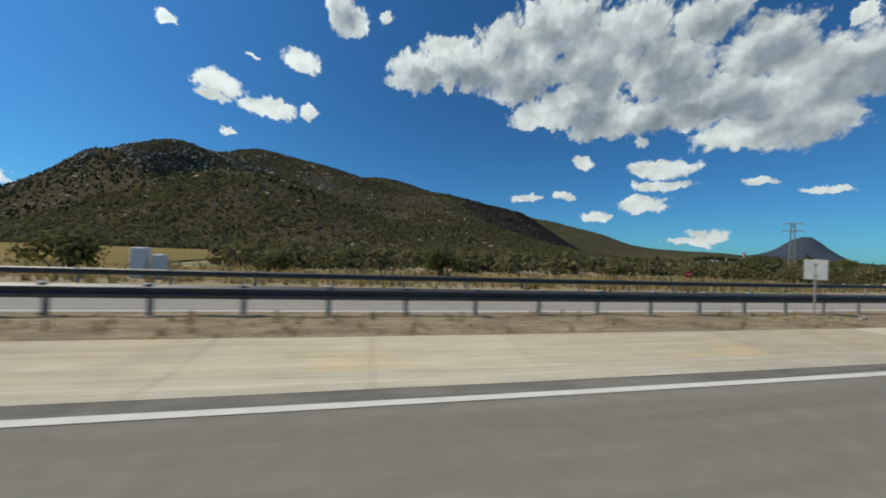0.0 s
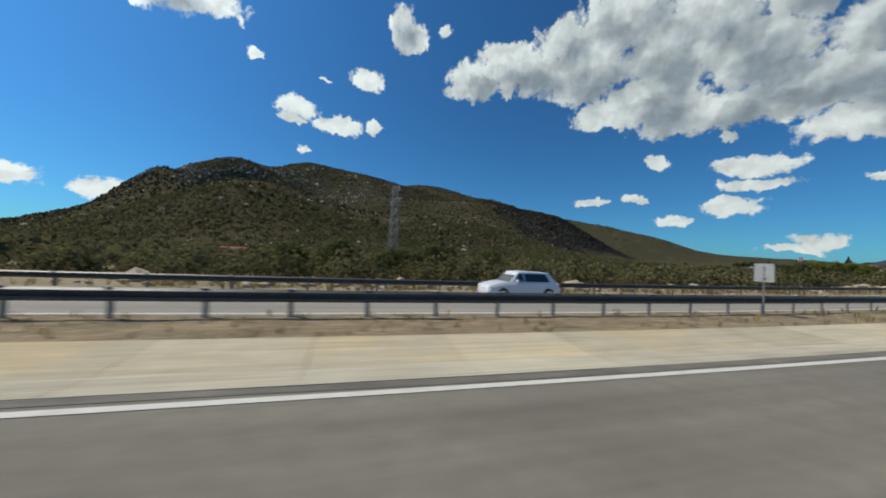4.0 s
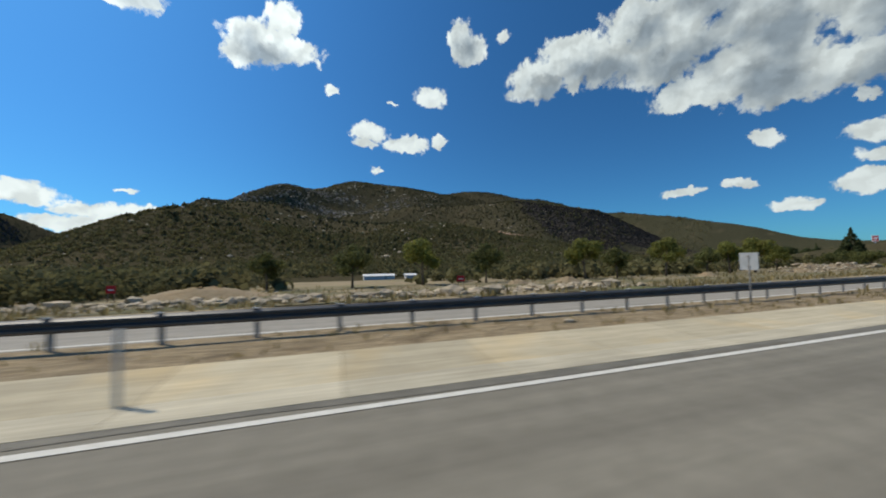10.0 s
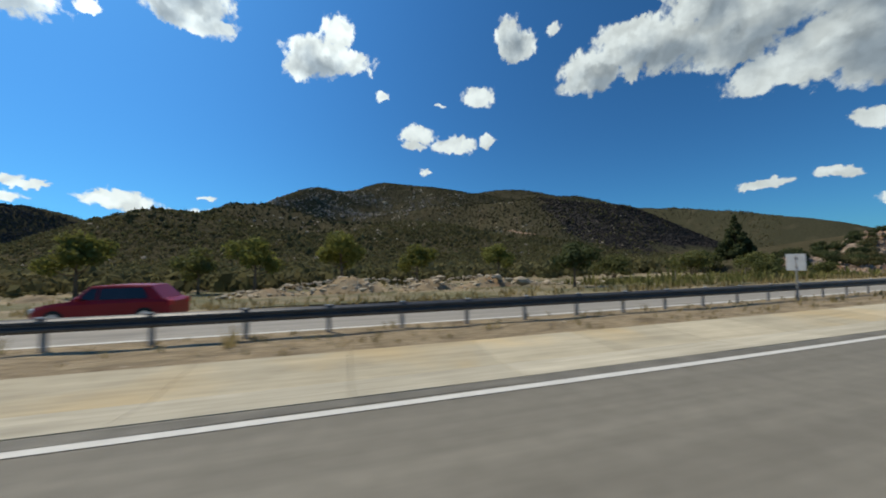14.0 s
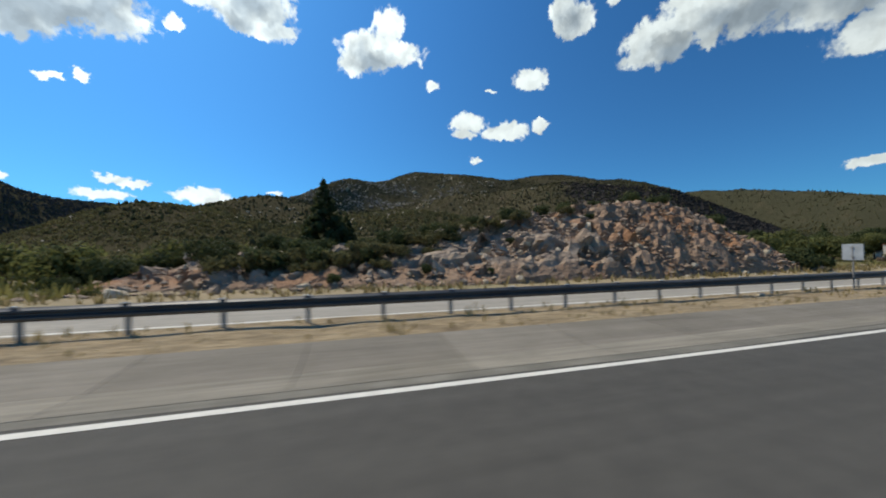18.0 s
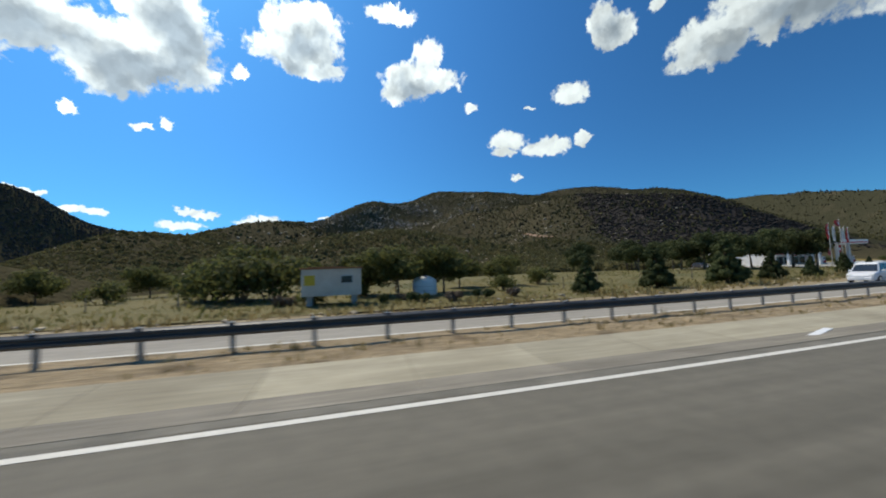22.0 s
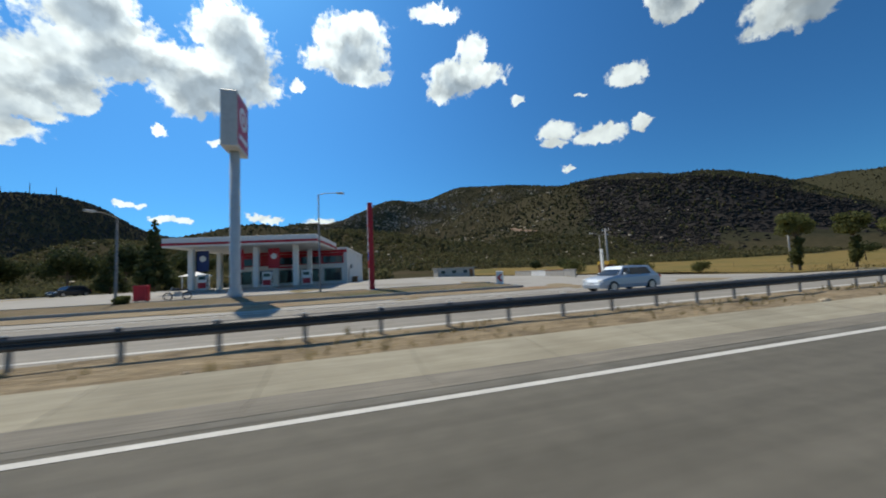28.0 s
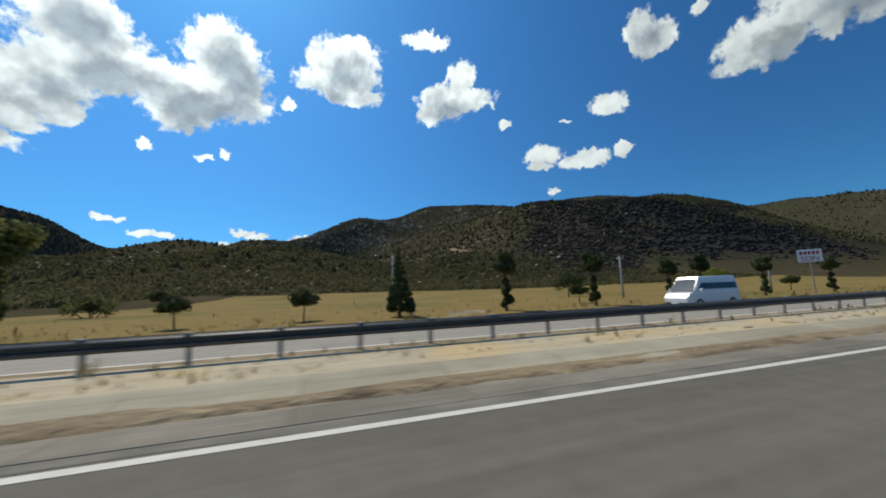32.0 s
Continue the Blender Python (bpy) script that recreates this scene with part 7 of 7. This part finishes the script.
def walls():
    t = thing("boundary_wall", "low grey concrete wall painted with unreadable red and blue lettering", "wall", place(671.0, 34.6, 78))
    for k in range(8):
        p = part("panel", Shape().box(1.6 + k * 3.2, 0, -0.9, 3.1, 0.18, 1.85, c=0.02), "sign_white" if k in (3, 4) else "kerb", t)
        x0 = 1.6 + k * 3.2
        if k in (1, 2):
            part("painted_band", Shape().box(x0, -0.094, 0.62, 3.06, 0.008, 0.32), "rust", p, "dark red painted band")
            part("painted_field", Shape().box(x0, -0.094, -0.1, 3.06, 0.008, 0.71), "letter_grey", p, "faded violet-grey painted field")
            for q in range(5):
                part("letter_bar", Shape().box(x0 - 1.24 + q * 0.6, -0.102, 0.05 + 0.04 * (q % 2), 0.36 + 0.05 * (q % 3), 0.006, 0.46), "sign_white", p)
        if k in (3, 4):
            for q in range(3):
                part("letter_bar", Shape().box(x0 + (0.12 if q == 1 else 0), -0.096, 0.10 + 0.27 * q, 2.8 - 0.25 * q, 0.012, 0.13), "sign_blue", p)
        part("coping", Shape().box(x0, 0, 0.95, 3.16, 0.26, 0.1, c=0.02), "rust" if k in (1, 2) else "kerb", p)
    g = thing("roadside_hut", "low pale block-built hut with small windows behind the wall", "hut", place(664, 61, 0) @ Matrix.Diagonal((0.8, 0.8, 0.72, 1)))
    w = part("wall", Shape().box(0, 0, -0.4, 9.0, 4.0, 2.7), "wall_paint", g)
    part("roof", Shape().box(0, 0, 2.3, 9.5, 4.5, 0.16, c=0.03), "kerb", g)
    for x in (-3.2, -0.6, 2.2):
        f = part("window", Shape().box(x, -2.01, 0.9, 1.1, 0.08, 0.9), "sign_grey", w)
        part("pane", Shape().box(x, -2.06, 0.97, 0.95, 0.03, 0.76), "glass_dark", f)
    part("door", Shape().box(3.7, -2.02, 0, 0.85, 0.06, 1.9), "rust", w)
    k = thing("yellow_kiosk", "small rust-red kiosk with a yellow awning beside the exit", "kiosk", place(673.2, 32.0, 10) @ Matrix.Diagonal((0.78, 0.78, 0.9, 1)))
    part("body", Shape().box(0, 0, -0.2, 1.7, 1.5, 1.9, c=0.03), "rust", k)
    part("counter", Shape().box(0, -0.82, 0.85, 1.5, 0.3, 0.06), "kerb", k)
    part("hatch", Shape().box(0, -0.76, 0.95, 1.2, 0.04, 0.6), "glass_dark", k)
    part("awning", Shape().prism([(-0.95, 1.68), (0.95, 1.68), (0.8, 2.15), (-0.8, 2.1)], -1.15, 0.8), "awning_yellow", k)


walls()


def mast(x, y, z, height, label):
    t = thing("radio_mast", label, "mast", Matrix.Translation((x, y, z)), "masts on the far hill")
    part("shaft", Shape().tube([(0, 0, -8), (0, 0, height * 0.6), (0, 0, height)], [1.6, 1.1, 0.6], 6), "galv_post", t)
    part("drum", Shape().tube([(-2.2, 0, height * 0.72), (2.2, 0, height * 0.72)], [1.5, 1.5], 8), "sign_grey", t)
    part("drum", Shape().tube([(0, -2.0, height * 0.52), (0, 2.0, height * 0.52)], [1.3, 1.3], 8), "sign_grey", t)


mast(-1384, 204, 361, 44, "slim radio mast on top of the far wooded hill")
mast(-1442, 265, 374, 36, "shorter radio mast on the far wooded hill")


# ---------------------------------------------------------------- vehicles
mat("car_white", (0.72, 0.73, 0.74), (0.68, 0.69, 0.70), 1, 0.25, spec=0.6)
mat("car_red", (0.31, 0.008, 0.013), (0.28, 0.007, 0.011), 1, 0.3, spec=0.35)
mat("car_silver", (0.50, 0.56, 0.62), (0.46, 0.52, 0.58), 1, 0.25, metal=0.3, spec=0.6)
mat("car_dark", (0.03, 0.032, 0.036), (0.04, 0.042, 0.046), 1, 0.25, spec=0.6)


def loft(sections, smooth=True):
    """Skins rings of the same number of points."""
    n = len(sections[0])
    vs = [p for s in sections for p in s]
    fs = [(k * n + i, k * n + (i + 1) % n, k * n + n + (i + 1) % n, k * n + n + i) for k in range(len(sections) - 1) for i in range(n)]
    fs += [tuple(range(n - 1, -1, -1)), tuple((len(sections) - 1) * n + i for i in range(n))]
    return Shape().add(vs, fs)


def vehicle(name, label, category, m, paint, length, width, height, hood, rear, belt, group="", van=False):
    """A car that faces -x. hood: where the windscreen starts, rear: where the tail glass ends, as shares of its length."""
    t = thing(name, label, category, m, group)
    L, W, H = length, width / 2, height
    body_x = [0.0, 0.04, 0.12, hood * 0.9, 0.5, 0.8, 0.95, 0.995]
    top = [belt * 0.62, belt * 0.80, belt * 0.90, belt * 0.985, belt * 1.0, belt * 1.02, belt * 1.0, belt * 0.86]
    if van:
        top = [belt * 0.66, belt * 0.86, belt * 0.97, belt, belt, belt, belt, belt * 0.96]
    wid = [0.80, 0.93, 0.98, 1.0, 1.0, 1.0, 0.97, 0.88]
    secs = []
    for fx, z, w in zip(body_x, top, wid):
        x, y = (fx - 0.5) * L, W * w
        secs.append([(x, -y * 0.94, 0.22), (x, -y, 0.42), (x, -y, z - 0.12), (x, -y * 0.93, z), (x, y * 0.93, z), (x, y, z - 0.12), (x, y, 0.42), (x, y * 0.94, 0.22)])
    part("body", loft(secs), paint, t)
    gx = [hood, hood + 0.13 if not van else hood + 0.09, 0.56, rear - 0.10, rear]
    gz = [belt - 0.02, H - 0.03, H, H - 0.04, belt + (0.02 if not van else 0.05)]
    if van:
        gx, gz = [hood, hood + 0.15, 0.5, rear - 0.012, rear], [belt - 0.02, H - 0.04, H, H - 0.01, belt]
    secs, glass = [], []
    for fx, z in zip(gx, gz):
        x = (fx - 0.5) * L
        k = 0.93 - 0.17 * (z - belt) / (H - belt)
        secs.append([(x, -W * 0.93, belt - 0.06), (x, -W * k, z - 0.05), (x, -W * k * 0.93, z), (x, W * k * 0.93, z), (x, W * k, z - 0.05), (x, W * 0.93, belt - 0.06)])
    part("cabin", loft(secs), paint, t)
    # windows lie a little proud of the cabin
    for sy in (-1, 1):
        spans = ((hood + 0.065, 0.455), (0.475, rear - 0.10)) if not van else ((hood + 0.075, hood + 0.215), (hood + 0.222, 0.60), (0.607, 0.79), (0.797, rear - 0.03))
        for a, b in spans:
            xa, xb = (a - 0.5) * L, (b - 0.5) * L
            z0, z1 = (belt + 0.10, H - 0.42) if van else (belt + 0.03, H - 0.13)
            y0, y1 = sy * (W * 0.935 + 0.005), sy * (W * (0.93 - 0.17 * (z1 - belt) / (H - belt)) + 0.012)
            slant = (0.42 if van else 0.28) if (a == spans[0][0]) else 0.0
            tail = 0.22 if (b == spans[-1][1] and not van) else 0.0
            q = [(xa, y0, z0), (xb, y0, z0), (xb - tail, y1, z1), (xa + slant, y1, z1)]
            q2 = [(x, y - sy * 0.02, z) for x, y, z in q]
            part("side_window", Shape().add(q + q2, [(0, 1, 2, 3), (7, 6, 5, 4), (0, 4, 5, 1), (1, 5, 6, 2), (2, 6, 7, 3), (3, 7, 4, 0)]), "glass_dark", t)
    x0, x1 = (hood - 0.5) * L - 0.03, (gx[1] - 0.5) * L - 0.03
    ws = [(x0, -W * 0.82, belt + 0.03), (x0, W * 0.82, belt + 0.03), (x1, W * 0.70, H - 0.09), (x1, -W * 0.70, H - 0.09)]
    part("windscreen", Shape().add(ws + [(x + 0.02, y, z - 0.02) for x, y, z in ws], [(0, 3, 2, 1), (4, 5, 6, 7), (0, 1, 5, 4), (1, 2, 6, 5), (2, 3, 7, 6), (3, 0, 4, 7)]), "glass_dark", t)
    r = 0.31 if not van else 0.34
    for fx in (0.18, 0.81):
        for sy in (-1, 1):
            x, y = (fx - 0.5) * L, sy * (W - 0.10)
            w = part("wheel", Shape().tube([(x, y - sy * 0.1, r), (x, y + sy * 0.115, r)], r, 18), "rubber", t, "black tyre")
            part("rim", Shape().tube([(x, y + sy * 0.10, r), (x, y + sy * 0.125, r)], r * 0.62, 12), "chrome", w)
    for sy in (-1, 1):
        part("headlight", Shape().box((0.035 - 0.5) * L, sy * W * 0.72, belt * 0.60, 0.22, 0.34, 0.16, c=0.03), "lamp_lens", t)
        part("tail_light", Shape().box((0.985 - 0.5) * L, sy * W * 0.78, belt * 0.72, 0.12, 0.24, 0.2, c=0.02), "sign_red", t)
        part("mirror", Shape().box((hood + 0.08 - 0.5) * L, sy * (W + 0.09), belt, 0.12, 0.2, 0.14, c=0.03), paint, t)
    part("bumper", Shape().box((0.012 - 0.5) * L, 0, 0.28, 0.2, W * 1.6, 0.22, c=0.05), "rubber" if van else paint, t)
    part("plate_bar", Shape().box((-0.012 - 0.5) * L, 0, 0.40, 0.02, 0.5, 0.11), "sign_white", t)
    return t


vehicle("minibus", "white panel minibus with dark side windows on the oncoming road", "minibus", place(174.5, 14.3), "car_white", 6.3, 2.0, 2.5, 0.15, 0.985, 1.2, van=True)
vehicle("red_car", "red hatchback on the oncoming road", "car", place(320.6, 16.3), "car_red", 4.3, 1.78, 1.48, 0.27, 0.93, 0.92)
vehicle("white_car", "white compact van with side windows on the oncoming road", "car", place(557.65, 16.4), "car_white", 4.2, 1.78, 1.76, 0.22, 0.97, 0.98)
vehicle("silver_car", "silver-blue hatchback on the oncoming road", "car", place(659.9, 16.2), "car_silver", 4.3, 1.78, 1.46, 0.27, 0.93, 0.92)
vehicle("minibus", "old white minibus with dark windows on the oncoming road", "minibus", place(754.6, 15.6), "car_white", 4.5, 1.8, 2.05, 0.12, 0.98, 1.15, van=True)
vehicle("dark_car", "black tall-bodied car on the oncoming road", "car", place(71.6, 16.2), "car_dark", 4.5, 1.84, 1.7, 0.24, 0.96, 1.0)
vehicle("white_hatchback", "small white hatchback on the oncoming road", "car", place(101.5, 16.3), "car_white", 4.1, 1.75, 1.47, 0.27, 0.93, 0.92)
vehicle("parked_car", "dark parked car behind the forecourt", "car", place(606, 58, 70), "car_dark", 4.2, 1.75, 1.45, 0.27, 0.93, 0.92)


def motorcycle():
    t = thing("motorcycle", "parked black motorcycle on the forecourt", "motorcycle", place(630.8, 31.8, 10))
    for x in (-0.62, 0.62):
        ring = [(x + 0.28 * math.cos(a), 0, 0.3 + 0.28 * math.sin(a)) for a in (2 * math.pi * k / 14 for k in range(15))]
        part("wheel", Shape().tube(ring, 0.045, 6, False), "rubber", t)
    part("frame", Shape().tube([(-0.62, 0, 0.3), (-0.42, 0, 0.95), (0.1, 0, 0.7), (0.62, 0, 0.3)], 0.035, 6), "chrome", t)
    part("engine", Shape().box(0, 0, 0.28, 0.45, 0.28, 0.36, c=0.05), "sign_grey", t)
    part("tank", Shape().box(-0.12, 0, 0.72, 0.5, 0.26, 0.22, c=0.07), "car_dark", t)
    part("saddle", Shape().box(0.38, 0, 0.74, 0.6, 0.24, 0.12, c=0.04), "rubber", t)
    part("handlebar", Shape().tube([(-0.38, -0.34, 1.02), (-0.44, 0, 0.98), (-0.38, 0.34, 1.02)], 0.018, 6), "chrome", t)


motorcycle()


def end_sign():
    t = thing("works_end_sign", "white board with red lettering on a tall pole", "road sign", place(784.5, 24.0, -58))
    part("post", Shape().tube([(0, 0.1, -0.4), (0, 0.1, 5.3)], 0.06, 8), "galv_post", t)
    b = part("board", Shape().box(0, 0.02, 3.7, 2.0, 0.05, 1.45, c=0.01), "sign_white", t)
    for k in range(5):
        part("letter_bar", Shape().box(-0.66 + k * 0.33, -0.01, 4.58, 0.22, 0.012, 0.34), "red_paint", b)
    cu = bpy.data.curves.new("word", "FONT")
    cu.body = "SON"
    cu.size, cu.align_x, cu.extrude = 0.72, "CENTER", 0.006
    tmp = bpy.data.objects.new("word", cu)
    me = bpy.data.meshes.new_from_object(tmp)
    bpy.data.objects.remove(tmp)
    me.materials.clear()
    me.materials.append(MAT["red_paint"])
    part("word", me, "red_paint", b, at=Matrix.Translation((0, -0.02, 3.85)) @ Matrix.Rotation(radians(90), 4, "X"))


end_sign()

# spilled earth over the channel where the median narrows
_earth = ribbon("spilled_earth", [5.58, 5.8, 6.05, 6.3, 6.6], 708, 1100, 1.5, "dry_earth", 0.006, "brown earth washed into the drain channel", "earth", wobble=0.12, rough=0.02)
for _i, _v in enumerate(_earth.data.vertices):
    _v.co.z += (-0.07, 0.0, 0.012, 0.02, -0.05)[_i % 5]
ribbon("median_slab", [7.1, 8.2, 9.3], 690, 1100, 3, "concrete", 0.065, "pale concrete slab beneath the guard rail", "concrete slab", wobble=0.1)
